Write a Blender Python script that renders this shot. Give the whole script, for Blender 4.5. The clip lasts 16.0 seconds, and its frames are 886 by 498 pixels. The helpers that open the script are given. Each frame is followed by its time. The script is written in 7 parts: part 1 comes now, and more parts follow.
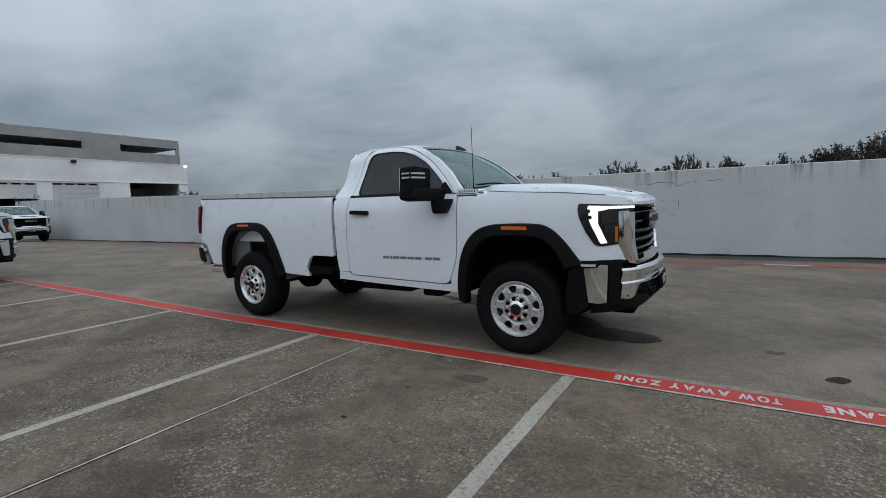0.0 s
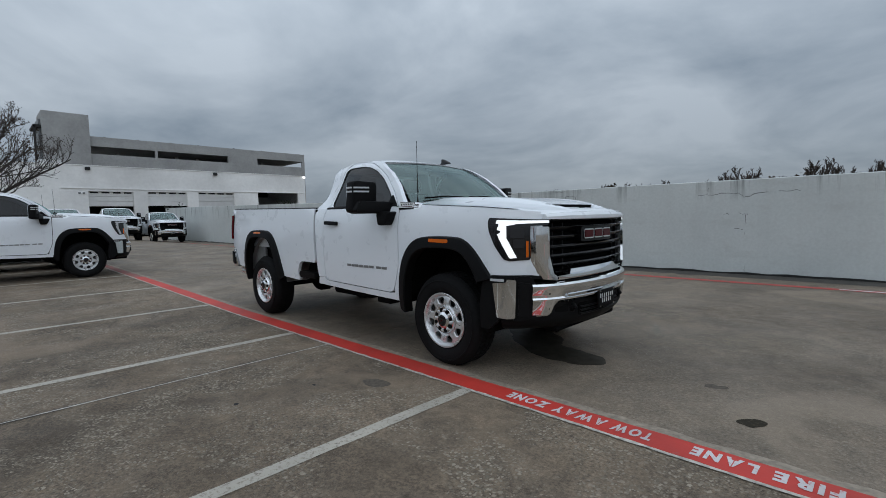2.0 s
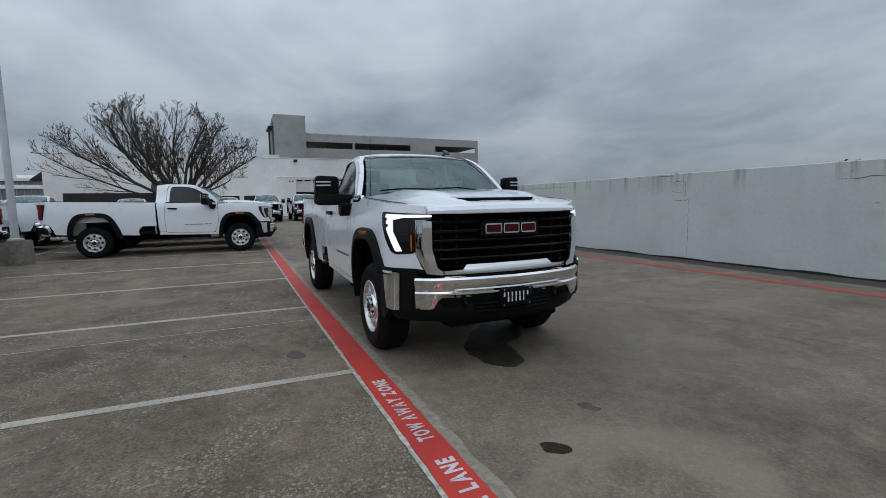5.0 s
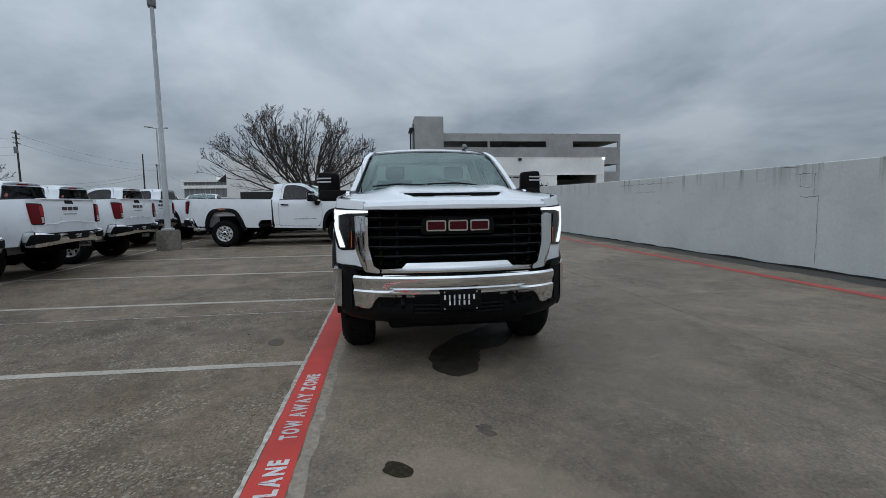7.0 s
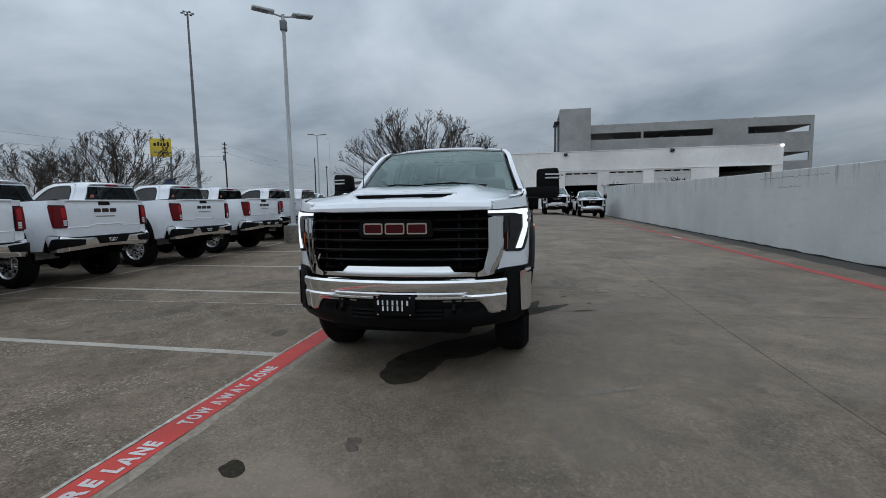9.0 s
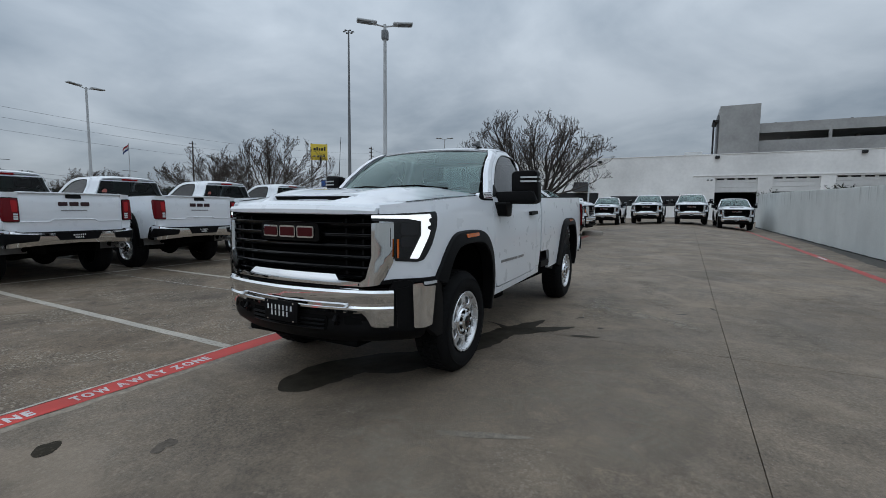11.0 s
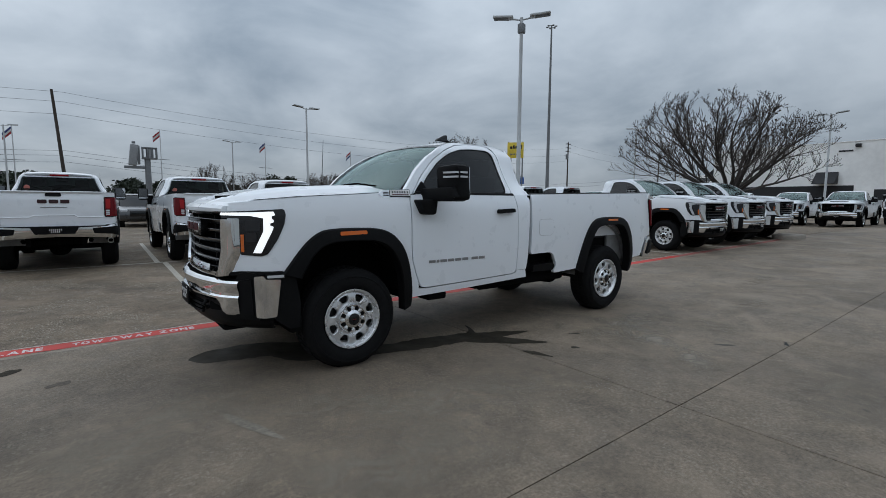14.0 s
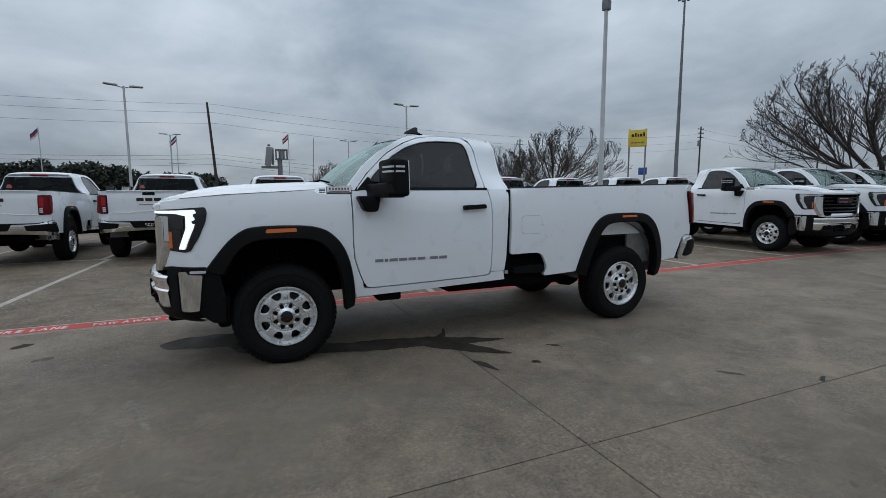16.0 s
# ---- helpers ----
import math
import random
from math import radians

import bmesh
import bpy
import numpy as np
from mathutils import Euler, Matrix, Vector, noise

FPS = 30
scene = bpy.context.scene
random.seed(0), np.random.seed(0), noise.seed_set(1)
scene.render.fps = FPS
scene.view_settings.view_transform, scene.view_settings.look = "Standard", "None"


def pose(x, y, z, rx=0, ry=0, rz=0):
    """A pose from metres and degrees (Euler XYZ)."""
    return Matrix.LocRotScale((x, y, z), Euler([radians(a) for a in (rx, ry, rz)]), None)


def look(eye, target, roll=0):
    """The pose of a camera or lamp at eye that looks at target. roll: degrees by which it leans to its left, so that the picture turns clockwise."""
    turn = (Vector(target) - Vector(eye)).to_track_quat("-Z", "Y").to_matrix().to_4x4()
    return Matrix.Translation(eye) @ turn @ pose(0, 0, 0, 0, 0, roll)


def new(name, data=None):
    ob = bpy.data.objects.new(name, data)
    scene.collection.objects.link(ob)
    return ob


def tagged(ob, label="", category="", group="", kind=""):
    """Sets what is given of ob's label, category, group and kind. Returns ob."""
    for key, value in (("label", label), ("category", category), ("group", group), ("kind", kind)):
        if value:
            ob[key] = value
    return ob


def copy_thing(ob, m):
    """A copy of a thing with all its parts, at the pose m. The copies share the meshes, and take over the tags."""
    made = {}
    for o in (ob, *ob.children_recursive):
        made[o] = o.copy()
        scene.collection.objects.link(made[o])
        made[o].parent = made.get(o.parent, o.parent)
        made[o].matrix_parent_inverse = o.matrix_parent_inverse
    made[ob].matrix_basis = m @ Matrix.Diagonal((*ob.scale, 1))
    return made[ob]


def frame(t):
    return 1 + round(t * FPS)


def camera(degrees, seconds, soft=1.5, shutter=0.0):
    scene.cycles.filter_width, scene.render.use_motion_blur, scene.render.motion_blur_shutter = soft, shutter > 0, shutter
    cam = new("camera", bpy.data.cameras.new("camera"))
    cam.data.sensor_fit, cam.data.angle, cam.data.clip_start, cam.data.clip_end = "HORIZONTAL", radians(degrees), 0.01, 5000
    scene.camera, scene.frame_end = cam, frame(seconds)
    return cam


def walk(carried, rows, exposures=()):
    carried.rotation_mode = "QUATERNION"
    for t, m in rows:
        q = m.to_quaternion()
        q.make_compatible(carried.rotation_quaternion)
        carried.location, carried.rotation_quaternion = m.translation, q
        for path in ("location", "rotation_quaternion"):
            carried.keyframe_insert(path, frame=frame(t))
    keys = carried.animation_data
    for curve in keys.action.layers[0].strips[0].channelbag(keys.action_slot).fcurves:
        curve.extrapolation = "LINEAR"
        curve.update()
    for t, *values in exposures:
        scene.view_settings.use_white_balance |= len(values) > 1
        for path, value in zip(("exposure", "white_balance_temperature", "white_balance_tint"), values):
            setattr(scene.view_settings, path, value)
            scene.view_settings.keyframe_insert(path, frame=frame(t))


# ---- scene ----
cam = camera(87.7, 16.0, soft=0.5)
PATH = [
    (0, (1.535, -4.738, 1.355), (0.508, -3.033, 1.165), -1.9),
    (0.5, (1.879, -4.513, 1.365), (0.742, -2.877, 1.192), -1.4),
    (1, (2.253, -4.332, 1.334), (1.024, -2.761, 1.182), -1.0),
    (1.5, (2.577, -4.117, 1.346), (1.266, -2.614, 1.194), -1.3),
    (2, (2.889, -3.905, 1.346), (1.496, -2.477, 1.207), -1.3),
    (2.5, (3.22, -3.692, 1.335), (1.747, -2.346, 1.193), -1.2),
    (3, (3.458, -3.367, 1.332), (1.909, -2.11, 1.186), -1.4),
    (3.2, (3.55, -3.223, 1.336), (1.969, -2.007, 1.19), -1.4),
    (5.3, (4.362, -1.867, 1.382), (2.512, -1.131, 1.201), -0.7),
    (5.5, (4.381, -1.693, 1.353), (2.509, -1.01, 1.184), -0.4),
    (6, (4.458, -1.307, 1.351), (2.539, -0.767, 1.183), -0.4),
    (6.5, (4.548, -0.944, 1.352), (2.595, -0.549, 1.172), -0.5),
    (7, (4.533, -0.561, 1.339), (2.558, -0.314, 1.146), -0.9),
    (7.5, (4.557, -0.169, 1.317), (2.569, -0.079, 1.115), -1.2),
    (8, (4.507, 0.203, 1.326), (2.519, 0.135, 1.122), -1.3),
    (8.5, (4.404, 0.588, 1.343), (2.426, 0.365, 1.146), -1.3),
    (9, (4.325, 1.003, 1.36), (2.371, 0.626, 1.162), -1.1),
    (9.2, (4.289, 1.171, 1.352), (2.348, 0.734, 1.153), -1.0),
    (11.3, (3.302, 2.756, 1.366), (1.581, 1.754, 1.183), 0.4),
    (11.5, (3.214, 2.89, 1.383), (1.523, 1.837, 1.198), 0.2),
    (12, (2.914, 3.205, 1.384), (1.304, 2.033, 1.198), -0.0),
    (12.5, (2.64, 3.553, 1.358), (1.123, 2.264, 1.169), 0.0),
    (13, (2.33, 3.856, 1.37), (0.914, 2.456, 1.174), 0.1),
    (13.5, (2.002, 4.133, 1.39), (0.692, 2.636, 1.193), 0.2),
    (14, (1.703, 4.418, 1.388), (0.494, 2.837, 1.186), 0.4),
    (14.5, (1.336, 4.599, 1.393), (0.232, 2.944, 1.18), 0.5),
    (15, (0.983, 4.746, 1.376), (-0.004, 3.021, 1.155), 0.6),
    (15.5, (0.629, 4.88, 1.394), (-0.247, 3.097, 1.16), 0.2),
    (16, (0.261, 4.942, 1.411), (-0.513, 3.112, 1.181), -0.2),
]
walk(cam, [(t, look(eye, target, roll)) for t, eye, target, roll in PATH])

# ---- light ----
EXPOSURE = 0.0
scene.view_settings.exposure = EXPOSURE
world = bpy.data.worlds.new("overcast")
scene.world = world
world.use_nodes = True


def build_sky():
    """Grey overcast: a Nishita sky under a broken layer of cloud, brighter overhead than at the horizon."""
    nt = world.node_tree
    nt.nodes.clear()
    N, L = nt.nodes.new, nt.links.new
    out, bg = N("ShaderNodeOutputWorld"), N("ShaderNodeBackground")
    sky = N("ShaderNodeTexSky")
    sky.sky_type, sky.sun_disc = "NISHITA", False
    sky.sun_elevation, sky.sun_rotation = radians(48), radians(166)
    tc, sep = N("ShaderNodeTexCoord"), N("ShaderNodeSeparateXYZ")
    L(tc.outputs["Generated"], sep.inputs[0])
    # cloud layer projected on a flat ceiling
    zc = N("ShaderNodeMath"); zc.operation = "MAXIMUM"; zc.inputs[1].default_value = 0.0
    L(sep.outputs[2], zc.inputs[0])
    zo = N("ShaderNodeMath"); zo.operation = "ADD"; zo.inputs[1].default_value = 0.30
    L(zc.outputs[0], zo.inputs[0])
    div = N("ShaderNodeVectorMath"); div.operation = "DIVIDE"
    L(tc.outputs["Generated"], div.inputs[0])
    comb = N("ShaderNodeCombineXYZ")
    L(zo.outputs[0], comb.inputs[0]); L(zo.outputs[0], comb.inputs[1]); comb.inputs[2].default_value = 1.0
    L(comb.outputs[0], div.inputs[1])
    n1 = N("ShaderNodeTexNoise"); n1.inputs["Scale"].default_value = 1.35; n1.inputs["Detail"].default_value = 7; n1.inputs["Roughness"].default_value = 0.53; n1.inputs["Distortion"].default_value = 0.45
    n2 = N("ShaderNodeTexNoise"); n2.inputs["Scale"].default_value = 3.0; n2.inputs["Detail"].default_value = 5; n2.inputs["Roughness"].default_value = 0.5
    L(div.outputs[0], n1.inputs["Vector"]); L(div.outputs[0], n2.inputs["Vector"])
    mixn = N("ShaderNodeMix"); mixn.inputs[0].default_value = 0.25
    L(n1.outputs[0], mixn.inputs[2]); L(n2.outputs[0], mixn.inputs[3])
    ramp = N("ShaderNodeValToRGB")
    e = ramp.color_ramp.elements
    e[0].position, e[0].color = 0.33, (0.405, 0.505, 0.622, 1)
    e[1].position, e[1].color = 0.62, (0.83, 0.945, 1.072, 1)
    L(mixn.outputs[0], ramp.inputs[0])
    # overcast luminance rises towards the zenith
    up = N("ShaderNodeMapRange")
    up.inputs["From Min"].default_value, up.inputs["From Max"].default_value = 0.0, 1.0
    up.inputs["To Min"].default_value, up.inputs["To Max"].default_value = 0.40, 1.34
    L(zc.outputs[0], up.inputs["Value"])
    dot = N("ShaderNodeVectorMath"); dot.operation = "DOT_PRODUCT"; dot.inputs[1].default_value = (0.28, -0.82, 0.38)
    L(tc.outputs["Generated"], dot.inputs[0])
    veil = N("ShaderNodeMapRange")
    veil.inputs["From Min"].default_value, veil.inputs["From Max"].default_value = -1.0, 1.0
    veil.inputs["To Min"].default_value, veil.inputs["To Max"].default_value = 0.91, 1.12
    L(dot.outputs["Value"], veil.inputs["Value"])
    glow = N("ShaderNodeMath"); glow.operation = "MULTIPLY"
    L(up.outputs[0], glow.inputs[0]); L(veil.outputs[0], glow.inputs[1])
    mul = N("ShaderNodeVectorMath"); mul.operation = "SCALE"
    L(ramp.outputs[0], mul.inputs[0]); L(glow.outputs[0], mul.inputs["Scale"])
    ssc = N("ShaderNodeVectorMath"); ssc.operation = "SCALE"; ssc.inputs["Scale"].default_value = 0.05
    L(sky.outputs[0], ssc.inputs[0])
    mx = N("ShaderNodeMix"); mx.data_type = "RGBA"; mx.inputs[0].default_value = 0.90
    L(ssc.outputs[0], mx.inputs[6]); L(mul.outputs[0], mx.inputs[7])
    L(mx.outputs[2], bg.inputs[0]); bg.inputs[1].default_value = SKY
    L(bg.outputs[0], out.inputs[0])


SKY = 0.99
build_sky()
sun = new("sun", bpy.data.lights.new("sun", "SUN"))
sun.data.energy, sun.data.angle, sun.data.color = 0.40, radians(130), (1.0, 0.98, 0.96)
sun.matrix_world = look((0, 0, 50), (-5, 14, 0))

# ---- materials ----
MATS = {}


def material(name, color=(0.5, 0.5, 0.5), rough=0.5, metal=0.0, coat=0.0, emit=None, strength=0.0):
    """A node material with its principled shader; returns (material, tree, shader)."""
    m = bpy.data.materials.new(name)
    m.use_nodes = True
    b = m.node_tree.nodes["Principled BSDF"]
    b.inputs["Base Color"].default_value = (*color, 1)
    b.inputs["Roughness"].default_value = rough
    b.inputs["Metallic"].default_value = metal
    b.inputs["Coat Weight"].default_value = coat
    b.inputs["Coat Roughness"].default_value = 0.04
    if emit:
        b.inputs["Emission Color"].default_value = (*emit, 1)
        b.inputs["Emission Strength"].default_value = strength
    MATS[name] = m
    return m, m.node_tree, b


def noise_node(nt, scale, detail=4, rough=0.55, vec=None, stretch=None, distort=0.0):
    n = nt.nodes.new("ShaderNodeTexNoise")
    n.inputs["Scale"].default_value, n.inputs["Detail"].default_value, n.inputs["Roughness"].default_value = scale, detail, rough
    n.inputs["Distortion"].default_value = distort
    if vec is None:
        vec = nt.nodes.new("ShaderNodeNewGeometry").outputs["Position"]
    if stretch:
        mp = nt.nodes.new("ShaderNodeMapping")
        mp.inputs["Scale"].default_value = stretch
        nt.links.new(vec, mp.inputs[0])
        vec = mp.outputs[0]
    nt.links.new(vec, n.inputs["Vector"])
    return n.outputs[0]


def ramp_node(nt, src, stops):
    r = nt.nodes.new("ShaderNodeValToRGB")
    el = r.color_ramp.elements
    while len(el) < len(stops):
        el.new(0.5)
    for e, (p, c) in zip(el, stops):
        e.position, e.color = p, (*c, 1) if len(c) == 3 else c
    nt.links.new(src, r.inputs[0])
    return r.outputs[0]


def mix_node(nt, fac, a, b, blend="MIX"):
    m = nt.nodes.new("ShaderNodeMix")
    m.data_type, m.blend_type = "RGBA", blend
    for src, k in ((fac, 0), (a, 6), (b, 7)):
        if isinstance(src, (int, float)):
            m.inputs[k].default_value = src
        elif isinstance(src, tuple):
            m.inputs[k].default_value = (*src, 1)
        else:
            nt.links.new(src, m.inputs[k])
    return m.outputs[2]


def bump_node(nt, shader, height, strength=0.3, distance=0.01):
    b = nt.nodes.new("ShaderNodeBump")
    b.inputs["Strength"].default_value, b.inputs["Distance"].default_value = strength, distance
    nt.links.new(height, b.inputs["Height"])
    nt.links.new(b.outputs[0], shader.inputs["Normal"])


def grain(name, color, rough, scale, amount=0.25, metal=0.0, bump=0.15, big=None):
    """A plain surface with fine grain and broad unevenness."""
    m, nt, b = material(name, color, rough, metal)
    lo = tuple(c * (1 - amount) for c in color)
    hi = tuple(min(1, c * (1 + amount)) for c in color)
    fine = ramp_node(nt, noise_node(nt, scale), [(0.3, lo), (0.7, hi)])
    broad = ramp_node(nt, noise_node(nt, big or scale / 14, 3), [(0.3, (0.82,) * 3), (0.7, (1.12,) * 3)])
    nt.links.new(mix_node(nt, 1.0, fine, broad, "MULTIPLY"), b.inputs["Base Color"])
    bump_node(nt, b, noise_node(nt, scale * 1.7, 3), bump, 0.004)
    return m


def concrete(name, tone, flake, fleck, mott=1.0, relief=0.8, sheen=(0.66, 0.90, 0.35)):
    """Worn parking-deck concrete: grey-brown mottling, drifts of bared pale aggregate, smooth film, pits and broad stains."""
    m, nt, b = material(name, rough=0.82)
    grey = (1, 1, 1)
    broad = ramp_node(nt, noise_node(nt, 0.36, 5, 0.62, distort=0.3), [(0.30, tuple((1 - 0.40 * mott) * c for c in tone)), (0.5, tone), (0.70, tuple((1 + 0.34 * mott) * c for c in tone))])
    blot = ramp_node(nt, noise_node(nt, 1.5, 7, 0.70, distort=0.8), [(0.30, (1 - 0.40 * mott, 1 - 0.39 * mott, 1 - 0.39 * mott)), (0.47, (1 - 0.04 * mott,) * 3), (0.70, (1 + 0.32 * mott, 1 + 0.30 * mott, 1 + 0.26 * mott))])
    c = mix_node(nt, 1.0, broad, blot, "MULTIPLY")
    mid = ramp_node(nt, noise_node(nt, 8.5, 5, 0.75, distort=0.5), [(0.33, (1 - 0.30 * fleck,) * 3), (0.5, grey), (0.68, (1 + 0.34 * fleck,) * 3)])
    c = mix_node(nt, 1.0, c, mid, "MULTIPLY")
    speck = ramp_node(nt, noise_node(nt, 44, 4, 0.8), [(0.36, (1 - fleck * 0.60,) * 3), (0.5, grey), (0.66, (1 + fleck * 0.75,) * 3)])
    where = ramp_node(nt, noise_node(nt, 0.9, 4, 0.6, distort=0.5), [(0.38, (0.35,) * 3), (0.58, (1.0,) * 3)])
    c = mix_node(nt, where, c, mix_node(nt, 1.0, c, speck, "MULTIPLY"))
    # bared aggregate: angular pale chips of two to five centimetres, in drifts where the film has worn off
    drift = ramp_node(nt, noise_node(nt, 1.15, 6, 0.70, distort=0.9), [(0.45, (0.0,) * 3), (0.57, (0.95 * flake,) * 3)])
    for scale, cut in ((38, 0.50), (68, 0.50)):
        v = nt.nodes.new("ShaderNodeTexVoronoi")
        v.inputs["Scale"].default_value = scale
        wob = nt.nodes.new("ShaderNodeVectorMath")
        wob.operation = "MULTIPLY_ADD"
        wn = nt.nodes.new("ShaderNodeTexNoise")
        wn.inputs["Scale"].default_value = scale * 0.9
        geo = nt.nodes.new("ShaderNodeNewGeometry")
        nt.links.new(geo.outputs["Position"], wn.inputs["Vector"])
        nt.links.new(wn.outputs["Color"], wob.inputs[0])
        wob.inputs[1].default_value = (0.9 / scale,) * 3
        nt.links.new(geo.outputs["Position"], wob.inputs[2])
        nt.links.new(wob.outputs[0], v.inputs["Vector"])
        chip = ramp_node(nt, v.outputs["Distance"], [(0.34, (1.0,) * 3), (0.56, (0.0,) * 3)])
        sep = nt.nodes.new("ShaderNodeSeparateColor")
        nt.links.new(v.outputs["Color"], sep.inputs[0])
        some = ramp_node(nt, sep.outputs[0], [(cut, (0.0,) * 3), (cut + 0.04, (1.0,) * 3)])
        tint = ramp_node(nt, sep.outputs[1], [(0.0, (0.15, 0.125, 0.095)), (0.5, (0.25, 0.215, 0.165)), (1.0, (0.40, 0.345, 0.27))])
        c = mix_node(nt, mix_node(nt, 1.0, mix_node(nt, 1.0, chip, some, "MULTIPLY"), drift, "MULTIPLY"), c, tint)
    # smooth pale sheets
    sheet_w = ramp_node(nt, noise_node(nt, 0.62, 4, 0.55, distort=1.2), [(0.56, (0.0,) * 3), (0.66, (0.45,) * 3)])
    c = mix_node(nt, sheet_w, c, tuple(1.75 * v for v in tone))
    # long faint scuffs of turning tyres
    scuff = ramp_node(nt, noise_node(nt, 1.0, 5, 0.6, stretch=(0.45, 3.2, 1.0), distort=1.4), [(0.58, (0.0,) * 3), (0.74, (0.10,) * 3)])
    c = mix_node(nt, scuff, c, tuple(1.9 * v for v in tone))
    # dark specks: old drips and gum
    dot = ramp_node(nt, noise_node(nt, 5.2, 2, 0.4), [(0.775, (0.0,) * 3), (0.79, (0.8,) * 3)])
    c = mix_node(nt, dot, c, (0.035, 0.032, 0.028))
    nt.links.new(c, b.inputs["Base Color"])
    r = ramp_node(nt, noise_node(nt, 1.1, 4), [(0.3, (sheen[0],) * 3), (0.7, (sheen[1],) * 3)])
    nt.links.new(r, b.inputs["Roughness"])
    b.inputs["Specular IOR Level"].default_value = sheen[2]
    bump_node(nt, b, noise_node(nt, 34, 6, 0.78), relief, 0.012)
    return m


def worn_paint(name, color, under, cover=0.40, scale=16):
    m, nt, b = material(name, color, 0.62)
    wear = ramp_node(nt, noise_node(nt, scale, 6, 0.72), [(cover - 0.07, (0.0,) * 3), (cover + 0.05, (1.0,) * 3)])
    tint = ramp_node(nt, noise_node(nt, 2.2, 4), [(0.3, tuple(c * 0.78 for c in color)), (0.7, tuple(min(1, c * 1.1) for c in color))])
    nt.links.new(mix_node(nt, wear, under, tint), b.inputs["Base Color"])
    bump_node(nt, b, noise_node(nt, 50, 4), 0.25, 0.004)
    return m


def plaster_wall():
    """White painted rendered wall with dark run-off streaks from its top."""
    m, nt, b = material("wall_paint", rough=0.75)
    base = ramp_node(nt, noise_node(nt, 0.5, 5, 0.6), [(0.3, (0.50, 0.525, 0.515)), (0.7, (0.60, 0.625, 0.61))])
    fine = ramp_node(nt, noise_node(nt, 20, 4), [(0.3, (0.94,) * 3), (0.7, (1.04,) * 3)])
    c = mix_node(nt, 1.0, base, fine, "MULTIPLY")
    geo = nt.nodes.new("ShaderNodeNewGeometry")
    sep = nt.nodes.new("ShaderNodeSeparateXYZ")
    nt.links.new(geo.outputs["Position"], sep.inputs[0])
    streak = ramp_node(nt, noise_node(nt, 1.0, 5, 0.65, stretch=(5.2, 5.2, 0.22)), [(0.53, (0.0,) * 3), (0.66, (1.0,) * 3)])
    mr = nt.nodes.new("ShaderNodeMapRange")
    mr.inputs["From Min"].default_value, mr.inputs["From Max"].default_value = 1.5, 2.05
    nt.links.new(sep.outputs[2], mr.inputs["Value"])
    amt = mix_node(nt, 1.0, streak, mr.outputs[0], "MULTIPLY")
    batch = ramp_node(nt, noise_node(nt, 0.9, 3, 0.5, stretch=(1, 1, 0.1)), [(0.40, (0.15,) * 3), (0.58, (1.0,) * 3)])
    c = mix_node(nt, mix_node(nt, 1.0, amt, batch, "MULTIPLY"), c, (0.12, 0.125, 0.12))
    wash = ramp_node(nt, noise_node(nt, 1.0, 5, 0.6, stretch=(1.7, 1.7, 0.10)), [(0.48, (0.0,) * 3), (0.75, (0.16,) * 3)])
    c = mix_node(nt, wash, c, (0.36, 0.37, 0.36))
    splash = ramp_node(nt, noise_node(nt, 2.4, 5, 0.7, stretch=(0.5, 0.5, 1.6)), [(0.56, (0.0,) * 3), (0.72, (0.35,) * 3)])
    c = mix_node(nt, splash, c, (0.42, 0.42, 0.40))
    nt.links.new(c, b.inputs["Base Color"])
    bump_node(nt, b, noise_node(nt, 35, 4), 0.2, 0.004)
    return m


def glass(name, tint, ior=1.5, gloss=(1, 1, 1), sheen=None):
    m = bpy.data.materials.new(name)
    m.use_nodes = True
    nt = m.node_tree
    nt.nodes.clear()
    N, L = nt.nodes.new, nt.links.new
    out, mix, tr, gl, fr = N("ShaderNodeOutputMaterial"), N("ShaderNodeMixShader"), N("ShaderNodeBsdfTransparent"), N("ShaderNodeBsdfGlossy"), N("ShaderNodeFresnel")
    tr.inputs[0].default_value = (*tint, 1)
    gl.inputs["Roughness"].default_value = 0.02
    gl.inputs["Color"].default_value = (*gloss, 1)
    fr.inputs[0].default_value = ior
    if sheen is None:
        L(fr.outputs[0], mix.inputs[0])
    else:
        lw, pw, ma = N("ShaderNodeLayerWeight"), N("ShaderNodeMath"), N("ShaderNodeMath")
        lw.inputs["Blend"].default_value = 0.5
        pw.operation, ma.operation = "POWER", "MULTIPLY_ADD"
        pw.inputs[1].default_value = 5.0
        ma.inputs[1].default_value, ma.inputs[2].default_value = 1 - sheen, sheen
        L(lw.outputs["Facing"], pw.inputs[0]); L(pw.outputs[0], ma.inputs[0]); L(ma.outputs[0], mix.inputs[0])
    L(tr.outputs[0], mix.inputs[1]); L(gl.outputs[0], mix.inputs[2]); L(mix.outputs[0], out.inputs[0])
    MATS[name] = m
    return m


def car_paint(name, color):
    m, nt, b = material(name, color, 0.32, 0.0, 1.0)
    t = ramp_node(nt, noise_node(nt, 1.5, 3), [(0.3, tuple(c * 0.97 for c in color)), (0.7, color)])
    nt.links.new(t, b.inputs["Base Color"])
    r = ramp_node(nt, noise_node(nt, 6, 5), [(0.35, (0.26,) * 3), (0.7, (0.42,) * 3)])
    nt.links.new(r, b.inputs["Roughness"])
    return m


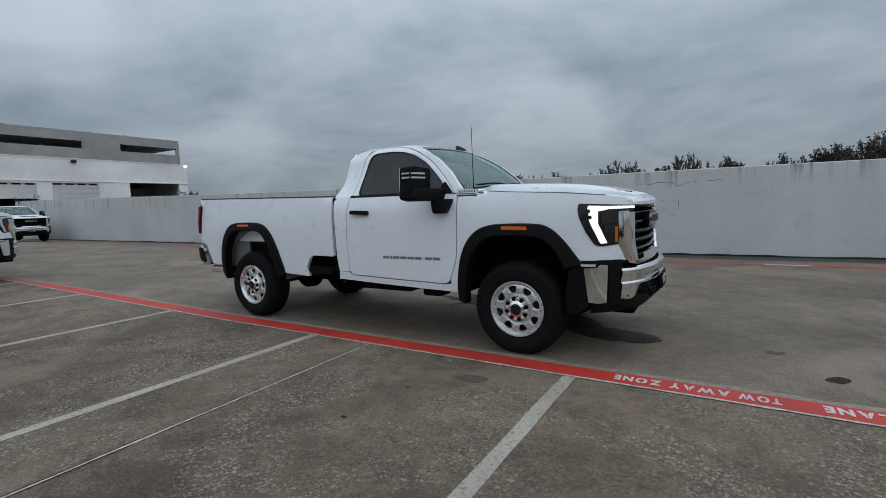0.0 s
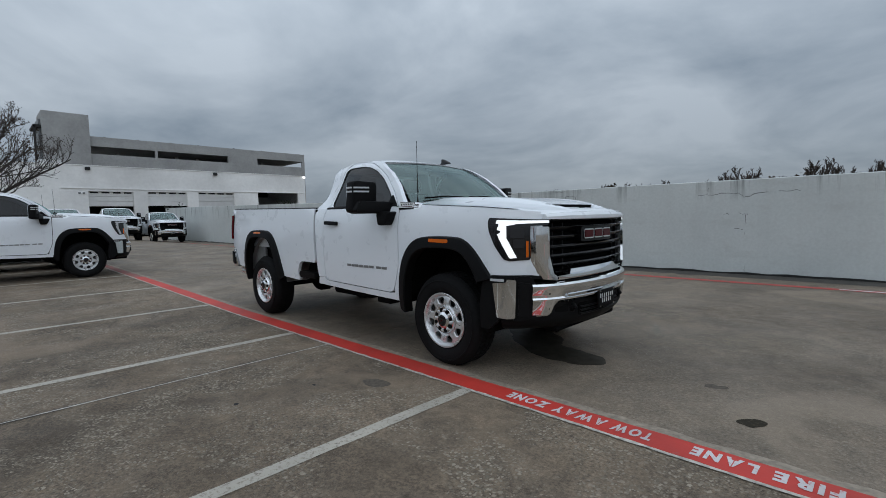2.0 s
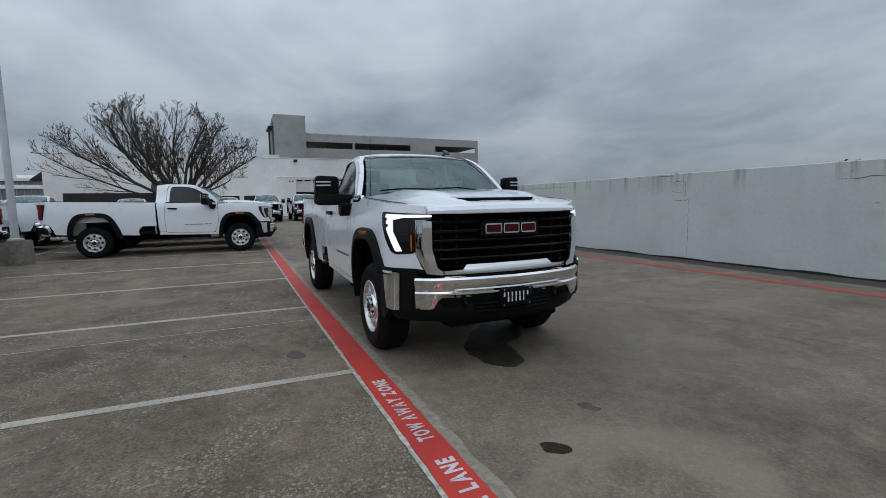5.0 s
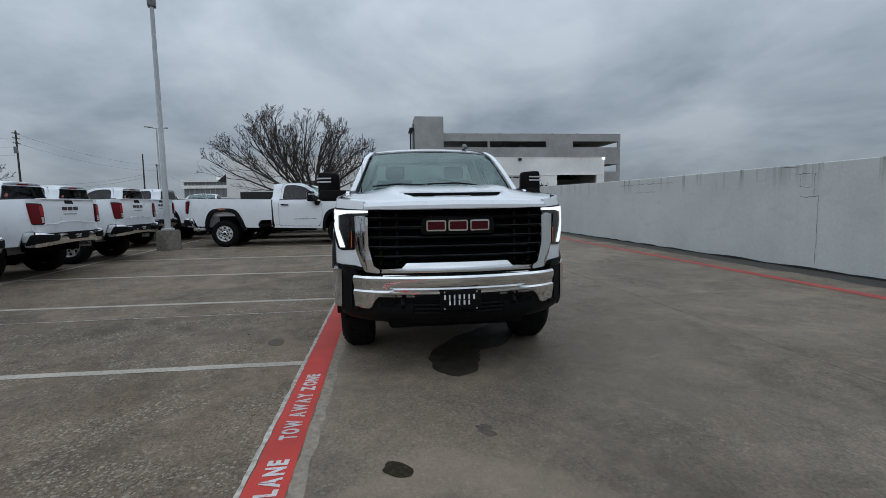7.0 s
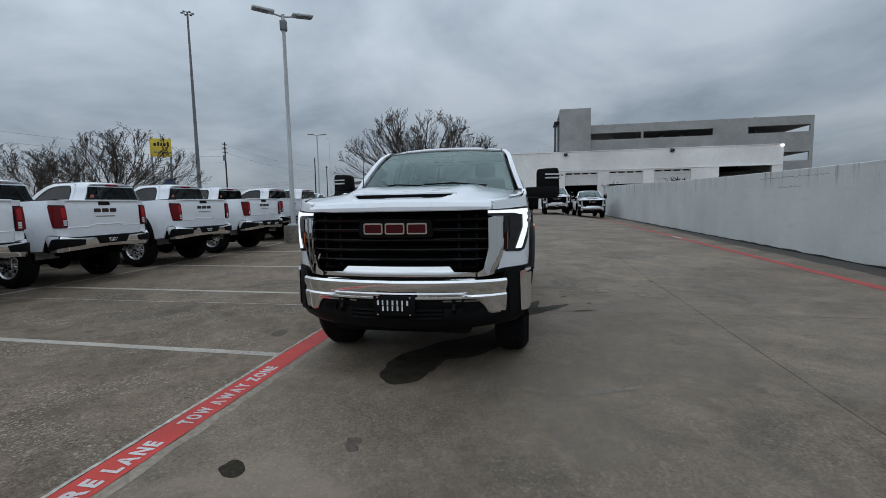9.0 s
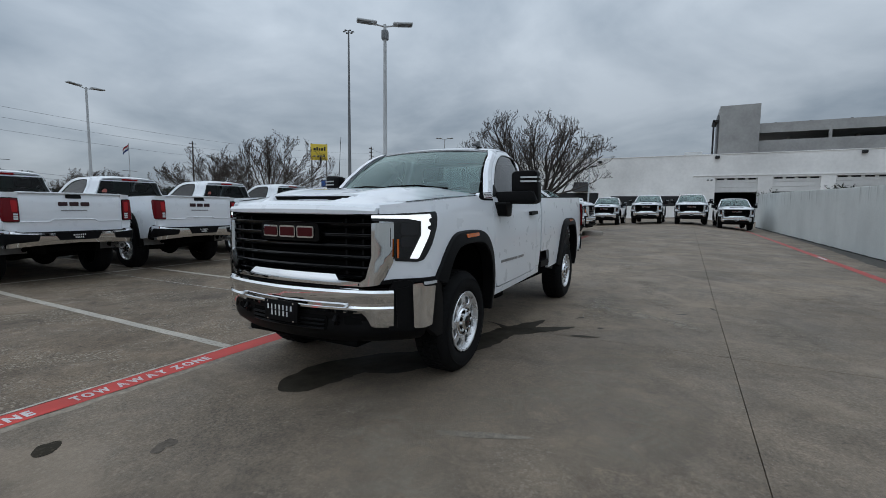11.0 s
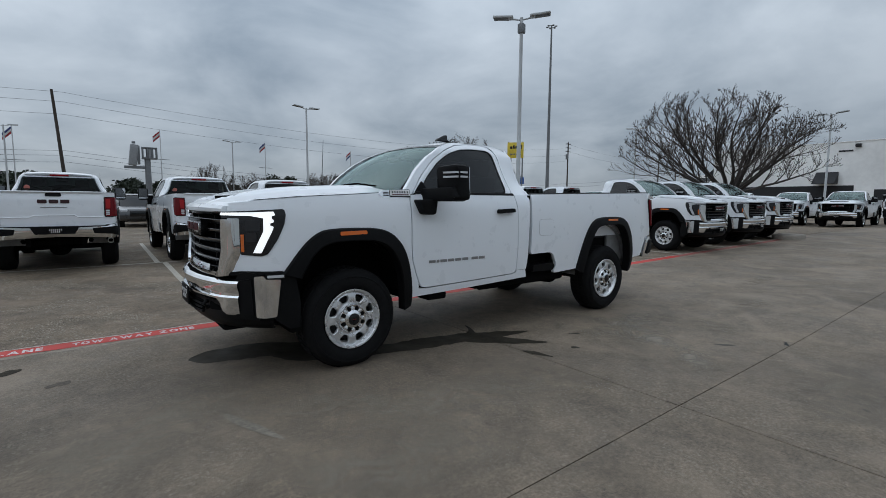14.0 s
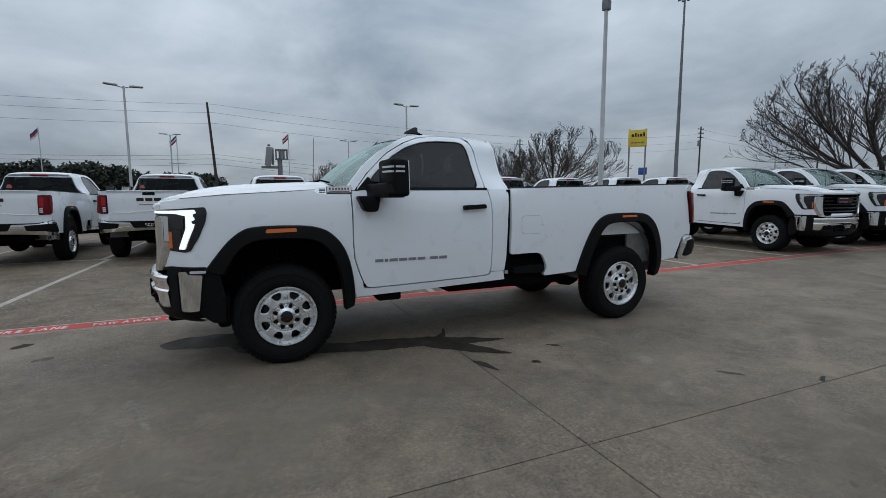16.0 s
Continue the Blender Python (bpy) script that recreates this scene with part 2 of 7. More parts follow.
concrete("concrete", (0.150, 0.114, 0.081), 1.0, 0.85)
concrete("concrete_lane", (0.170, 0.134, 0.099), 0.30, 0.60, 0.80, 0.50, (0.56, 0.82, 0.40))
worn_paint("line_white", (0.45, 0.41, 0.345), (0.20, 0.17, 0.135), 0.43, 34)
worn_paint("line_red", (0.53, 0.036, 0.024), (0.30, 0.10, 0.085), 0.33, 9)
worn_paint("line_red_faint", (0.34, 0.085, 0.070), (0.20, 0.115, 0.092), 0.49, 6)
worn_paint("line_red_old", (0.44, 0.055, 0.045), (0.20, 0.10, 0.075), 0.41, 12)
worn_paint("letter_white", (0.60, 0.56, 0.56), (0.50, 0.14, 0.13), 0.40, 40)
grain("sealant", (0.46, 0.425, 0.37), 0.7, 22, 0.4)
grain("overspray", (0.27, 0.225, 0.175), 0.8, 22, 0.3)
plaster_wall()
grain("facade_white", (0.88, 0.875, 0.86), 0.7, 3, 0.04, big=0.15)
grain("garage_concrete", (0.36, 0.36, 0.355), 0.8, 2, 0.07, big=0.2)
grain("dark_void", (0.012, 0.012, 0.013), 0.9, 5, 0.2)
grain("door_panel", (0.66, 0.66, 0.65), 0.5, 3, 0.04)
grain("awning_black", (0.018, 0.018, 0.02), 0.75, 20, 0.2)
grain("under_base", (0.02, 0.02, 0.019), 0.9, 20, 0.3)
grain("crack_dark", (0.10, 0.10, 0.10), 0.9, 30, 0.3)
grain("gutter_dirt", (0.052, 0.046, 0.038), 0.7, 9, 0.35)
grain("bark", (0.050, 0.041, 0.036), 0.9, 14, 0.35)
grain("twig", (0.055, 0.043, 0.037), 0.9, 14, 0.3)
grain("dead_leaf", (0.062, 0.046, 0.032), 0.8, 10, 0.4)
grain("leaf_green", (0.022, 0.031, 0.018), 0.7, 3, 0.45)
grain("pole_paint", (0.52, 0.54, 0.55), 0.45, 6, 0.06)
grain("pole_dark", (0.17, 0.18, 0.19), 0.5, 6, 0.1)
grain("mast_grey", (0.30, 0.31, 0.32), 0.5, 6, 0.1)
grain("pole_wood", (0.055, 0.045, 0.038), 0.9, 8, 0.3)
grain("pole_footing", (0.20, 0.185, 0.155), 0.85, 12, 0.3)
grain("sign_yellow", (0.70, 0.52, 0.05), 0.5, 3, 0.06)
grain("sign_blue", (0.03, 0.11, 0.36), 0.5, 3, 0.06)
grain("flag_red", (0.35, 0.04, 0.05), 0.8, 8, 0.15)
grain("flag_blue", (0.03, 0.05, 0.17), 0.8, 8, 0.15)
grain("flag_white", (0.62, 0.62, 0.62), 0.8, 8, 0.08)
grain("lens_led", (0.55, 0.56, 0.58), 0.3, 20, 0.06)
material("wire_black", (0.06, 0.06, 0.065), 0.6)
_m, _nt, _b = material("wet_patch", (0.030, 0.026, 0.020), 0.4)
_b.inputs["Specular IOR Level"].default_value = 0.16
_nt.links.new(ramp_node(_nt, noise_node(_nt, 7, 5, 0.7), [(0.3, (0.020, 0.017, 0.012)), (0.7, (0.044, 0.037, 0.027))]), _b.inputs["Base Color"])
_nt.links.new(ramp_node(_nt, noise_node(_nt, 3, 4), [(0.35, (0.52,) * 3), (0.65, (0.78,) * 3)]), _b.inputs["Roughness"])
worn_paint("moss_spot", (0.026, 0.021, 0.013), (0.075, 0.058, 0.040), 0.42, 38)
grain("pale_patch", (0.205, 0.178, 0.142), 0.85, 30, 0.35)
grain("faint_stain", (0.098, 0.079, 0.060), 0.85, 35, 0.35)
MATS["moss_spot"].node_tree.nodes["Principled BSDF"].inputs["Specular IOR Level"].default_value = 0.08
material("corner_lamp", (0.9, 0.9, 0.9), 0.4, emit=(1, 0.98, 0.95), strength=1.6)


# ---- mesh helpers ----
def mesh_object(name, bm, mat, smooth=True, angle=35):
    me = bpy.data.meshes.new(name)
    bmesh.ops.recalc_face_normals(bm, faces=bm.faces)
    bm.to_mesh(me)
    bm.free()
    for p in me.polygons:
        p.use_smooth = smooth
    if smooth:
        me.set_sharp_from_angle(angle=radians(angle))
    me.materials.append(MATS[mat])
    return new(name, me)


def part(name, bm, mat, parent, label="", smooth=True, angle=35):
    ob = mesh_object(name, bm, mat, smooth, angle)
    ob.parent = parent
    if label:
        ob["label"] = label
    return ob


def thing(name, label, category, group="", kind="", m=None):
    ob = new(name)
    tagged(ob, label, category, group, kind)
    if m is not None:
        ob.matrix_basis = m
    return ob


def join_bm(bm, other):
    me = bpy.data.meshes.new("tmp")
    other.to_mesh(me)
    other.free()
    bm.from_mesh(me)
    bpy.data.meshes.remove(me)
    return bm


def rbox(lo, hi, r=0.0, seg=2, bm=None):
    """A box from corner to corner, with rounded edges."""
    b = bmesh.new()
    bmesh.ops.create_cube(b, size=1)
    for v in b.verts:
        v.co = Vector([lo[i] + (v.co[i] + 0.5) * (hi[i] - lo[i]) for i in range(3)])
    if r > 0:
        bmesh.ops.bevel(b, geom=b.edges[:], offset=r, segments=seg, affect="EDGES", profile=0.5)
    return join_bm(bm, b) if bm is not None else b


def prism(outline, depth, to, r=0.0, bm=None):
    """A polygon of (a, b) drawn out over depth = (d0, d1); to(a, b, d) gives the place."""
    b = bmesh.new()
    n = len(outline)
    lo = [b.verts.new(to(p[0], p[1], depth[0])) for p in outline]
    hi = [b.verts.new(to(p[0], p[1], depth[1])) for p in outline]
    b.faces.new(lo[::-1]); b.faces.new(hi)
    for i in range(n):
        b.faces.new((lo[i], lo[(i + 1) % n], hi[(i + 1) % n], hi[i]))
    bmesh.ops.recalc_face_normals(b, faces=b.faces)
    if r > 0:
        bmesh.ops.bevel(b, geom=b.edges[:], offset=r, segments=2, affect="EDGES", profile=0.5)
    return join_bm(bm, b) if bm is not None else b


def tube(path, radii, seg=8, bm=None, caps=True):
    """A round bar along a list of points."""
    b = bm if bm is not None else bmesh.new()
    pts = [Vector(p) for p in path]
    if not isinstance(radii, (list, tuple)):
        radii = [radii] * len(pts)
    rings = []
    for i, p in enumerate(pts):
        d = (pts[min(i + 1, len(pts) - 1)] - pts[max(i - 1, 0)]).normalized()
        a = Vector((0, 0, 1)) if abs(d.z) < 0.9 else Vector((1, 0, 0))
        u = d.cross(a).normalized()
        w = d.cross(u)
        rings.append([b.verts.new(p + radii[i] * (math.cos(k * 2 * math.pi / seg) * u + math.sin(k * 2 * math.pi / seg) * w)) for k in range(seg)])
    for r0, r1 in zip(rings, rings[1:]):
        for k in range(seg):
            b.faces.new((r0[k], r0[(k + 1) % seg], r1[(k + 1) % seg], r1[k]))
    if caps:
        b.faces.new(rings[0][::-1]); b.faces.new(rings[-1])
    return b


def smoothstep(a, b, x):
    t = max(0.0, min(1.0, (x - a) / (b - a)))
    return t * t * (3 - 2 * t)


def ground_z(x, y):
    """The deck: flat round the truck, rising gently towards the far end."""
    along = 0.013 * min(max(0.0, -4 - x), 30) * (1 - smoothstep(2.5, 6.4, y))
    along *= 1 - 0.62 * smoothstep(-19, -28, x) * (1 - smoothstep(-3.5, 1.5, y))
    return along


# ---- ground ----
def sheet(xs, ys, lift, thick=0.0):
    bm = bmesh.new()
    rows = [[bm.verts.new((x, y, ground_z(x, y) + lift)) for x in xs] for y in ys]
    for r0, r1 in zip(rows, rows[1:]):
        for i in range(len(xs) - 1):
            bm.faces.new((r0[i], r0[i + 1], r1[i + 1], r1[i]))
    if thick:
        edge = [e for e in bm.edges if e.is_boundary]
        made = bmesh.ops.extrude_edge_only(bm, edges=edge)
        for v in made["geom"]:
            if isinstance(v, bmesh.types.BMVert):
                v.co.z -= thick
    return bm


def steps(a, b, d):
    n = max(1, math.ceil((b - a) / d))
    return [a + (b - a) * i / n for i in range(n + 1)]


ground = mesh_object("ground", sheet([-1500, -400, -120] + steps(-60, 30, 3) + [100, 400, 1500], [-1500, -400, -120] + steps(-64, 16, 2) + [60, 200, 600, 1500], -0.014), "concrete")
tagged(ground, "weathered grey concrete deck reaching the horizon", "ground", kind="structure")

X_JOINTS = [-49.02, -39.5, -30.0, -20.5, -11.0, -1.46, 8.04, 17.5, 27]
Y_JOINTS = [-62, -52, -42, -32, -24, -15.5, -7.55, -1.275, 2.98, 7.42]
JOINT_X, JOINT_Y = 0.0045, 0.0036

# ---- parapet wall ----
WALL_Y = 7.36


def parapet():
    wall = thing("wall_north", "white painted parapet wall with dark run-off streaks and cracks", "wall", kind="structure")
    bm = bmesh.new()
    xs = steps(-39.5, 34, 1.5)

    def top(x):
        return 2.0 + 0.55 * smoothstep(-4, -44, x) if x < -4 else 2.0 - 0.004 * (x + 4)
    ring = []
    for x in xs:
        t = top(x)
        ring.append([bm.verts.new((x, WALL_Y, -0.05)), bm.verts.new((x, WALL_Y, t - 0.015)), bm.verts.new((x, WALL_Y + 0.015, t)),
                     bm.verts.new((x, WALL_Y + 0.24, t)), bm.verts.new((x, WALL_Y + 0.25, t - 0.015)), bm.verts.new((x, WALL_Y + 0.25, -0.05))])
    for a, b in zip(ring, ring[1:]):
        for k in range(6):
            bm.faces.new((a[k], a[(k + 1) % 6], b[(k + 1) % 6], b[k]))
    bm.faces.new(ring[0]); bm.faces.new(ring[-1])
    part("panel", bm, "wall_paint", wall, smooth=False)
    # no gap is cut: a ragged dark strip paints the coat's shadow gap
    gap = bmesh.new()
    rg = random.Random(12)
    prev = None
    for x in steps(-39.5, 34, 0.35):
        cur = (gap.verts.new((x, WALL_Y - 0.004, -0.02)), gap.verts.new((x, WALL_Y - 0.004, 0.035 + rg.uniform(-0.012, 0.02))))
        if prev:
            gap.faces.new((prev[0], cur[0], cur[1], prev[1]))
        prev = cur
    part("base_gap", gap, "under_base", wall, "dark broken strip at the wall's foot, painted as the coat's shadow gap", smooth=False)
    # broken lower edge of the coat, and cracks
    rng = random.Random(4)

    def strip(points, w):
        b = bmesh.new()
        prev = None
        for x, z in points:
            ww = w * rng.uniform(0.5, 1.4)
            cur = (b.verts.new((x, WALL_Y - 0.004, z - ww)), b.verts.new((x, WALL_Y - 0.004, z + ww)))
            if prev:
                b.faces.new((prev[0], cur[0], cur[1], prev[1]))
            prev = cur
        return b

    def vstrip(x, z0, z1, w):
        b = bmesh.new()
        prev, n = None, max(3, int((z1 - z0) / 0.06))
        xx = x
        for i in range(n + 1):
            z = z0 + (z1 - z0) * i / n
            xx = x + rng.uniform(-0.012, 0.012)
            ww = w * rng.uniform(0.4, 1.5)
            cur = (b.verts.new((xx - ww, WALL_Y - 0.004, z)), b.verts.new((xx + ww, WALL_Y - 0.004, z)))
            if prev:
                b.faces.new((prev[0], cur[0], cur[1], prev[1]))
            prev = cur
        return b

    def wander(x0, x1, z0, z1, amp=0.012):
        n = max(3, int(abs(x1 - x0) / 0.07))
        return [(x0 + (x1 - x0) * i / n, z0 + (z1 - z0) * i / n + rng.uniform(-amp, amp)) for i in range(n + 1)]
    for x0, x1, z0, z1 in ((-0.2, 0.55, 1.70, 1.70), (0.55, 0.68, 1.70, 1.60), (0.68, 1.08, 1.62, 1.71), (1.25, 1.6, 1.71, 1.71), (0.58, 0.74, 1.27, 1.27), (0.3, 0.4, 1.27, 1.27),
                           (-3.85, -3.45, 1.97, 1.94), (-3.6, -3.1, 1.80, 1.80), (-3.5, -3.2, 1.58, 1.55), (-3.45, -3.05, 1.38, 1.38), (-10.3, -7.2, 1.86, 1.83), (-9.3, -8.2, 1.60, 1.60), (0.5, 0.66, 0.96, 0.95)):
        part("crack", strip(wander(x0, x1, z0, z1, 0.02), 0.0045), "crack_dark", wall, smooth=False)
    for x, z0, z1 in ((0.70, 1.05, 1.25), (0.69, 0.84, 0.9), (0.70, 0.05, 0.20), (-3.06, 0.1, 1.38), (-3.45, 1.55, 1.80), (-3.15, 1.40, 1.80), (0.0, 1.7, 1.85)):
        part("crack", vstrip(x, z0, z1, 0.0032), "crack_dark", wall, smooth=False)
    return wall


wall_north = parapet()


def flat_patch(name, outline, lift, mat, label, category, parent=None):
    """A thin, flat mark on the deck with an irregular outline."""
    bm = bmesh.new()
    f = bm.faces.new([bm.verts.new((x, y, ground_z(x, y) + lift)) for x, y in outline])
    bmesh.ops.triangulate(bm, faces=[f])
    ob = mesh_object(name, bm, mat, smooth=False)
    if parent:
        ob.parent = parent
    return tagged(ob, label, category, kind="structure")


def ragged_band(x0, x1, y0, y1, seed, step, rag):
    rng = random.Random(seed)
    xs = steps(x0, x1, step)
    return [(x, y0 + rng.uniform(-rag, rag)) for x in xs] + [(x, y1 + rng.uniform(-rag, rag)) for x in reversed(xs)]


def band(name, x0, x1, y0, y1, lift, mat, label, category, rag=0.004, step=0.15, seed=1, thick=0.0):
    rng = random.Random(seed)
    bm = bmesh.new()
    prev = None
    for x in steps(x0, x1, step):
        a, b = y0 + rng.uniform(-rag, rag), y1 + rng.uniform(-rag, rag)
        cur = (bm.verts.new((x, a, ground_z(x, a) + lift)), bm.verts.new((x, b, ground_z(x, b) + lift)))
        if prev:
            bm.faces.new((prev[0], cur[0], cur[1], prev[1]))
        prev = cur
    return tagged(mesh_object(name, bm, mat, smooth=False), label, category, kind="structure")


def band_y(name, x, w, y0, y1, lift, mat, label, category, rag=0.004, step=0.25, seed=1, lean=0.0):
    rng = random.Random(seed)
    bm = bmesh.new()
    prev = None
    for y in steps(y0, y1, step):
        c = x + lean * (y - y1)
        a, b = c - w / 2 + rng.uniform(-rag, rag), c + w / 2 + rng.uniform(-rag, rag)
        cur = (bm.verts.new((a, y, ground_z(a, y) + lift)), bm.verts.new((b, y, ground_z(b, y) + lift)))
        if prev:
            bm.faces.new((prev[0], prev[1], cur[1], cur[0]))
        prev = cur
    return tagged(mesh_object(name, bm, mat, smooth=False), label, category, kind="structure")


RED_Y = -1.155
band("overspray", -20, 20, RED_Y + 0.10, RED_Y + 0.175, 0.0015, "overspray", "pale dusty margin beside the red kerb line", "paint margin", 0.014, 0.11, 3)
band("fire_lane_line", -20, -9.9, RED_Y - 0.13, RED_Y + 0.09, 0.004, "line_red_faint", "almost worn away red painted line before the parked trucks", "painted line", 0.02, 0.12, 4)
band("fire_lane_line", -9.9, 20, RED_Y - 0.105, RED_Y + 0.10, 0.004, "line_red", "red painted fire lane line on concrete", "painted line", 0.004, 0.12, 2)
band("joint_sealant", -20, 20, RED_Y - 0.135, RED_Y - 0.107, 0.006, "sealant", "whitish joint sealant along the red line", "sealant", 0.005, 0.08, 5)
band("fire_lane_line", -39, 30, 5.93, 6.13, 0.004, "line_red_old", "faded red painted line along the parapet wall", "painted line", 0.006, 0.3, 7)
band("gutter_stain", -39, 30, 6.75, WALL_Y, 0.002, "gutter_dirt", "dark damp dirt along the foot of the wall", "stain", 0.05, 0.22, 8)

LINE_X = [0.56 - 2.77 * k for k in range(-4, 8)]
for i, x in enumerate(LINE_X):
    band_y("stall_line", x, 0.10, -7.5, RED_Y - 0.135, 0.003, "line_white", "worn white painted parking stall line", "painted line", seed=20 + i, lean=0.022)
    band_y("stall_line", x, 0.10, -13.2, -7.61, 0.003, "line_white", "worn white painted parking stall line", "painted line", seed=50 + i, lean=0.02)
band("divider_line", -24, 14, -7.605, -7.505, 0.0045, "line_white", "worn white painted line dividing two rows of stalls", "painted line", seed=90)
band_y("joint_gap", -1.445, 0.034, -7.5, RED_Y - 0.135, 0.0025, "under_base", "dark open slab joint beside the sealant", "joint", 0.006, 0.12, 92)
band_y("joint_sealant", -1.44, 0.020, -7.5, RED_Y - 0.135, 0.004, "sealant", "thin whitish sealed slab joint", "sealant", 0.003, 0.2, 91)


def lettering(text, x_start, length, y_base, height):
    """Stencilled words on the red line, running towards -x with their tops towards -y; the stencil's bridges cut the closed letters."""
    bm = bmesh.new()
    cursor = 0.0
    for ch in text:
        cu = bpy.data.curves.new("text", "FONT")
        cu.body, cu.size, cu.offset = ch, 1.0, 0.050
        tmp = new("text", cu)
        bpy.context.view_layer.update()
        me = bpy.data.meshes.new_from_object(tmp.evaluated_get(bpy.context.evaluated_depsgraph_get()))
        bpy.data.objects.remove(tmp)
        one = bmesh.new()
        one.from_mesh(me)
        bpy.data.meshes.remove(me)
        x0, x1 = min(v.co.x for v in one.verts), max(v.co.x for v in one.verts)
        if ch in "OAW":
            c, g = (x0 + x1) / 2, 0.024
            for at in (c - g, c + g):
                bmesh.ops.bisect_plane(one, geom=one.verts[:] + one.edges[:] + one.faces[:], plane_co=(at, 0, 0), plane_no=(1, 0, 0))
            bmesh.ops.delete(one, geom=[f for f in one.faces if abs(f.calc_center_median().x - c) < g * 0.98], context="FACES")
        for v in one.verts:
            v.co.x += cursor - x0
        join_bm(bm, one)
        cursor += x1 - x0 + 0.16
    xs, ys = [v.co.x for v in bm.verts], [v.co.y for v in bm.verts]
    u0, w, t0, h = min(xs), max(xs) - min(xs), min(ys), max(ys) - min(ys)
    for v in bm.verts:
        v.co = Vector((x_start - (v.co.x - u0) / w * length, y_base - (v.co.y - t0) / h * height, 0.0065))
    ob = mesh_object("stencil_lettering", bm, "letter_white", smooth=False)
    return tagged(ob, "white stencilled words " + text + " on the red line", "lettering", kind="structure")


lettering("TOW", 1.905, 0.24, -1.10, 0.105)
lettering("AWAY", 1.62, 0.375, -1.10, 0.105)
lettering("ZONE", 1.195, 0.328, -1.10, 0.105)
lettering("LANE", 2.435, 0.315, -1.095, 0.108)
lettering("FIRE", 2.775, 0.275, -1.095, 0.108)
band("stencil_mark", -13.6, -12.6, 5.98, 6.08, 0.006, "letter_white", "faded white stencilled bar on the red line", "lettering", 0.012, 0.1, 33)
band("stencil_mark", 2.3, 3.0, 5.98, 6.08, 0.006, "letter_white", "faded white stencilled bar on the red line", "lettering", 0.012, 0.1, 34)

# ---- low island in front of the parked row ----
grain("kerb_concrete", (0.30, 0.265, 0.225), 0.9, 24, 0.3)


def traffic_island(x0, x1, y0, y1, h):
    rng = random.Random(17)
    g = ground_z((x0 + x1) / 2, (y0 + y1) / 2)
    ring = []
    for k in range(28):
        a = k * 2 * math.pi / 28
        u, v = math.cos(a), math.sin(a)
        q = (abs(u) ** 3 + abs(v) ** 3) ** (1 / 3)
        ring.append(((x0 + x1) / 2 + (x1 - x0) / 2 * u / q, (y0 + y1) / 2 + (y1 - y0) / 2 * v / q))
    bm = bmesh.new()
    cx, cy = (x0 + x1) / 2, (y0 + y1) / 2
    rows = []
    for inset, z in ((0.0, -0.06), (0.0, h * 0.62), (0.015, h * 0.88), (0.05, h), (0.30, h + 0.012), (0.60, h + 0.02)):
        rows.append([bm.verts.new((x - (x - cx) * inset, y - (y - cy) * inset * 1.5, g + z + rng.uniform(-0.003, 0.003))) for x, y in ring])
    for r0, r1 in zip(rows, rows[1:]):
        for i in range(28):
            bm.faces.new((r0[i], r0[(i + 1) % 28], r1[(i + 1) % 28], r1[i]))
    bm.faces.new(rows[-1])
    ob = mesh_object("traffic_island", bm, "kerb_concrete")
    return tagged(ob, "low rounded pale concrete kerbed island before the parked trucks", "kerb island", kind="structure")


traffic_island(-18.8, -17.3, -1.55, -0.72, 0.15)


def blob(cx, cy, rx, ry, turn, seed, n=40, rough=0.18):
    rng = random.Random(seed)
    ph = [rng.uniform(0, 6.28) for _ in range(5)]
    out = []
    for i in range(n):
        a = i * 2 * math.pi / n
        k = 1 + rough * sum(math.sin((j + 2) * a + ph[j]) / (j + 1.3) for j in range(5)) + rng.uniform(-0.02, 0.02)
        u, v = rx * k * math.cos(a), ry * k * math.sin(a)
        out.append((cx + u * math.cos(turn) - v * math.sin(turn), cy + u * math.sin(turn) + v * math.cos(turn)))
    return out


def trail(stations, seed, rag=0.03, step=0.05):
    """Outline of a wet run: a smooth centre line of (x, y, half width) with a wandering edge."""
    rng = random.Random(seed)
    pts = []
    for k in range(len(stations) - 1):
        p = [Vector(stations[max(0, min(len(stations) - 1, k + o))]) for o in (-1, 0, 1, 2)]
        n = max(2, int((p[2] - p[1]).length / step))
        for i in range(n):
            t = i / n
            pts.append(0.5 * (2 * p[1] + (p[2] - p[0]) * t + (2 * p[0] - 5 * p[1] + 4 * p[2] - p[3]) * t * t + (3 * p[1] - p[0] - 3 * p[2] + p[3]) * t ** 3))
    pts.append(Vector(stations[-1]))
    left, right, wl, wr = [], [], 0.0, 0.0
    for i, q in enumerate(pts):
        d = pts[min(i + 1, len(pts) - 1)] - pts[max(i - 1, 0)]
        n = Vector((-d.y, d.x)).normalized()
        wl, wr = wl * 0.7 + rng.uniform(-rag, rag) * 0.6, wr * 0.7 + rng.uniform(-rag, rag) * 0.6
        w = max(0.008, q.z)
        left.append((q.x + n.x * (w + wl * min(1, w * 12)), q.y + n.y * (w + wl * min(1, w * 12))))
        right.append((q.x - n.x * (w + wr * min(1, w * 12)), q.y - n.y * (w + wr * min(1, w * 12))))
    return left, right


def wet_run(stations, seed, lift, label):
    left, right = trail(stations, seed)
    bm = bmesh.new()
    prev = None
    for a, b in zip(left, right):
        cur = (bm.verts.new((*a, lift)), bm.verts.new((*b, lift)))
        if prev:
            bm.faces.new((prev[0], prev[1], cur[1], cur[0]))
        prev = cur
    return tagged(mesh_object("puddle", bm, "wet_patch", smooth=False), label, "puddle", kind="structure")


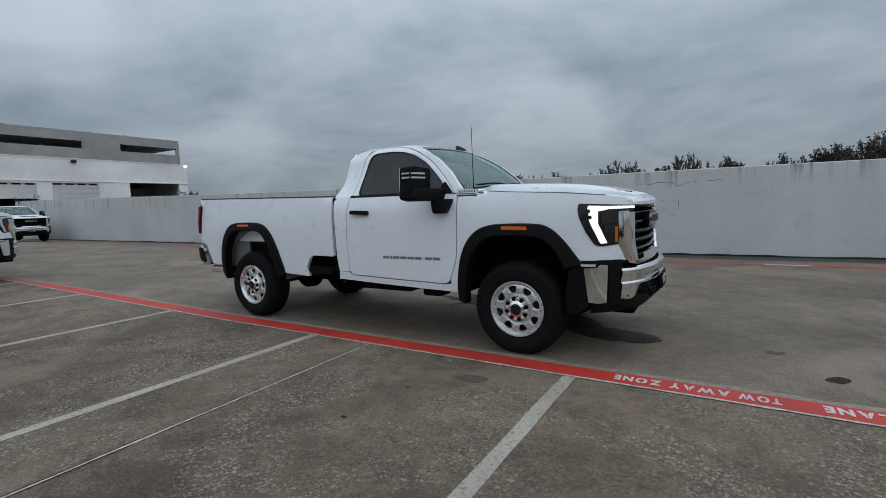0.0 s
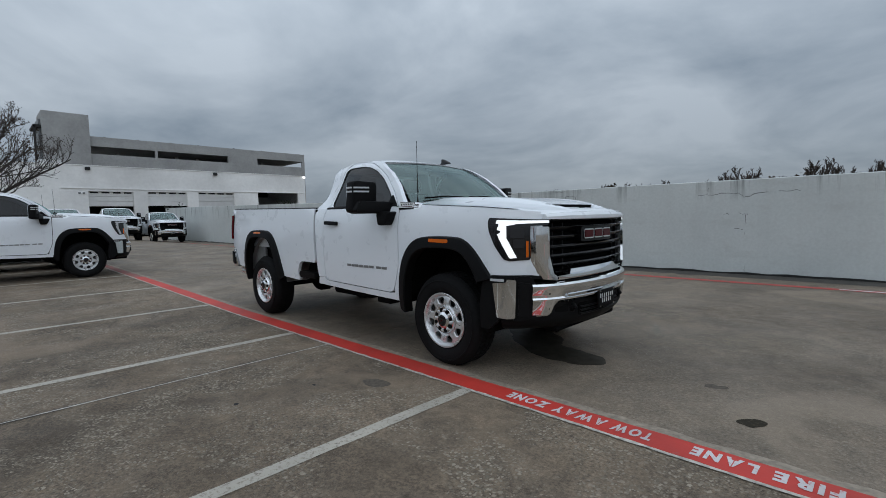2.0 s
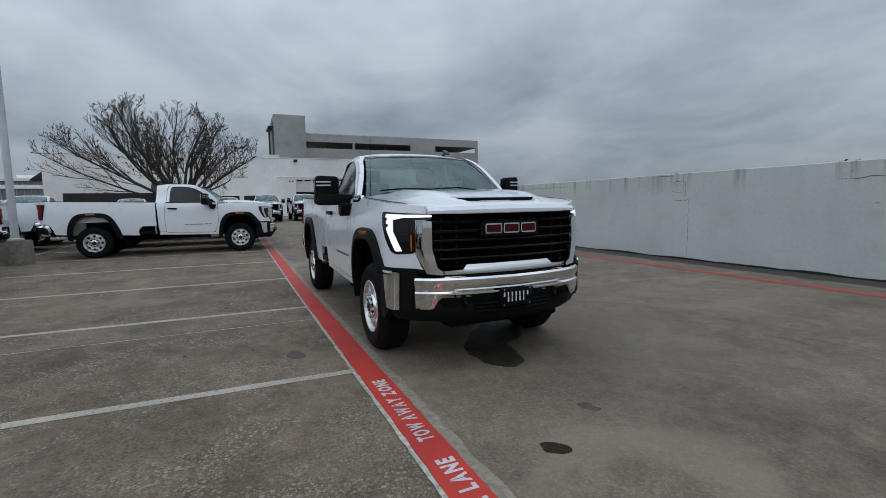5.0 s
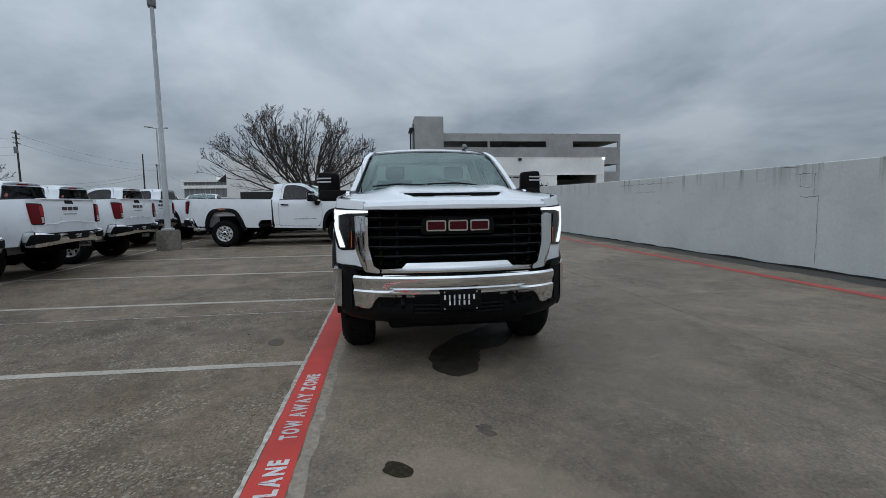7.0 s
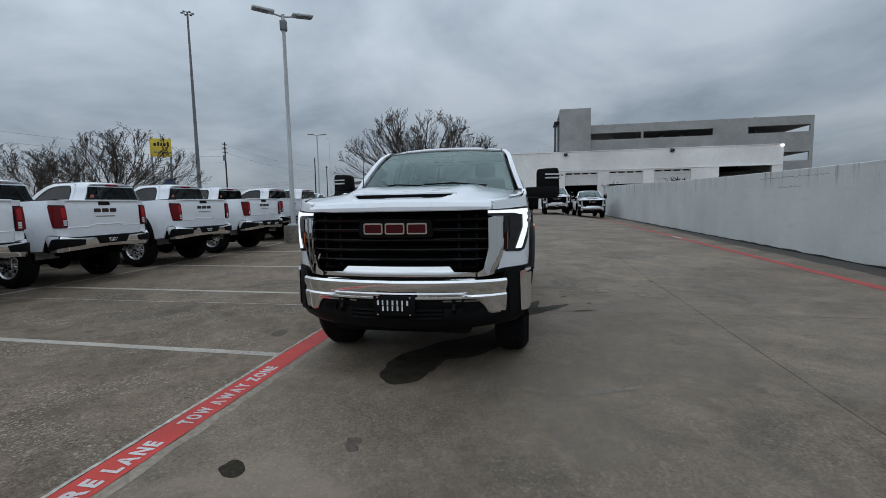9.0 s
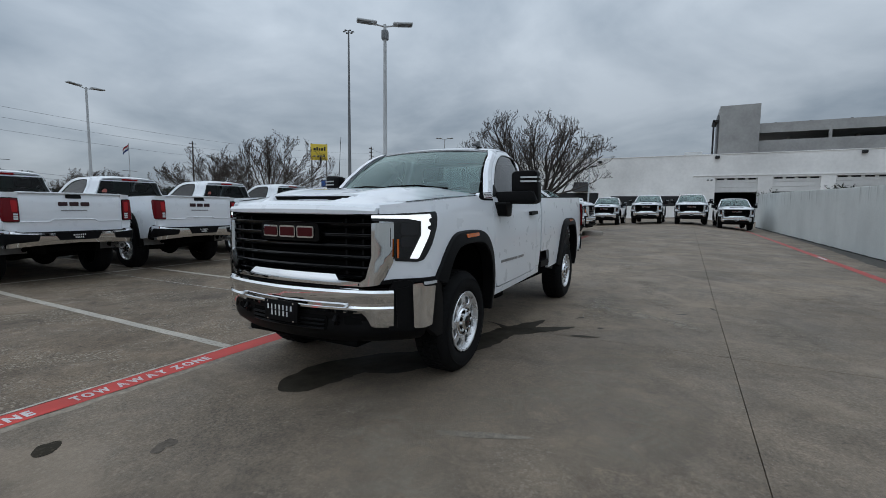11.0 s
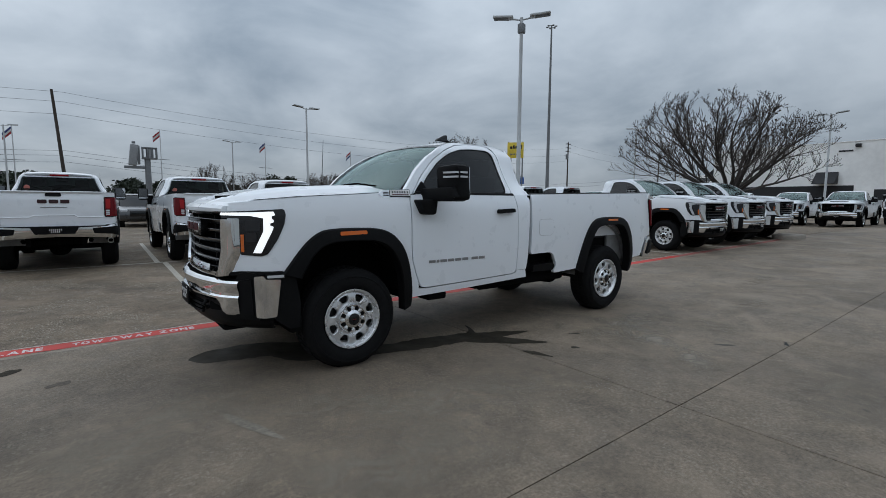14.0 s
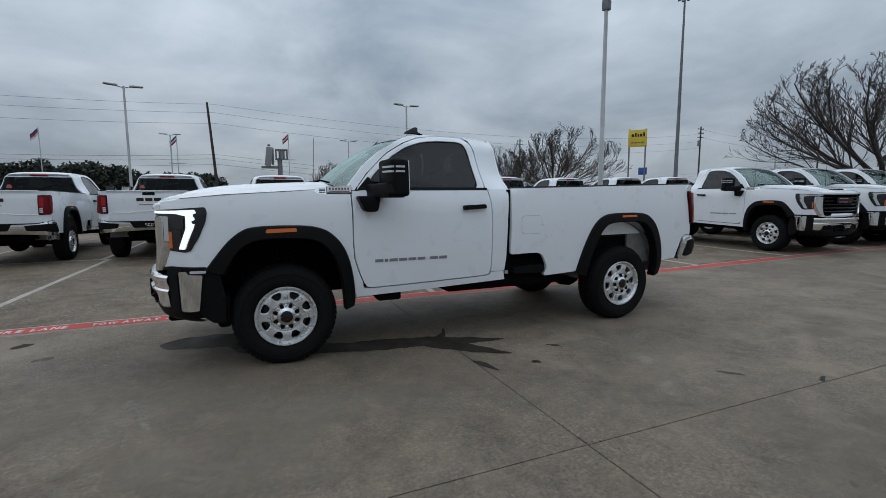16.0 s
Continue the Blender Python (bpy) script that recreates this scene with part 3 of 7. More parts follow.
wet_run([(1.09, -0.03, 0.02), (1.02, -0.02, 0.14), (0.85, 0.0, 0.20), (0.6, 0.02, 0.22), (0.38, 0.12, 0.20), (0.10, 0.40, 0.26), (-0.35, 0.68, 0.15), (-0.9, 0.78, 0.15), (-1.3, 0.87, 0.15), (-1.65, 0.98, 0.11), (-2.02, 1.09, 0.015)], 4, 0.002, "dark water running from the truck's nose past its front wheel")
wet_run([(-1.25, 0.92, 0.06), (-1.55, 1.17, 0.11), (-1.72, 1.36, 0.07), (-1.87, 1.48, 0.012)], 5, 0.0024, "dark water spreading over the slab joint")
wet_run([(-1.45, 0.80, 0.05), (-1.55, 0.66, 0.02), (-1.60, 0.52, 0.008)], 6, 0.0026, "narrow dark water trickle")
wet_run([(-1.46, 1.52, 0.01), (-1.50, 1.62, 0.05), (-1.56, 1.80, 0.012)], 7, 0.0024, "small dark water spot on the slab joint")
flat_patch("puddle", blob(-1.95, 1.75, 0.05, 0.025, -0.8, 6, rough=0.3), 0.002, "wet_patch", "small dark water drop on concrete", "puddle")
flat_patch("puddle", blob(-2.35, 1.45, 0.05, 0.03, -0.5, 16, rough=0.3), 0.002, "wet_patch", "small dark water drop on concrete", "puddle")
flat_patch("oil_spot", blob(2.295, -0.530, 0.082, 0.066, 0.9, 7, n=64, rough=0.12), 0.002, "moss_spot", "round dark crusty oil spot on concrete", "oil spot")
flat_patch("oil_spot", blob(-0.10, -1.66, 0.12, 0.085, 0.2, 8, rough=0.10), 0.002, "faint_stain", "faint round stain on concrete", "oil spot")
flat_patch("oil_spot", blob(1.96, 0.0, 0.075, 0.05, 0.6, 9, rough=0.3), 0.002, "faint_stain", "faint dark stain on concrete", "oil spot")
flat_patch("gum_spot", blob(-0.541, -2.613, 0.024, 0.018, 0, 12), 0.002, "under_base", "black gum spot on concrete", "gum spot")
flat_patch("gum_spot", blob(-0.453, -2.022, 0.018, 0.013, 0, 13), 0.002, "under_base", "black gum spot on concrete", "gum spot")
flat_patch("stain", blob(-3.22, 2.58, 0.10, 0.022, -0.75, 10, rough=0.25), 0.002, "gutter_dirt", "small dark stain on concrete", "stain")
flat_patch("stain", blob(-3.75, 2.94, 0.06, 0.02, 0.3, 14, rough=0.35), 0.002, "under_base", "small black smear beside the slab joint", "stain")
flat_patch("scrape", trail([(1.08, 1.27, 0.018), (1.03, 1.42, 0.036), (0.95, 1.62, 0.032), (0.87, 1.82, 0.008)], 3, 0.008)[0] + trail([(1.08, 1.27, 0.018), (1.03, 1.42, 0.036), (0.95, 1.62, 0.032), (0.87, 1.82, 0.008)], 3, 0.008)[1][::-1], 0.002, "pale_patch", "faint pale scrape mark on concrete", "scrape")


def soft_material(name, color, strength):
    """A worn, stained or merely darker place that fades out towards its rim, broken up by grain."""
    m, nt, b = material(name, color, 0.8)
    tc = nt.nodes.new("ShaderNodeTexCoord")
    ln = nt.nodes.new("ShaderNodeVectorMath")
    ln.operation = "LENGTH"
    nt.links.new(tc.outputs["Object"], ln.inputs[0])
    rim = ramp_node(nt, ln.outputs["Value"], [(0.25, (strength,) * 3), (1.0, (0.0,) * 3)])
    grit = ramp_node(nt, noise_node(nt, 3.5, 6, 0.68, distort=1.0), [(0.38, (0.0,) * 3), (0.62, (1.0,) * 3)])
    nt.links.new(mix_node(nt, 1.0, rim, grit, "MULTIPLY"), b.inputs["Alpha"])
    b.inputs["Specular IOR Level"].default_value = 0.3
    return m


soft_material("scuff_pale", (0.27, 0.23, 0.18), 0.60)
soft_material("lime_bloom", (0.30, 0.26, 0.21), 0.85)
soft_material("tone_dark", (0.085, 0.068, 0.052), 0.22)


def soft_mark(x, y, rx, ry, turn, mat, label, lift=0.0012):
    bm = bmesh.new()
    bm.faces.new([bm.verts.new((math.cos(k * math.pi / 16), math.sin(k * math.pi / 16), 0)) for k in range(32)])
    ob = mesh_object("stain", bm, mat, smooth=False)
    ob.matrix_basis = pose(x, y, ground_z(x, y) + lift, 0, 0, turn) @ Matrix.Diagonal((rx, ry, 1, 1))
    return tagged(ob, label, "stain", kind="structure")


MARKS_PALE = [(-3.3, 1.75, 0.95, 0.36, 15), (-2.7, 1.6, 0.5, 0.22, -10), (-3.9, 2.2, 0.55, 0.24, 30), (-2.6, 3.6, 0.9, 0.32, 10), (-5.6, 2.0, 1.6, 0.20, 4), (1.5, 1.2, 1.3, 0.45, 40), (0.5, 2.4, 0.9, 0.4, -20), (0.2, 1.75, 1.3, 0.45, -35), (-0.9, 2.1, 0.8, 0.35, -25), (-8.0, 1.4, 1.6, 0.18, 3)]
# broad patches that lower the deck's tone
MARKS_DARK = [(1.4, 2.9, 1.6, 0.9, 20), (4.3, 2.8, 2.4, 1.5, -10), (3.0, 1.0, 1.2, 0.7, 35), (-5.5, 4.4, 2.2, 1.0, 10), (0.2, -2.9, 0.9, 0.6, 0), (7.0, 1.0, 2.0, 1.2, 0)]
for i, (x, y, rx, ry, turn) in enumerate(MARKS_PALE):
    soft_mark(x, y, rx, ry, turn, "scuff_pale", "faint pale scuffed place on the concrete", 0.0010 + 0.0002 * i)
for i, (x, y, rx, ry, turn) in enumerate(((-2.92, 1.92, 0.85, 0.24, 72), (-2.55, 2.60, 0.40, 0.18, 40), (-3.35, 1.55, 0.40, 0.20, 20))):
    soft_mark(x, y, rx, ry, turn, "lime_bloom", "pale lime bloom on the concrete", 0.0028 + 0.0002 * i)
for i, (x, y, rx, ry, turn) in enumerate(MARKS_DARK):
    soft_mark(x, y, rx, ry, turn, "tone_dark", "broad faint darker patch on the concrete", 0.0004 + 0.0001 * i)


# ---- far buildings ----
def wall_x(bm, x, thick, y0, y1, z0, z1):
    return rbox((x - thick, y0, z0), (x, y1, z1), 0, bm=bm)


def service_building():
    X = -46.0
    g = ground_z(-46, 0) - 0.3
    b = thing("service_building", "long white dealership service building with roll-up doors", "building")
    # front wall, built round its openings
    holes = [(3.68, 6.95, g, 4.22), (8.04, 11.40, g, 4.26), (12.40, 15.86, g, 4.30), (18.4, 23.1, 3.1, 4.50)]
    bm = bmesh.new()
    edge = -17.1
    for y0, y1, z0, z1 in holes:
        wall_x(bm, X, 0.35, edge, y0, g, 6.36)
        wall_x(bm, X, 0.35, y0, y1, z1, 6.36)
        if z0 > g + 0.1:
            wall_x(bm, X, 0.35, y0, y1, g, z0)
        edge = y1
    wall_x(bm, X, 0.35, edge, 24.0, g, 6.36)
    rbox((X - 26, -17.1, g), (X - 0.35, -16.8, 6.36), bm=bm)
    rbox((X - 26, 23.7, g), (X - 0.35, 24.0, 6.36), bm=bm)
    rbox((X - 26.3, -17.1, g), (X - 26, 24.0, 6.36), bm=bm)
    part("wall", bm, "facade_white", b, smooth=False)
    part("roof", rbox((X - 26, -16.8, 6.1), (X - 0.35, 23.7, 6.3)), "garage_concrete", b, smooth=False)
    part("coping", rbox((X - 0.4, -17.15, 6.36), (X + 0.05, 24.05, 6.43), 0.01), "facade_white", b, "pale metal roof coping", smooth=False)
    part("ledge", rbox((X, 1.83, 4.42), (X + 0.06, 24.0, 4.50), 0.01), "facade_white", b, smooth=False)
    part("pilaster", rbox((X, 1.80, 3.3), (X + 0.05, 1.88, 4.42)), "facade_white", b, smooth=False)
    # inner wall and floor coloured near black for the shade behind the openings
    part("interior", rbox((X - 9, -15.9, g), (X - 8.8, 23.6, 6.0)), "dark_void", b, "near-black sheet coloured as the workshop's inner shade", smooth=False)
    part("interior_floor", rbox((X - 8.8, -15.9, g - 0.1), (X - 0.35, 23.6, g + 0.3)), "dark_void", b, smooth=False)
    for (y0, y1, z0, z1), low in zip(holes[:3], (2.93, 2.98, g + 0.3)):
        n = max(2, int((z1 - low) / 0.42))
        door = part("roller_door", rbox((X - 0.24, y0, low), (X - 0.20, y1, z1)), "door_panel", b, "white sectional roll-up door", smooth=False)
        for k in range(n):
            za, zb = low + (z1 - low) * k / n, low + (z1 - low) * (k + 1) / n
            part("door_panel", rbox((X - 0.2, y0, za + 0.008), (X - 0.14, y1, zb - 0.008), 0.01), "door_panel", door, smooth=False)
        w = (y1 - y0) / 4
        for k in range(4):
            part("door_light", rbox((X - 0.145, y0 + w * k + 0.12, z1 - 0.16), (X - 0.13, y0 + w * (k + 1) - 0.12, z1 - 0.03)), "dark_void", door, "dark narrow door window", smooth=False)
    part("opening_back", rbox((X - 6, 18.0, 2.9), (X - 5.8, 23.6, 4.2)), "garage_concrete", b, smooth=False)
    # dark shop window band
    for y0, y1 in ((-15.8, -6.62), (-5.4, -1.75), (-1.33, 1.6)):
        part("window_band", rbox((X - 0.02, y0, 1.64), (X + 0.03, y1, 2.94 if y0 < -10 else 2.60), 0.01), "awning_black", b, "black shop window band", smooth=False)
    part("awning", prism([(0, 3.08), (1.2, 3.08), (0, 4.05)], (-9.08, -7.63), lambda a, z, d: (X + 0.02 + a, d, z)), "awning_black", b, "black canvas awning", smooth=False)
    part("awning", prism([(0, 4.08), (1.1, 4.08), (0, 4.98)], (X - 2.2, X - 0.6), lambda a, z, d: (d, -17.12 - a, z)), "awning_black", b, "black canvas awning", smooth=False)
    part("vent_slot", rbox((X, -7.75, 5.62), (X + 0.05, -6.85, 5.74), 0.01), "awning_black", b, "dark narrow vent slot", smooth=False)
    for y, z in ((14.05, 6.16), (3.73, 6.12), (-6.54, 6.05)):
        lamp = part("wall_light", rbox((X, y - 0.18, z - 0.13), (X + 0.3, y + 0.18, z + 0.13), 0.05), "awning_black", b, "dark wall floodlight")
    part("corner_light", rbox((X, 23.75, 6.15), (X + 0.2, 24.0, 6.35), 0.05), "corner_lamp", b, "lit white wall lamp")
    rng = random.Random(3)
    for y in (3.0, 3.3):
        part("vent", rbox((X, y, 3.98), (X + 0.06, y + 0.16, 4.12), 0.01), "pole_dark", b)
    rt = part("rooftop_unit", rbox((X - 6, 1.0, 6.36), (X - 4.6, 2.6, 7.2), 0.03), "door_panel", b)
    return b



def grown(ob, centre, k):
    """The thing k times as large and as far, seen from a centre."""
    ob.matrix_basis = Matrix.Translation(centre) @ Matrix.Scale(k, 4) @ Matrix.Translation(-Vector(centre))
    return ob


grown(service_building(), (4.3, -2.6, 1.36), 1.27)


def parking_garage():
    X = -95.0
    g = thing("parking_garage", "grey concrete multi-storey parking garage with open decks", "parking garage")
    zs = [(14.75, 16.40), (9.75, 13.45), (5.0, 8.1), (0.0, 3.4)]
    for z0, z1 in zs:
        part("parapet", rbox((X - 0.4, 11.0, z0), (X, 51.0, z1)), "garage_concrete", g, smooth=False)
        part("parapet", rbox((X - 24, 50.6, z0), (X - 0.4, 51.0, z1)), "garage_concrete", g, smooth=False)
        part("deck", rbox((X - 24, 11.0, z0 + 0.1), (X - 0.4, 50.6, z0 + 0.4)), "garage_concrete", g, smooth=False)
    for y0, y1 in ((20.7, 21.1), (33.8, 39.9), (50.4, 51.0)):
        part("pier", rbox((X - 0.38, y0, 0), (X + 0.02, y1, 16.35)), "garage_concrete", g, smooth=False)
    for y in (16, 26, 30, 44):
        part("column", rbox((X - 8, y, 0), (X - 7.4, y + 0.6, 15)), "garage_concrete", g, smooth=False)
    # back wall coloured near black to give the open decks their shade
    part("back_wall", rbox((X - 24.4, 11.0, 0), (X - 24, 43.5, 16)), "dark_void", g, "near-black back wall coloured as deck shade", smooth=False)
    tower = part("stair_tower", rbox((X - 6, 4.9, 0), (X + 0.6, 11.0, 19.8), 0.05), "garage_concrete", g, "grey stair tower", smooth=False)
    part("tower_frame", rbox((X - 0.8, 3.9, 11), (X - 0.4, 4.2, 17.4)), "awning_black", g, smooth=False)
    part("tower_frame", rbox((X - 6, 3.9, 17.2), (X - 0.4, 4.9, 17.6)), "awning_black", g, smooth=False)
    part("tower_glass", rbox((X - 6, 4.6, 8), (X - 0.9, 4.85, 18.6)), "pole_dark", g, "dark stair glazing", smooth=False)
    for y in (13.5, 18.5, 24, 29, 36, 42):
        part("deck_light", rbox((X - 3, y, 16.4), (X - 2.7, y + 0.3, 16.9)), "pole_dark", g, smooth=False)
    return g


grown(parking_garage(), (4.0, -5.3, 1.36), 1.38)


def office_block():
    b = thing("office_building", "low white office building with dark ribbon windows", "building")
    x, y0, y1 = -150.0, -63.0, -48.4
    for z, h, out in ((0.0, 1.2, 0.0), (3.9, 0.7, 0.15), (7.45, 0.95, 0.25), (9.45, 0.75, 0.35)):
        part("floor_band", rbox((x - 12 - out, y0 - out, z), (x + out, y1 + out, z + h)), "facade_white", b, smooth=False)
    for z, h, n in ((1.2, 2.7, 9), (4.6, 2.85, 9), (8.4, 1.05, 13)):
        w = part("ribbon_window", rbox((x - 11.7, y0 + 0.3, z), (x - 0.3, y1 - 0.3, z + h)), "pole_dark", b, "dark ribbon window", smooth=False)
        for k in range(1, n):
            y = y0 + 0.3 + (y1 - y0 - 0.6) * k / n
            part("mullion", rbox((x - 0.3, y - 0.07, z), (x - 0.18, y + 0.07, z + h)), "garage_concrete", w, smooth=False)
    part("roof_house", rbox((x - 8, y1 - 5.2, 10.2), (x - 2, y1 - 1.8, 11.1)), "facade_white", b, "low roof house", smooth=False)
    return b


office_block()


# ---- lamps, poles, wires ----
def street_lamp(x, y, h, arms, turn, footing=True, group="lot lamps"):
    z = ground_z(x, y)
    lamp = thing("street_lamp", "tall pale grey lot lamp with flat twin heads", "street lamp", group, m=pose(x, y, z, 0, 0, turn))
    if footing:
        bm = bmesh.new()
        bmesh.ops.create_cone(bm, cap_ends=True, segments=28, radius1=0.33, radius2=0.33, depth=0.9, matrix=Matrix.Translation((0, 0, 0.15)))
        bmesh.ops.bevel(bm, geom=[e for e in bm.edges if abs(e.verts[0].co.z - e.verts[1].co.z) < 1e-4], offset=0.02, segments=2, affect="EDGES")
        part("footing", bm, "pole_footing", lamp, "stained round concrete footing")
        part("base_plate", rbox((-0.17, -0.17, 0.6), (0.17, 0.17, 0.66), 0.02), "pole_paint", lamp)
        for i in (-1, 1):
            for j in (-1, 1):
                part("anchor_bolt", tube([(0.12 * i, 0.12 * j, 0.66), (0.12 * i, 0.12 * j, 0.72)], 0.018, 6), "pole_dark", lamp)
    part("pole", tube([(0, 0, 0.62 if footing else 0.0), (0, 0, h * 0.5), (0, 0, h)], [0.085, 0.07, 0.055], 12), "pole_paint", lamp)
    for a in arms:
        c, s = math.cos(radians(a)), math.sin(radians(a))
        arm = tube([(0, 0, h - 0.08), (0.35 * c, 0.35 * s, h - 0.02)], 0.03, 8)
        part("arm", arm, "pole_paint", lamp)
        head = rbox((0.28, -0.17, -0.035), (0.98, 0.17, 0.035), 0.03)
        rbox((0.3, -0.08, 0.03), (0.55, 0.08, 0.07), 0.015, bm=head)
        bmesh.ops.transform(head, matrix=Matrix.Translation((0, 0, h)) @ Matrix.Rotation(radians(a), 4, "Z") @ Matrix.Rotation(radians(-4), 4, "Y"), verts=head.verts)
        hd = part("lamp_head", head, "pole_paint", lamp)
        lens = rbox((0.45, -0.13, -0.048), (0.95, 0.13, -0.036), 0.004)
        bmesh.ops.transform(lens, matrix=Matrix.Translation((0, 0, h)) @ Matrix.Rotation(radians(a), 4, "Z") @ Matrix.Rotation(radians(-4), 4, "Y"), verts=lens.verts)
        part("lens", lens, "pole_dark", hd)
    return lamp


near_lamp = street_lamp(-10.45, -7.12, 7.62, (20, 200), 109)
part("sensor_box", rbox((-0.11, -0.1, 7.1), (0.11, 0.12, 7.42), 0.03), "pole_dark", near_lamp, "dark sensor box")
for x, y, a in ((6.5, -27.6, 15), (7.2, -50.6, 0), (-11.0, -50.0, 5), (-10.5, -27.1, 10), (-40.1, -5.4, 80), (22, -50, 0), (-36, -45, 20)):
    street_lamp(x, y, 7.6 - ground_z(x, y) + 0.15, (0, 180), a)


street_lamp(-43.0, -21.75, 8.80, (0, 180), 114)
street_lamp(-150.0, -68.7, 24.4, (0, 180), 114, False, "far road lamps")


def high_mast():
    x, y, h = -113.0, -92.0, 55.0
    mast = thing("high_mast_light", "very tall slim grey highway light mast", "light mast", m=pose(x, y, 0))
    part("pole", tube([(0, 0, 0), (0, 0, h)], [0.60, 0.24], 12), "pole_dark", mast)
    part("ring", tube([(1.0 * math.cos(a), 1.0 * math.sin(a), h - 0.3) for a in [k * math.pi / 6 for k in range(13)]], 0.07, 6), "pole_dark", mast)
    for k in range(6):
        a = k * math.pi / 3
        hd = rbox((-0.35, -0.25, -0.15), (0.35, 0.25, 0.15), 0.06)
        bmesh.ops.transform(hd, matrix=pose(1.35 * math.cos(a), 1.35 * math.sin(a), h - 0.35, 0, 0, math.degrees(a)), verts=hd.verts)
        part("lamp_head", hd, "pole_dark", mast)
    return mast


high_mast()


def utility_pole(x, y, h, lean=0.0, arms=2, transformer=False):
    p = thing("utility_pole", "dark weathered wooden utility pole", "utility pole", "utility poles", m=pose(x, y, 0, 0, lean))
    part("pole", tube([(0, 0, 0), (0, 0, h)], [0.20, 0.13], 10), "pole_wood", p)
    for k in range(arms):
        part("crossarm", rbox((-0.9, -0.06, h - 0.6 - 0.9 * k), (0.9, 0.06, h - 0.48 - 0.9 * k), 0.01), "pole_wood", p)
        for i in (-0.8, -0.3, 0.3, 0.8):
            part("insulator", tube([(i, 0, h - 0.48 - 0.9 * k), (i, 0, h - 0.3 - 0.9 * k)], [0.05, 0.035], 6), "pole_dark", p)
    if transformer:
        part("transformer", tube([(0.4, 0, h - 4.2), (0.4, 0, h - 3.0)], 0.3, 12), "pole_dark", p)
    return p


utility_pole(3.4, -60.0, 12.9, 3.5, 0)
utility_pole(-92.0, -68.1, 16.2, 0, 3, True)
utility_pole(-115.9, -57.9, 14.5, -1.0, 0)
utility_pole(-150.0, -70.1, 15.2, 0, 1)
utility_pole(-66, -100, 16, 0, 2)
utility_pole(60, -58, 14, 0, 1)


def wire(a, b, sag, r=0.013):
    a, b = Vector(a), Vector(b)
    pts = [a.lerp(b, i / 14) - Vector((0, 0, 4 * sag * (i / 14) * (1 - i / 14))) for i in range(15)]
    ob = mesh_object("overhead_wire", tube(pts, r, 4), "wire_black")
    return tagged(ob, "thin black overhead wire between utility poles", "overhead wire", "overhead wires")


for z, dz in ((12.7, 0.9), (11.7, 0.3), (10.4, 0.2), (6.6, -0.4), (6.1, -0.5), (5.4, -0.6)):
    wire((3.4, -60, z), (-92, -68.1, z + dz + 1.0 * smoothstep(6.7, 10, z)), 2.3)
    wire((60, -58, z + 0.8), (3.4, -60, z), 1.0)
for z, zb in ((15.6, 14.9), (13.9, 13.2)):
    wire((-92, -68.1, z), (-150, -70.1, zb), 1.3, 0.016)
for z, za in ((6.2, 9.6), (5.4, 8.9)):
    wire((-92, -68.1, z), (-115.9, -57.9, za), 0.8, 0.016)
wire((-150, -70.1, 14.0), (-150, -62.6, 9.4), 0.5, 0.018)


def flag_pole(x, y, h, cloth):
    f = thing("flag_pole", "slim pole with a small drooping flag and crossbar", "flag pole", "flag poles", m=pose(x, y, 0))
    part("pole", tube([(0, 0, 0), (0, 0, h)], [0.06, 0.035], 8), "pole_paint", f)
    part("crossbar", tube([(-0.75, 0, h - 3.0), (0.75, 0, h - 3.0)], 0.03, 6), "pole_dark", f)
    for k, mat in enumerate(cloth):
        b2 = bmesh.new()
        vs = [[b2.verts.new((0.04 + u * 0.62, 0.07 * math.sin(u * 7 + vv) + o, h - 0.1 - vv * 0.62 - 0.62 * u)) for vv in (k / len(cloth), (k + 1) / len(cloth))] for o in (0,) for u in [i / 8 for i in range(9)]]
        for a, b in zip(vs, vs[1:]):
            b2.faces.new((a[0], b[0], b[1], a[1]))
        part("flag_stripe", b2, mat, f)
    return f


flag_pole(-15.2, -52.5, 8.3, ("flag_blue", "flag_white", "flag_red"))
flag_pole(-4.5, -52, 8.6, ("flag_red", "flag_white", "flag_red"))
flag_pole(-26.0, -52, 8.0, ("flag_red", "flag_white", "flag_blue"))
flag_pole(18.4, -52, 8.1, ("flag_blue", "flag_red", "flag_white"))
flag_pole(6.8, -52, 7.9, ("flag_blue", "flag_white", "flag_red"))


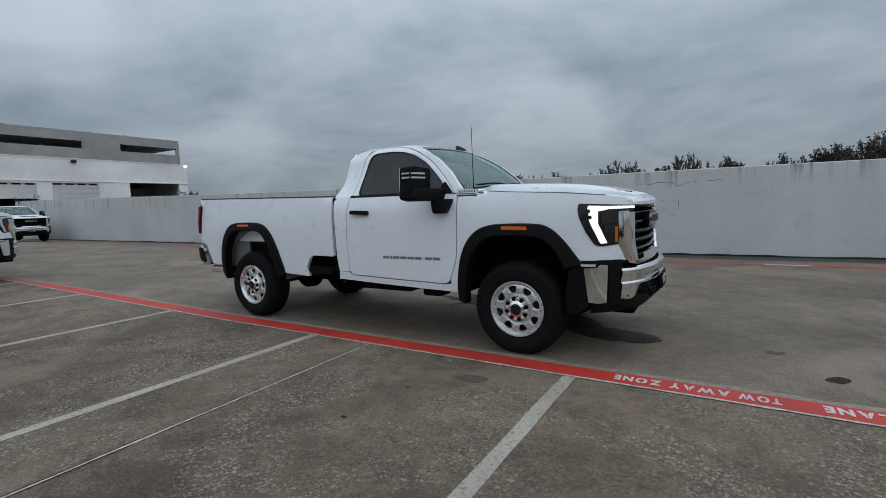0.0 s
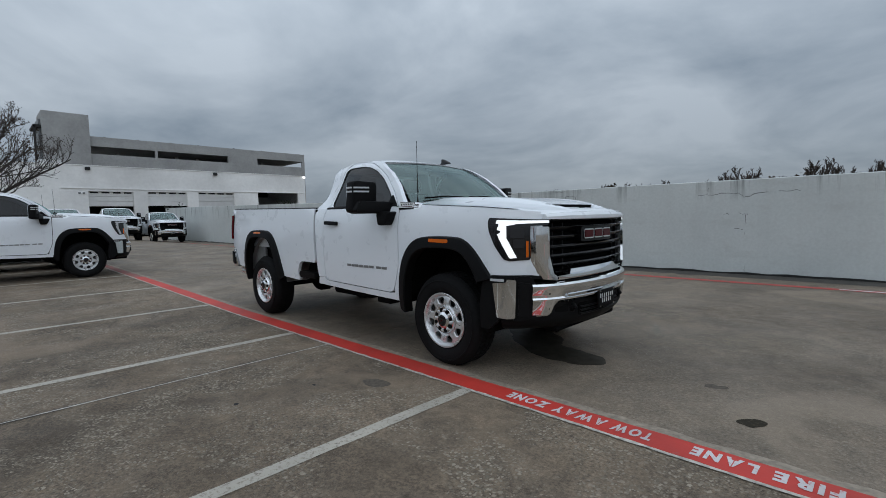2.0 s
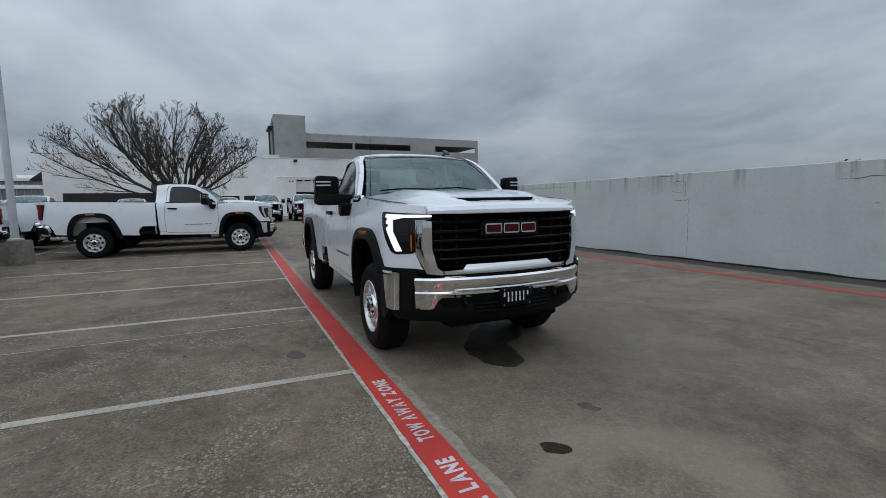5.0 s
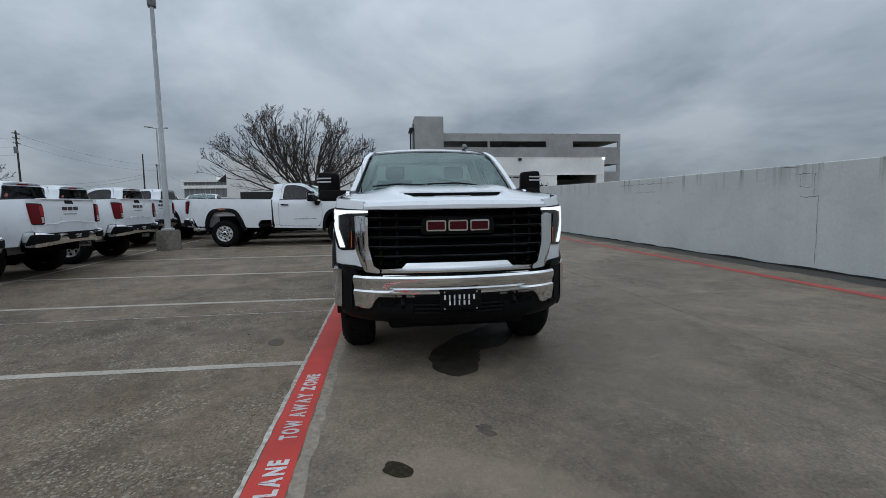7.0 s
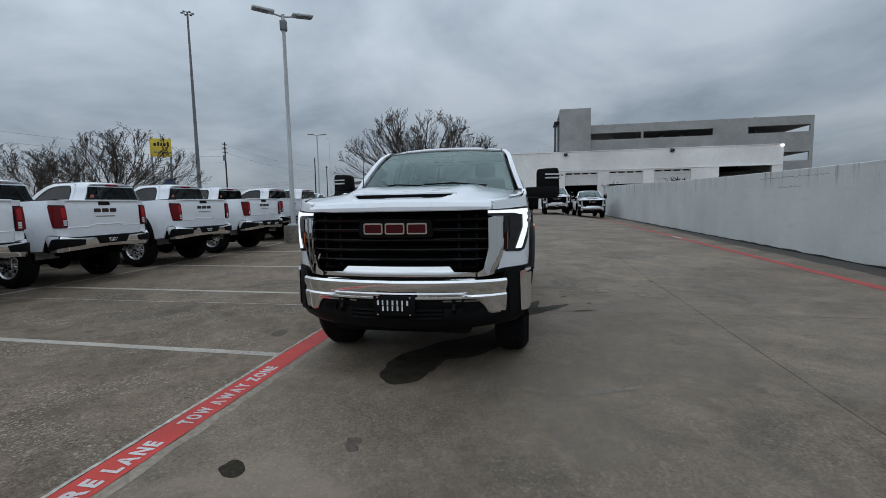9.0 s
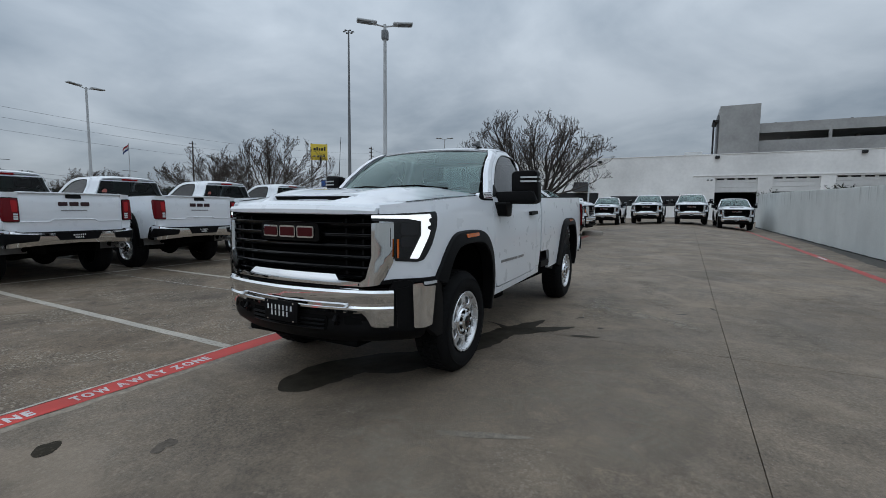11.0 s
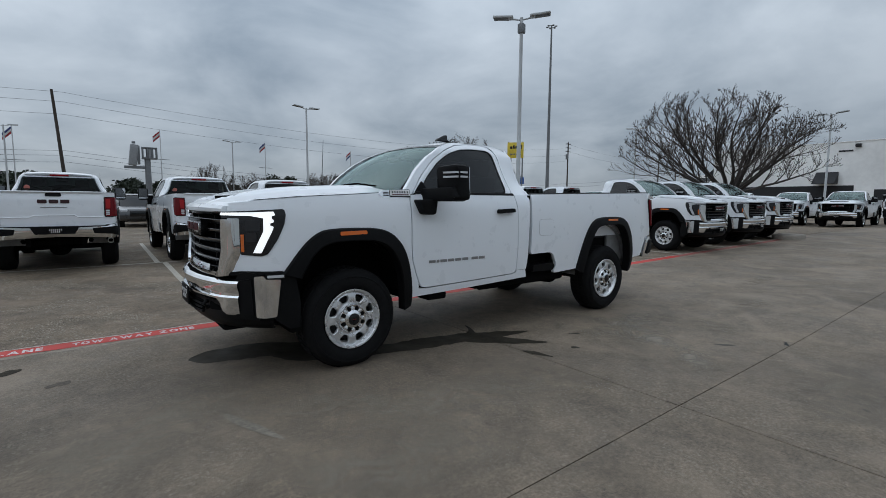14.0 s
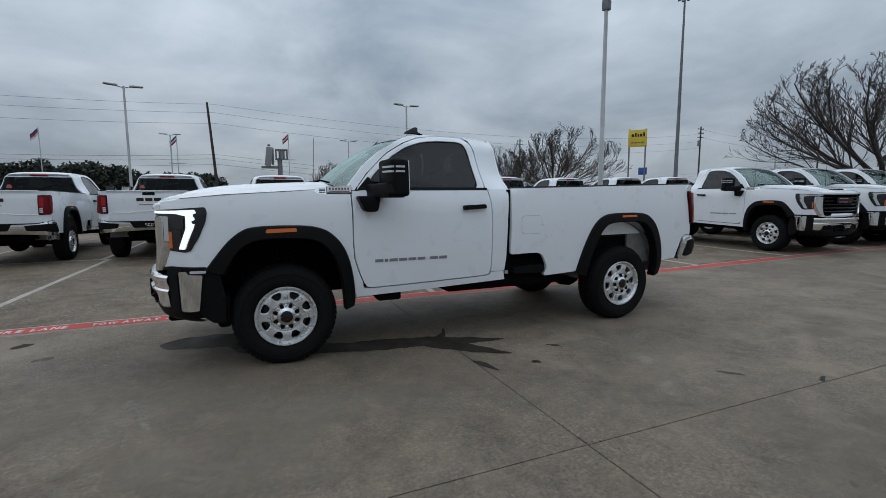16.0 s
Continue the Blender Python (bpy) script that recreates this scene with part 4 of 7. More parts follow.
def pole_sign():
    x, y = -81.7, -75.8
    s = thing("pole_sign", "tall yellow roadside pole sign with a small blue panel", "sign", m=pose(x, y, 0, 0, 0, -47) @ Matrix.Scale(0.85, 4))
    for i in (-2.0, 2.0):
        part("post", tube([(i, 0, 0), (i, 0, 19.0)], 0.2, 8), "pole_dark", s)
    part("board", rbox((-2.3, -0.25, 14.4), (2.3, 0.25, 18.8), 0.05), "sign_yellow", s, "yellow sign board")
    for x0, x1, z0, z1 in ((-1.75, -1.35, 17.0, 18.1), (-1.1, -0.55, 17.0, 17.75), (-0.35, 0.05, 17.0, 17.75), (0.25, 0.7, 17.0, 18.0), (0.9, 1.5, 17.0, 17.7)):
        part("lettering_bar", rbox((x0, 0.26, z0), (x1, 0.3, z1), 0.02), "awning_black", s, "black logo bar")
    for x0, x1 in ((-1.6, -0.9), (-0.7, -0.1), (0.1, 0.6), (0.8, 1.5)):
        part("lettering_bar", rbox((x0, 0.26, 15.3), (x1, 0.3, 15.65), 0.02), "pole_dark", s, "dark lettering bar")
    part("small_panel", rbox((-2.6, -0.1, 7.0), (-0.5, 0.1, 8.9), 0.03), "sign_blue", s, "blue panel")
    return s


pole_sign()


def traffic_sign_post():
    """A steel post that carries a tilted panel housing, a square cage and a drum on a bracket."""
    s = thing("camera_mast", "grey post with a tilted panel housing and a square cage", "sign post", m=pose(-4.0, -60, 0))
    part("post", tube([(0, 0, 0), (0, 0, 6.4)], [0.34, 0.30], 12), "pole_dark", s)
    panel = rbox((0.95, -0.35, 5.35), (1.75, 0.35, 7.75), 0.08)
    bmesh.ops.transform(panel, matrix=Matrix.Translation((1.3, 0, 6.5)) @ Matrix.Rotation(radians(-7), 4, "Y") @ Matrix.Translation((-1.3, 0, -6.5)), verts=panel.verts)
    part("panel_housing", panel, "mast_grey", s, "grey panel housing")
    part("panel_back", rbox((0.72, -0.25, 5.5), (0.98, 0.25, 7.6), 0.04), "pole_dark", s, "dark panel back")
    part("sensor", rbox((1.1, -0.15, 7.85), (1.45, 0.15, 8.1), 0.05), "pole_dark", s)
    for z in (6.15, 7.35):
        part("cage", rbox((-1.0, -0.45, z), (0.55, 0.45, z + 0.15), 0.02), "pole_dark", s)
    for i in (-0.92, -0.45, 0.0, 0.45):
        part("cage_bar", rbox((i - 0.07, -0.45, 6.25), (i + 0.07, 0.45, 7.4), 0.01), "pole_dark", s)
    part("drum", tube([(-0.25, 0, 6.3), (-0.25, 0, 7.5)], 0.38, 14), "mast_grey", s)
    part("bracket", rbox((0.2, -0.14, 5.0), (2.3, 0.14, 5.32), 0.05), "pole_dark", s)
    return s


traffic_sign_post()


# ---- trees ----
def bare_tree(seed, height, spread, trunk_r, limbs=12, levels=3, fork=0.25, leaves=0.0, fine=0.0075, low=0.30, lean=(0.0, 0.0), wild=1.0, spread_angle=(0.40, 0.80), dense=0.55):
    """A leafless tree: a short trunk, limbs that fan out into a dome, side branches all along them, and fine rising twigs."""
    rng = random.Random(seed)
    wood, twigs, leaf = bmesh.new(), bmesh.new(), bmesh.new()
    h0 = height * fork
    reach, rise = spread, height - h0

    def rand():
        return Vector((rng.uniform(-1, 1), rng.uniform(-1, 1), rng.uniform(-1, 1)))

    def grow(p, d, length, r, level):
        n = (8, 5, 3, 2)[min(level, 3)]
        pts, rad = [Vector(p)], [r]
        for i in range(n):
            d = (d + rand() * wild * (0.13, 0.17, 0.20, 0.22)[min(level, 3)] + Vector((0, 0, (0.035, 0.05, 0.07, 0.10)[min(level, 3)]))).normalized()
            pts.append(pts[-1] + d * length / n)
            rad.append(max(fine, r * (1 - 0.80 * (i + 1) / n)))
        tube(pts, rad, (7, 5, 4, 3)[min(level, 3)], bm=wood if level < 2 else twigs, caps=False)
        if level >= levels:
            if leaves and rng.random() < leaves:
                q, s = pts[-1] + rand() * 0.05, rng.uniform(0.03, 0.07) * (1.6 if leaves > 0.5 else 0.8)
                u, w = rand().normalized() * s, rand().normalized() * s
                leaf.faces.new([leaf.verts.new(q + v) for v in (u, w, -u, -w)])
            return
        for i in range(1 if level else 3, n + 1):
            for k in range(2 if rng.random() < dense or i == n else 1):
                t = (pts[i] - pts[i - 1]).normalized()
                side = rand()
                side = (side - t * side.dot(t)).normalized()
                ang = rng.uniform(*spread_angle)
                dd = (t * math.cos(ang) + side * math.sin(ang) + Vector((0, 0, 0.16))).normalized()
                share = (0.58, 0.62, 0.66)[min(level, 2)] * rng.uniform(0.65, 1.05) * (1 - 0.45 * i / n)
                at = pts[i - 1].lerp(pts[i], rng.uniform(0.3, 1.0))
                grow(at, dd, length * share, max(fine, rad[i] * 0.60), level + 1)

    tube([(0, 0, -0.1), (0.03, 0.02, h0 * 0.5), (0, 0, h0)], [trunk_r * 1.3, trunk_r, trunk_r * 1.05], 10, bm=wood)
    for k in range(limbs):
        az = k * 2.399963 + rng.uniform(-0.25, 0.25)
        el = low + (1.22 - low) * ((k + 0.5) / limbs)
        dome = 1 / math.sqrt((math.cos(el) / reach) ** 2 + (math.sin(el) / rise) ** 2)
        d = Vector((math.cos(az) * math.cos(el), math.sin(az) * math.cos(el), math.sin(el) * 0.92)).normalized()
        grow(Vector((0, 0, h0 * rng.uniform(0.78, 1.0))), d, dome * rng.uniform(0.72, 0.86), trunk_r * rng.uniform(0.22, 0.36), 0)
    tall = sorted(v.co.z for v in twigs.verts)[int(len(twigs.verts) * 0.995)]
    wide = sorted(math.hypot(v.co.x, v.co.y) for v in twigs.verts)[int(len(twigs.verts) * 0.985)]
    for b in (wood, twigs, leaf):
        for v in b.verts:
            k = 1 + (spread / wide - 1) * smoothstep(0, h0 * 1.5, v.co.z)
            z = v.co.z if v.co.z < h0 else h0 + (v.co.z - h0) * (height - h0) / (tall - h0)
            x, y = v.co.x * k, v.co.y * k
            q = math.sqrt((x * x + y * y) / spread ** 2 + (max(0, z - h0) / (height - h0)) ** 2)
            if q > 0.85:
                f = (0.85 + (q - 0.85) * 0.45) / q
                x, y, z = x * f, y * f, h0 + (z - h0) * f if z > h0 else z
            g = smoothstep(h0 * 0.9, h0 + 2.5, z)
            v.co = Vector((x + lean[0] * g, y + lean[1] * g, z))
    return wood, twigs, leaf


def place_tree(seed, m, label, **kw):
    t = thing("bare_tree", label, "tree", "", m=m)
    wood, twigs, leaf = bare_tree(seed, **kw)
    part("trunk", wood, "bark", t)
    part("crown", twigs, "twig", t, "fine bare twigs", smooth=False)
    if len(leaf.verts):
        part("dead_leaves", leaf, "dead_leaf", t, "few dry brown leaves", smooth=False)
    else:
        leaf.free()
    return t


near_tree = place_tree(11, pose(-21.4, -4.6, ground_z(-21.4, -4.6)), "wide leafless tree with many rising limbs in a lot island", height=6.65, spread=5.8, trunk_r=0.24, limbs=19, levels=3, fork=0.25, leaves=0.22, fine=0.0060, low=0.24, lean=(0.2, -0.6), wild=0.80, spread_angle=(0.30, 0.72), dense=0.36)
far_tree = place_tree(5, pose(-24.6, -28.8, 0), "leafless tree with few brown leaves behind the parked row", height=7.9, spread=6.1, trunk_r=0.20, limbs=17, levels=3, fork=0.28, leaves=0.40, fine=0.0085, low=0.12, lean=(-0.5, 0.5), wild=0.85, spread_angle=(0.32, 0.75), dense=0.42)
tagged(far_tree, group="bare trees")
for x, y, s, flat, r in ((-24.9, -36.4, 1.0, 0.87, 130), (-20.3, -47.5, 0.80, 0.80, 70), (-8.6, -50.0, 0.50, 1.45, 20), (-21.7, -50.0, 0.58, 1.12, 320), (-14.6, -56.0, 0.72, 0.9, 210)):
    c = copy_thing(far_tree, pose(x, y, 0, 0, 0, r))
    c.matrix_basis = pose(x, y, 0, 0, 0, r) @ Matrix.Diagonal((s, s, s * flat, 1))


def leafy_mass(name, label, spots, seed, size, mat="leaf_green"):
    """A far wood: many small leaf clumps on short limbs, with an uneven outline."""
    rng = random.Random(seed)
    bm = bmesh.new()
    for x, y, r, h in spots:
        tube([(x, y, 0), (x, y, h * 0.6)], 0.15, 5, bm=bm)
        for k in range(int((110 if mat == "leaf_green" else 60) * r / size)):
            a, e = rng.uniform(0, 6.28), rng.uniform(-0.6, 1.5)
            q = r * rng.uniform(0.45, 1.0) * (1 + 0.25 * math.sin(a * 3 + x))
            c = Vector((x + q * math.cos(a) * math.cos(e), y + q * math.sin(a) * math.cos(e), h * 0.62 + q * math.sin(e) * h * 0.42 / r))
            for j in range(3):
                u = Vector((rng.uniform(-1, 1), rng.uniform(-1, 1), rng.uniform(-1, 1))).normalized() * size * rng.uniform(0.5, 1.2)
                v = Vector((rng.uniform(-1, 1), rng.uniform(-1, 1), rng.uniform(-1, 1))).normalized() * size * rng.uniform(0.5, 1.2)
                o = c + Vector((rng.uniform(-1, 1), rng.uniform(-1, 1), rng.uniform(-1, 1))) * size
                bm.faces.new([bm.verts.new(o + w) for w in (u, v, -u, -v)])
    ob = mesh_object(name, bm, mat, smooth=False)
    return tagged(ob, label, "trees", kind="stuff")


rng = random.Random(8)
leafy_mass("far_wood", "dark green hedge of far trees along the road", [(62 - i * 1.5 + rng.uniform(-0.8, 0.8), -78 + rng.uniform(-3, 3), rng.uniform(2.2, 3.2), (5.6 if i < 31 else 4.3) + rng.uniform(-0.6, 0.5)) for i in range(39)], 1, 0.27)
leafy_mass("far_wood", "low dark green far trees behind the lot", [(-6 - i * 3.6 + rng.uniform(-1.5, 1.5), -100 + rng.uniform(-4, 4), rng.uniform(2.2, 3.0), rng.uniform(3.4, 4.6) + 2.2 * (i in (7, 8))) for i in range(34)], 2, 0.34)
leafy_mass("far_wood", "dark evergreen tree beside the road", [(-5.2, -46, 1.2, 2.6), (-4.3, -46.6, 0.9, 2.4)], 3, 0.16)
leafy_mass("far_wood", "brown-green tree tops beyond the parapet wall", [(9.4 + i * 1.6 + rng.uniform(-0.5, 0.5), 48 + rng.uniform(-2, 2), rng.uniform(1.3, 1.9), 4.7 + 1.0 * smoothstep(0, 3, i) + rng.uniform(-0.4, 0.4)) for i in range(13)], 6, 0.13, "dead_leaf")
leafy_mass("far_wood", "dark tree tops beyond the parapet wall", [(-90 + i * 5.5 + rng.uniform(-2, 2), 95 + rng.uniform(-6, 6), rng.uniform(1.6, 2.8), rng.uniform(5.0, 6.9)) for i in range(22)], 4, 0.34, "dead_leaf")
shrub = place_tree(23, pose(-1.9, 46, 0), "dark leafless spreading tree beyond the parapet wall", height=5.9, spread=2.7, trunk_r=0.16, limbs=9, levels=2, fork=0.42, leaves=0.4, fine=0.022, low=0.25)
tagged(shrub, group="trees beyond the wall")
for x, y, k, r in ((-7.4, 48, 1.0, 120), (1.55, 48, 0.94, 40), (-19, 60, 1.0, 70), (6.5, 44, 0.86, 200), (9.5, 47, 1.0, 20), (-25, 66, 1.05, 160), (-32, 70, 1.1, 40), (12, 44, 1.0, 300), (-55, 92, 1.3, 10), (-12, 60, 1.0, 90), (-70, 95, 1.4, 70)):
    copy_thing(shrub, pose(x, y, 0, 0, 0, r)).matrix_basis = pose(x, y, 0, 0, 0, r) @ Matrix.Scale(k, 4)


def weed(x, y, z0, h, seed):
    """A ragged self-sown bush on the wall's top: arching stems with narrow leaves."""
    rng = random.Random(seed)
    t = thing("wall_weed", "ragged dark self-sown weed behind the parapet wall", "weed", "weeds on the wall", m=pose(x, y, z0))
    stems, leaf = bmesh.new(), bmesh.new()
    for k in range(9):
        a, out = k * 2.4, rng.uniform(0.3, 0.8) * h
        pts = [Vector((math.cos(a) * out * u, math.sin(a) * out * u, h * (1.3 * u - 0.55 * u * u * rng.uniform(0.6, 1.5)))) for u in (0, 0.35, 0.7, 1.0)]
        tube(pts, [0.02, 0.016, 0.012, 0.008], 4, bm=stems)
        for j in range(16):
            q = pts[1].lerp(pts[3], rng.random()) + Vector((rng.uniform(-1, 1), rng.uniform(-1, 1), rng.uniform(-1, 1))) * 0.08
            u = Vector((rng.uniform(-1, 1), rng.uniform(-1, 1), rng.uniform(-0.5, 0.5))).normalized() * 0.11
            w = u.cross(Vector((0, 0, 1))).normalized() * 0.035
            leaf.faces.new([leaf.verts.new(q + v) for v in (u, w, -u, -w)])
    part("stems", stems, "twig", t)
    part("leaves", leaf, "leaf_green", t, smooth=False)
    return t


weed(-38.6, 7.78, 1.9, 1.1, 5)
weed(-20.1, 7.85, 1.7, 0.75, 6)


# ---- cars beyond the stalls ----
def sport_utility(x, y, turn, paint, label):
    """A plain mid-size car: rounded body, dark glass, lamps, grille, wheels."""
    car = thing("suv", label, "car", "far parked cars", m=pose(x, y, ground_z(x, y), 0, 0, turn))

    def hull(outline, half, r, crown=0.0):
        return prism(outline, (-half, half), lambda a, b, d: (a, d * (1 - 0.10 * smoothstep(0.9, 1.7, b)), b), r)
    body = [(2.30, 0.42), (2.36, 0.62), (2.28, 0.92), (1.30, 1.06), (0.95, 1.08), (-2.1, 1.12), (-2.34, 1.02), (-2.38, 0.55), (-2.30, 0.36), (2.1, 0.32)]
    part("body", hull(body, 0.94, 0.06), paint, car)
    cabin = [(1.05, 1.06), (0.30, 1.62), (-0.10, 1.70), (-1.70, 1.68), (-2.15, 1.10)]
    part("cabin", hull(cabin, 0.86, 0.05), "gloss_black", car, "dark glazed cabin")
    part("roof", hull([(0.25, 1.655), (-0.10, 1.73), (-1.72, 1.71), (-1.80, 1.65)], 0.82, 0.02), paint, car)
    part("grille", rbox((2.28, -0.5, 0.56), (2.37, 0.5, 0.84), 0.03), "gloss_black", car)
    for s in (-1, 1):
        part("headlamp", rbox((2.10, min(s * 0.58, s * 0.90), 0.78), (2.31, max(s * 0.58, s * 0.90), 0.92), 0.03), "lens_clear", car)
        part("tail_lamp", rbox((-2.37, min(s * 0.62, s * 0.92), 0.88), (-2.2, max(s * 0.62, s * 0.92), 1.06), 0.03), "lens_red", car)
        part("mirror", rbox((0.62, min(s * 0.92, s * 1.08), 1.06), (0.76, max(s * 0.92, s * 1.08), 1.22), 0.04), paint, car)
        for wx in (1.42, -1.40):
            w = part("wheel", tube([(wx, s * 0.70, 0.35), (wx, s * 0.95, 0.35)], 0.35, 24), "rubber", car)
            part("rim", tube([(wx, s * 0.93, 0.35), (wx, s * 0.965, 0.35)], [0.24, 0.22], 20), "wheel_silver", w)
    return car


# ---- pickup trucks ----
car_paint("paint_white", (0.845, 0.875, 0.912))
grain("plastic_black", (0.0065, 0.0065, 0.007), 0.50, 60, 0.15, bump=0.08)
material("gloss_black", (0.010, 0.010, 0.011), 0.12)
material("glass_dark", (0.010, 0.012, 0.012), 0.04)
material("grille_black", (0.003, 0.003, 0.0034), 0.16)
material("under_black", (0.008, 0.008, 0.008), 0.85)
_m, _nt, _b = material("chrome", (0.80, 0.81, 0.82), 0.05, 1.0)
_nt.links.new(ramp_node(_nt, noise_node(_nt, 9, 4), [(0.35, (0.03,) * 3), (0.75, (0.12,) * 3)]), _b.inputs["Roughness"])
grain("rubber", (0.0095, 0.0095, 0.010), 0.75, 50, 0.2, bump=0.1)
_m, _nt, _b = material("wheel_silver", (0.72, 0.73, 0.74), 0.30, 0.70)
_nt.links.new(ramp_node(_nt, noise_node(_nt, 12, 4), [(0.35, (0.24,) * 3), (0.75, (0.40,) * 3)]), _b.inputs["Roughness"])
grain("liner_grey", (0.20, 0.20, 0.20), 0.7, 15, 0.15)
grain("cloth_dark", (0.075, 0.074, 0.073), 0.85, 80, 0.2)
material("lens_red", (0.13, 0.004, 0.007), 0.12)
material("lens_red_bright", (0.36, 0.012, 0.014), 0.12)
material("lens_amber", (0.74, 0.15, 0.015), 0.12, coat=1.0)
material("lens_clear", (0.55, 0.56, 0.58), 0.10, coat=1.0)
material("lamp_bowl", (0.016, 0.016, 0.018), 0.22)
material("drl_lit", (0.9, 0.9, 0.9), 0.3, emit=(0.93, 0.97, 1.0), strength=0.70)
material("drl_off", (0.50, 0.51, 0.53), 0.25, coat=0.6)
material("emblem_dark", (0.030, 0.006, 0.009), 0.3)
material("emblem_red", (0.060, 0.005, 0.007), 0.35)
grain("plate_black", (0.006, 0.006, 0.0065), 0.6, 60, 0.15, bump=0.03)
material("badge_white", (0.70, 0.70, 0.70), 0.35)
material("sticker_red", (0.62, 0.20, 0.16), 0.5)
grain("disc_dark", (0.045, 0.043, 0.042), 0.55, 30, 0.3, metal=0.4)
material("badge_grey", (0.30, 0.30, 0.31), 0.3, 0.6)
glass("glass_clear", (0.60, 0.78, 0.74), 2.15, (0.78, 0.97, 0.94))
glass("glass_rear", (0.22, 0.245, 0.245), 1.36, sheen=0.022)
glass("glass_tint", (0.075, 0.08, 0.085), 1.5)


for _n, _v in (("plastic_black", 0.10), ("plate_black", 0.08), ("rubber", 0.10), ("under_black", 0.0), ("grille_black", 0.17), ("glass_dark", 0.25), ("emblem_red", 0.15), ("lens_red", 0.25), ("lens_red_bright", 0.25)):
    MATS[_n].node_tree.nodes["Principled BSDF"].inputs["Specular IOR Level"].default_value = _v


def chaikin(pts, n=2, closed=False):
    for _ in range(n):
        out = [] if closed else [pts[0]]
        m = len(pts)
        for i in range(m if closed else m - 1):
            a, b = pts[i], pts[(i + 1) % m]
            out += [tuple(0.75 * p + 0.25 * q for p, q in zip(a, b)), tuple(0.25 * p + 0.75 * q for p, q in zip(a, b))]
        if not closed:
            out.append(pts[-1])
        pts = out
    return pts


def resample(pts, n):
    d = [0.0]
    for a, b in zip(pts, pts[1:]):
        d.append(d[-1] + math.dist(a, b))
    return [tuple(float(np.interp(d[-1] * i / (n - 1), d, [p[k] for p in pts])) for k in range(len(pts[0]))) for i in range(n)]


def rounded(pts, r):
    """A closed outline with its corners rounded off."""
    out = []
    n = len(pts)
    for i in range(n):
        p, a, b = Vector(pts[i]), Vector(pts[i - 1]), Vector(pts[(i + 1) % n])
        da, db = (a - p), (b - p)
        ra, rb = min(r, da.length * 0.45), min(r, db.length * 0.45)
        s, e = p + da.normalized() * ra, p + db.normalized() * rb
        for k in range(4):
            t = k / 3
            out.append(tuple((1 - t) ** 2 * s + 2 * t * (1 - t) * p + t * t * e))
    return out


class PlanCurve:
    """A line in plan, from the truck's tail round to the middle of its nose, measured by s; s is x along the straight flank."""

    def __init__(self, pts, s0):
        pts = chaikin(pts, 3)
        self.x, self.y, self.s = [p[0] for p in pts], [p[1] for p in pts], [s0]
        for a, b in zip(pts, pts[1:]):
            self.s.append(self.s[-1] + math.dist(a, b))

    def at(self, s):
        x, y = float(np.interp(s, self.s, self.x)), float(np.interp(s, self.s, self.y))
        h = 0.01
        dx = float(np.interp(s + h, self.s, self.x) - np.interp(s - h, self.s, self.x))
        dy = float(np.interp(s + h, self.s, self.y) - np.interp(s - h, self.s, self.y))
        n = Vector((-dy, dx, 0))
        n = n.normalized() if n.length > 1e-6 else Vector((0, 1, 0))
        return Vector((x, y, 0)), n

    def of_x(self, x):
        return min((abs(a - x), s) for a, s in zip(self.x, self.s))[1]

    def of_y(self, y):
        return min((abs(a - y) + (10 if b < 0.5 else 0), s) for a, b, s in zip(self.y, self.x, self.s))[1]


BODY = PlanCurve([(-4.80, 0.962), (-4.3, 0.978), (-3.6, 0.985), (-2.0, 0.985), (-0.5, 0.985), (0.2, 0.99), (0.45, 0.985), (0.57, 0.982), (0.66, 0.958), (0.735, 0.895), (0.825, 0.805), (0.912, 0.728), (0.952, 0.635), (0.97, 0.5), (0.99, 0.3), (1.0, 0.0)], -4.80)
BUMP = PlanCurve([(0.40, 1.0), (0.55, 1.003), (0.64, 0.992), (0.73, 0.948), (0.80, 0.885), (0.875, 0.805), (0.955, 0.70), (1.012, 0.53), (1.058, 0.3), (1.080, 0.0)], 0.40)
TUCK = ([0.40, 0.50, 0.60, 0.75, 0.95, 1.15, 1.26, 1.33, 1.40, 1.45, 1.49, 1.53], [0.040, 0.028, 0.014, 0.004, 0.0, 0.0, 0.003, 0.010, 0.022, 0.036, 0.060, 0.11])
TUCK_BED = ([0.40, 0.50, 0.60, 0.75, 0.95, 1.15, 1.26, 1.38, 1.46, 1.52, 1.56], [0.040, 0.028, 0.014, 0.004, 0.0, 0.0, 0.004, 0.014, 0.022, 0.030, 0.040])


def flank(s, z, off=0.0):
    p, n = BODY.at(s)
    q = p + n * (off - float(np.interp(z, *TUCK)))
    return Vector((q.x, q.y, z))


def bedside(s, z, off=0.0):
    p, n = BODY.at(s)
    q = p + n * (off - float(np.interp(z, *TUCK_BED)))
    return Vector((q.x, q.y, z))


def bumper_at(s, z, off=0.0):
    p, n = BUMP.at(s)
    q = p + n * off
    return Vector((q.x, q.y, z))


def greenhouse(s, z, off=0.0):
    y = 0.935 - (z - 1.45) * 0.33 - max(0, z - 1.88) * 0.55
    return Vector((s, y + off, z))


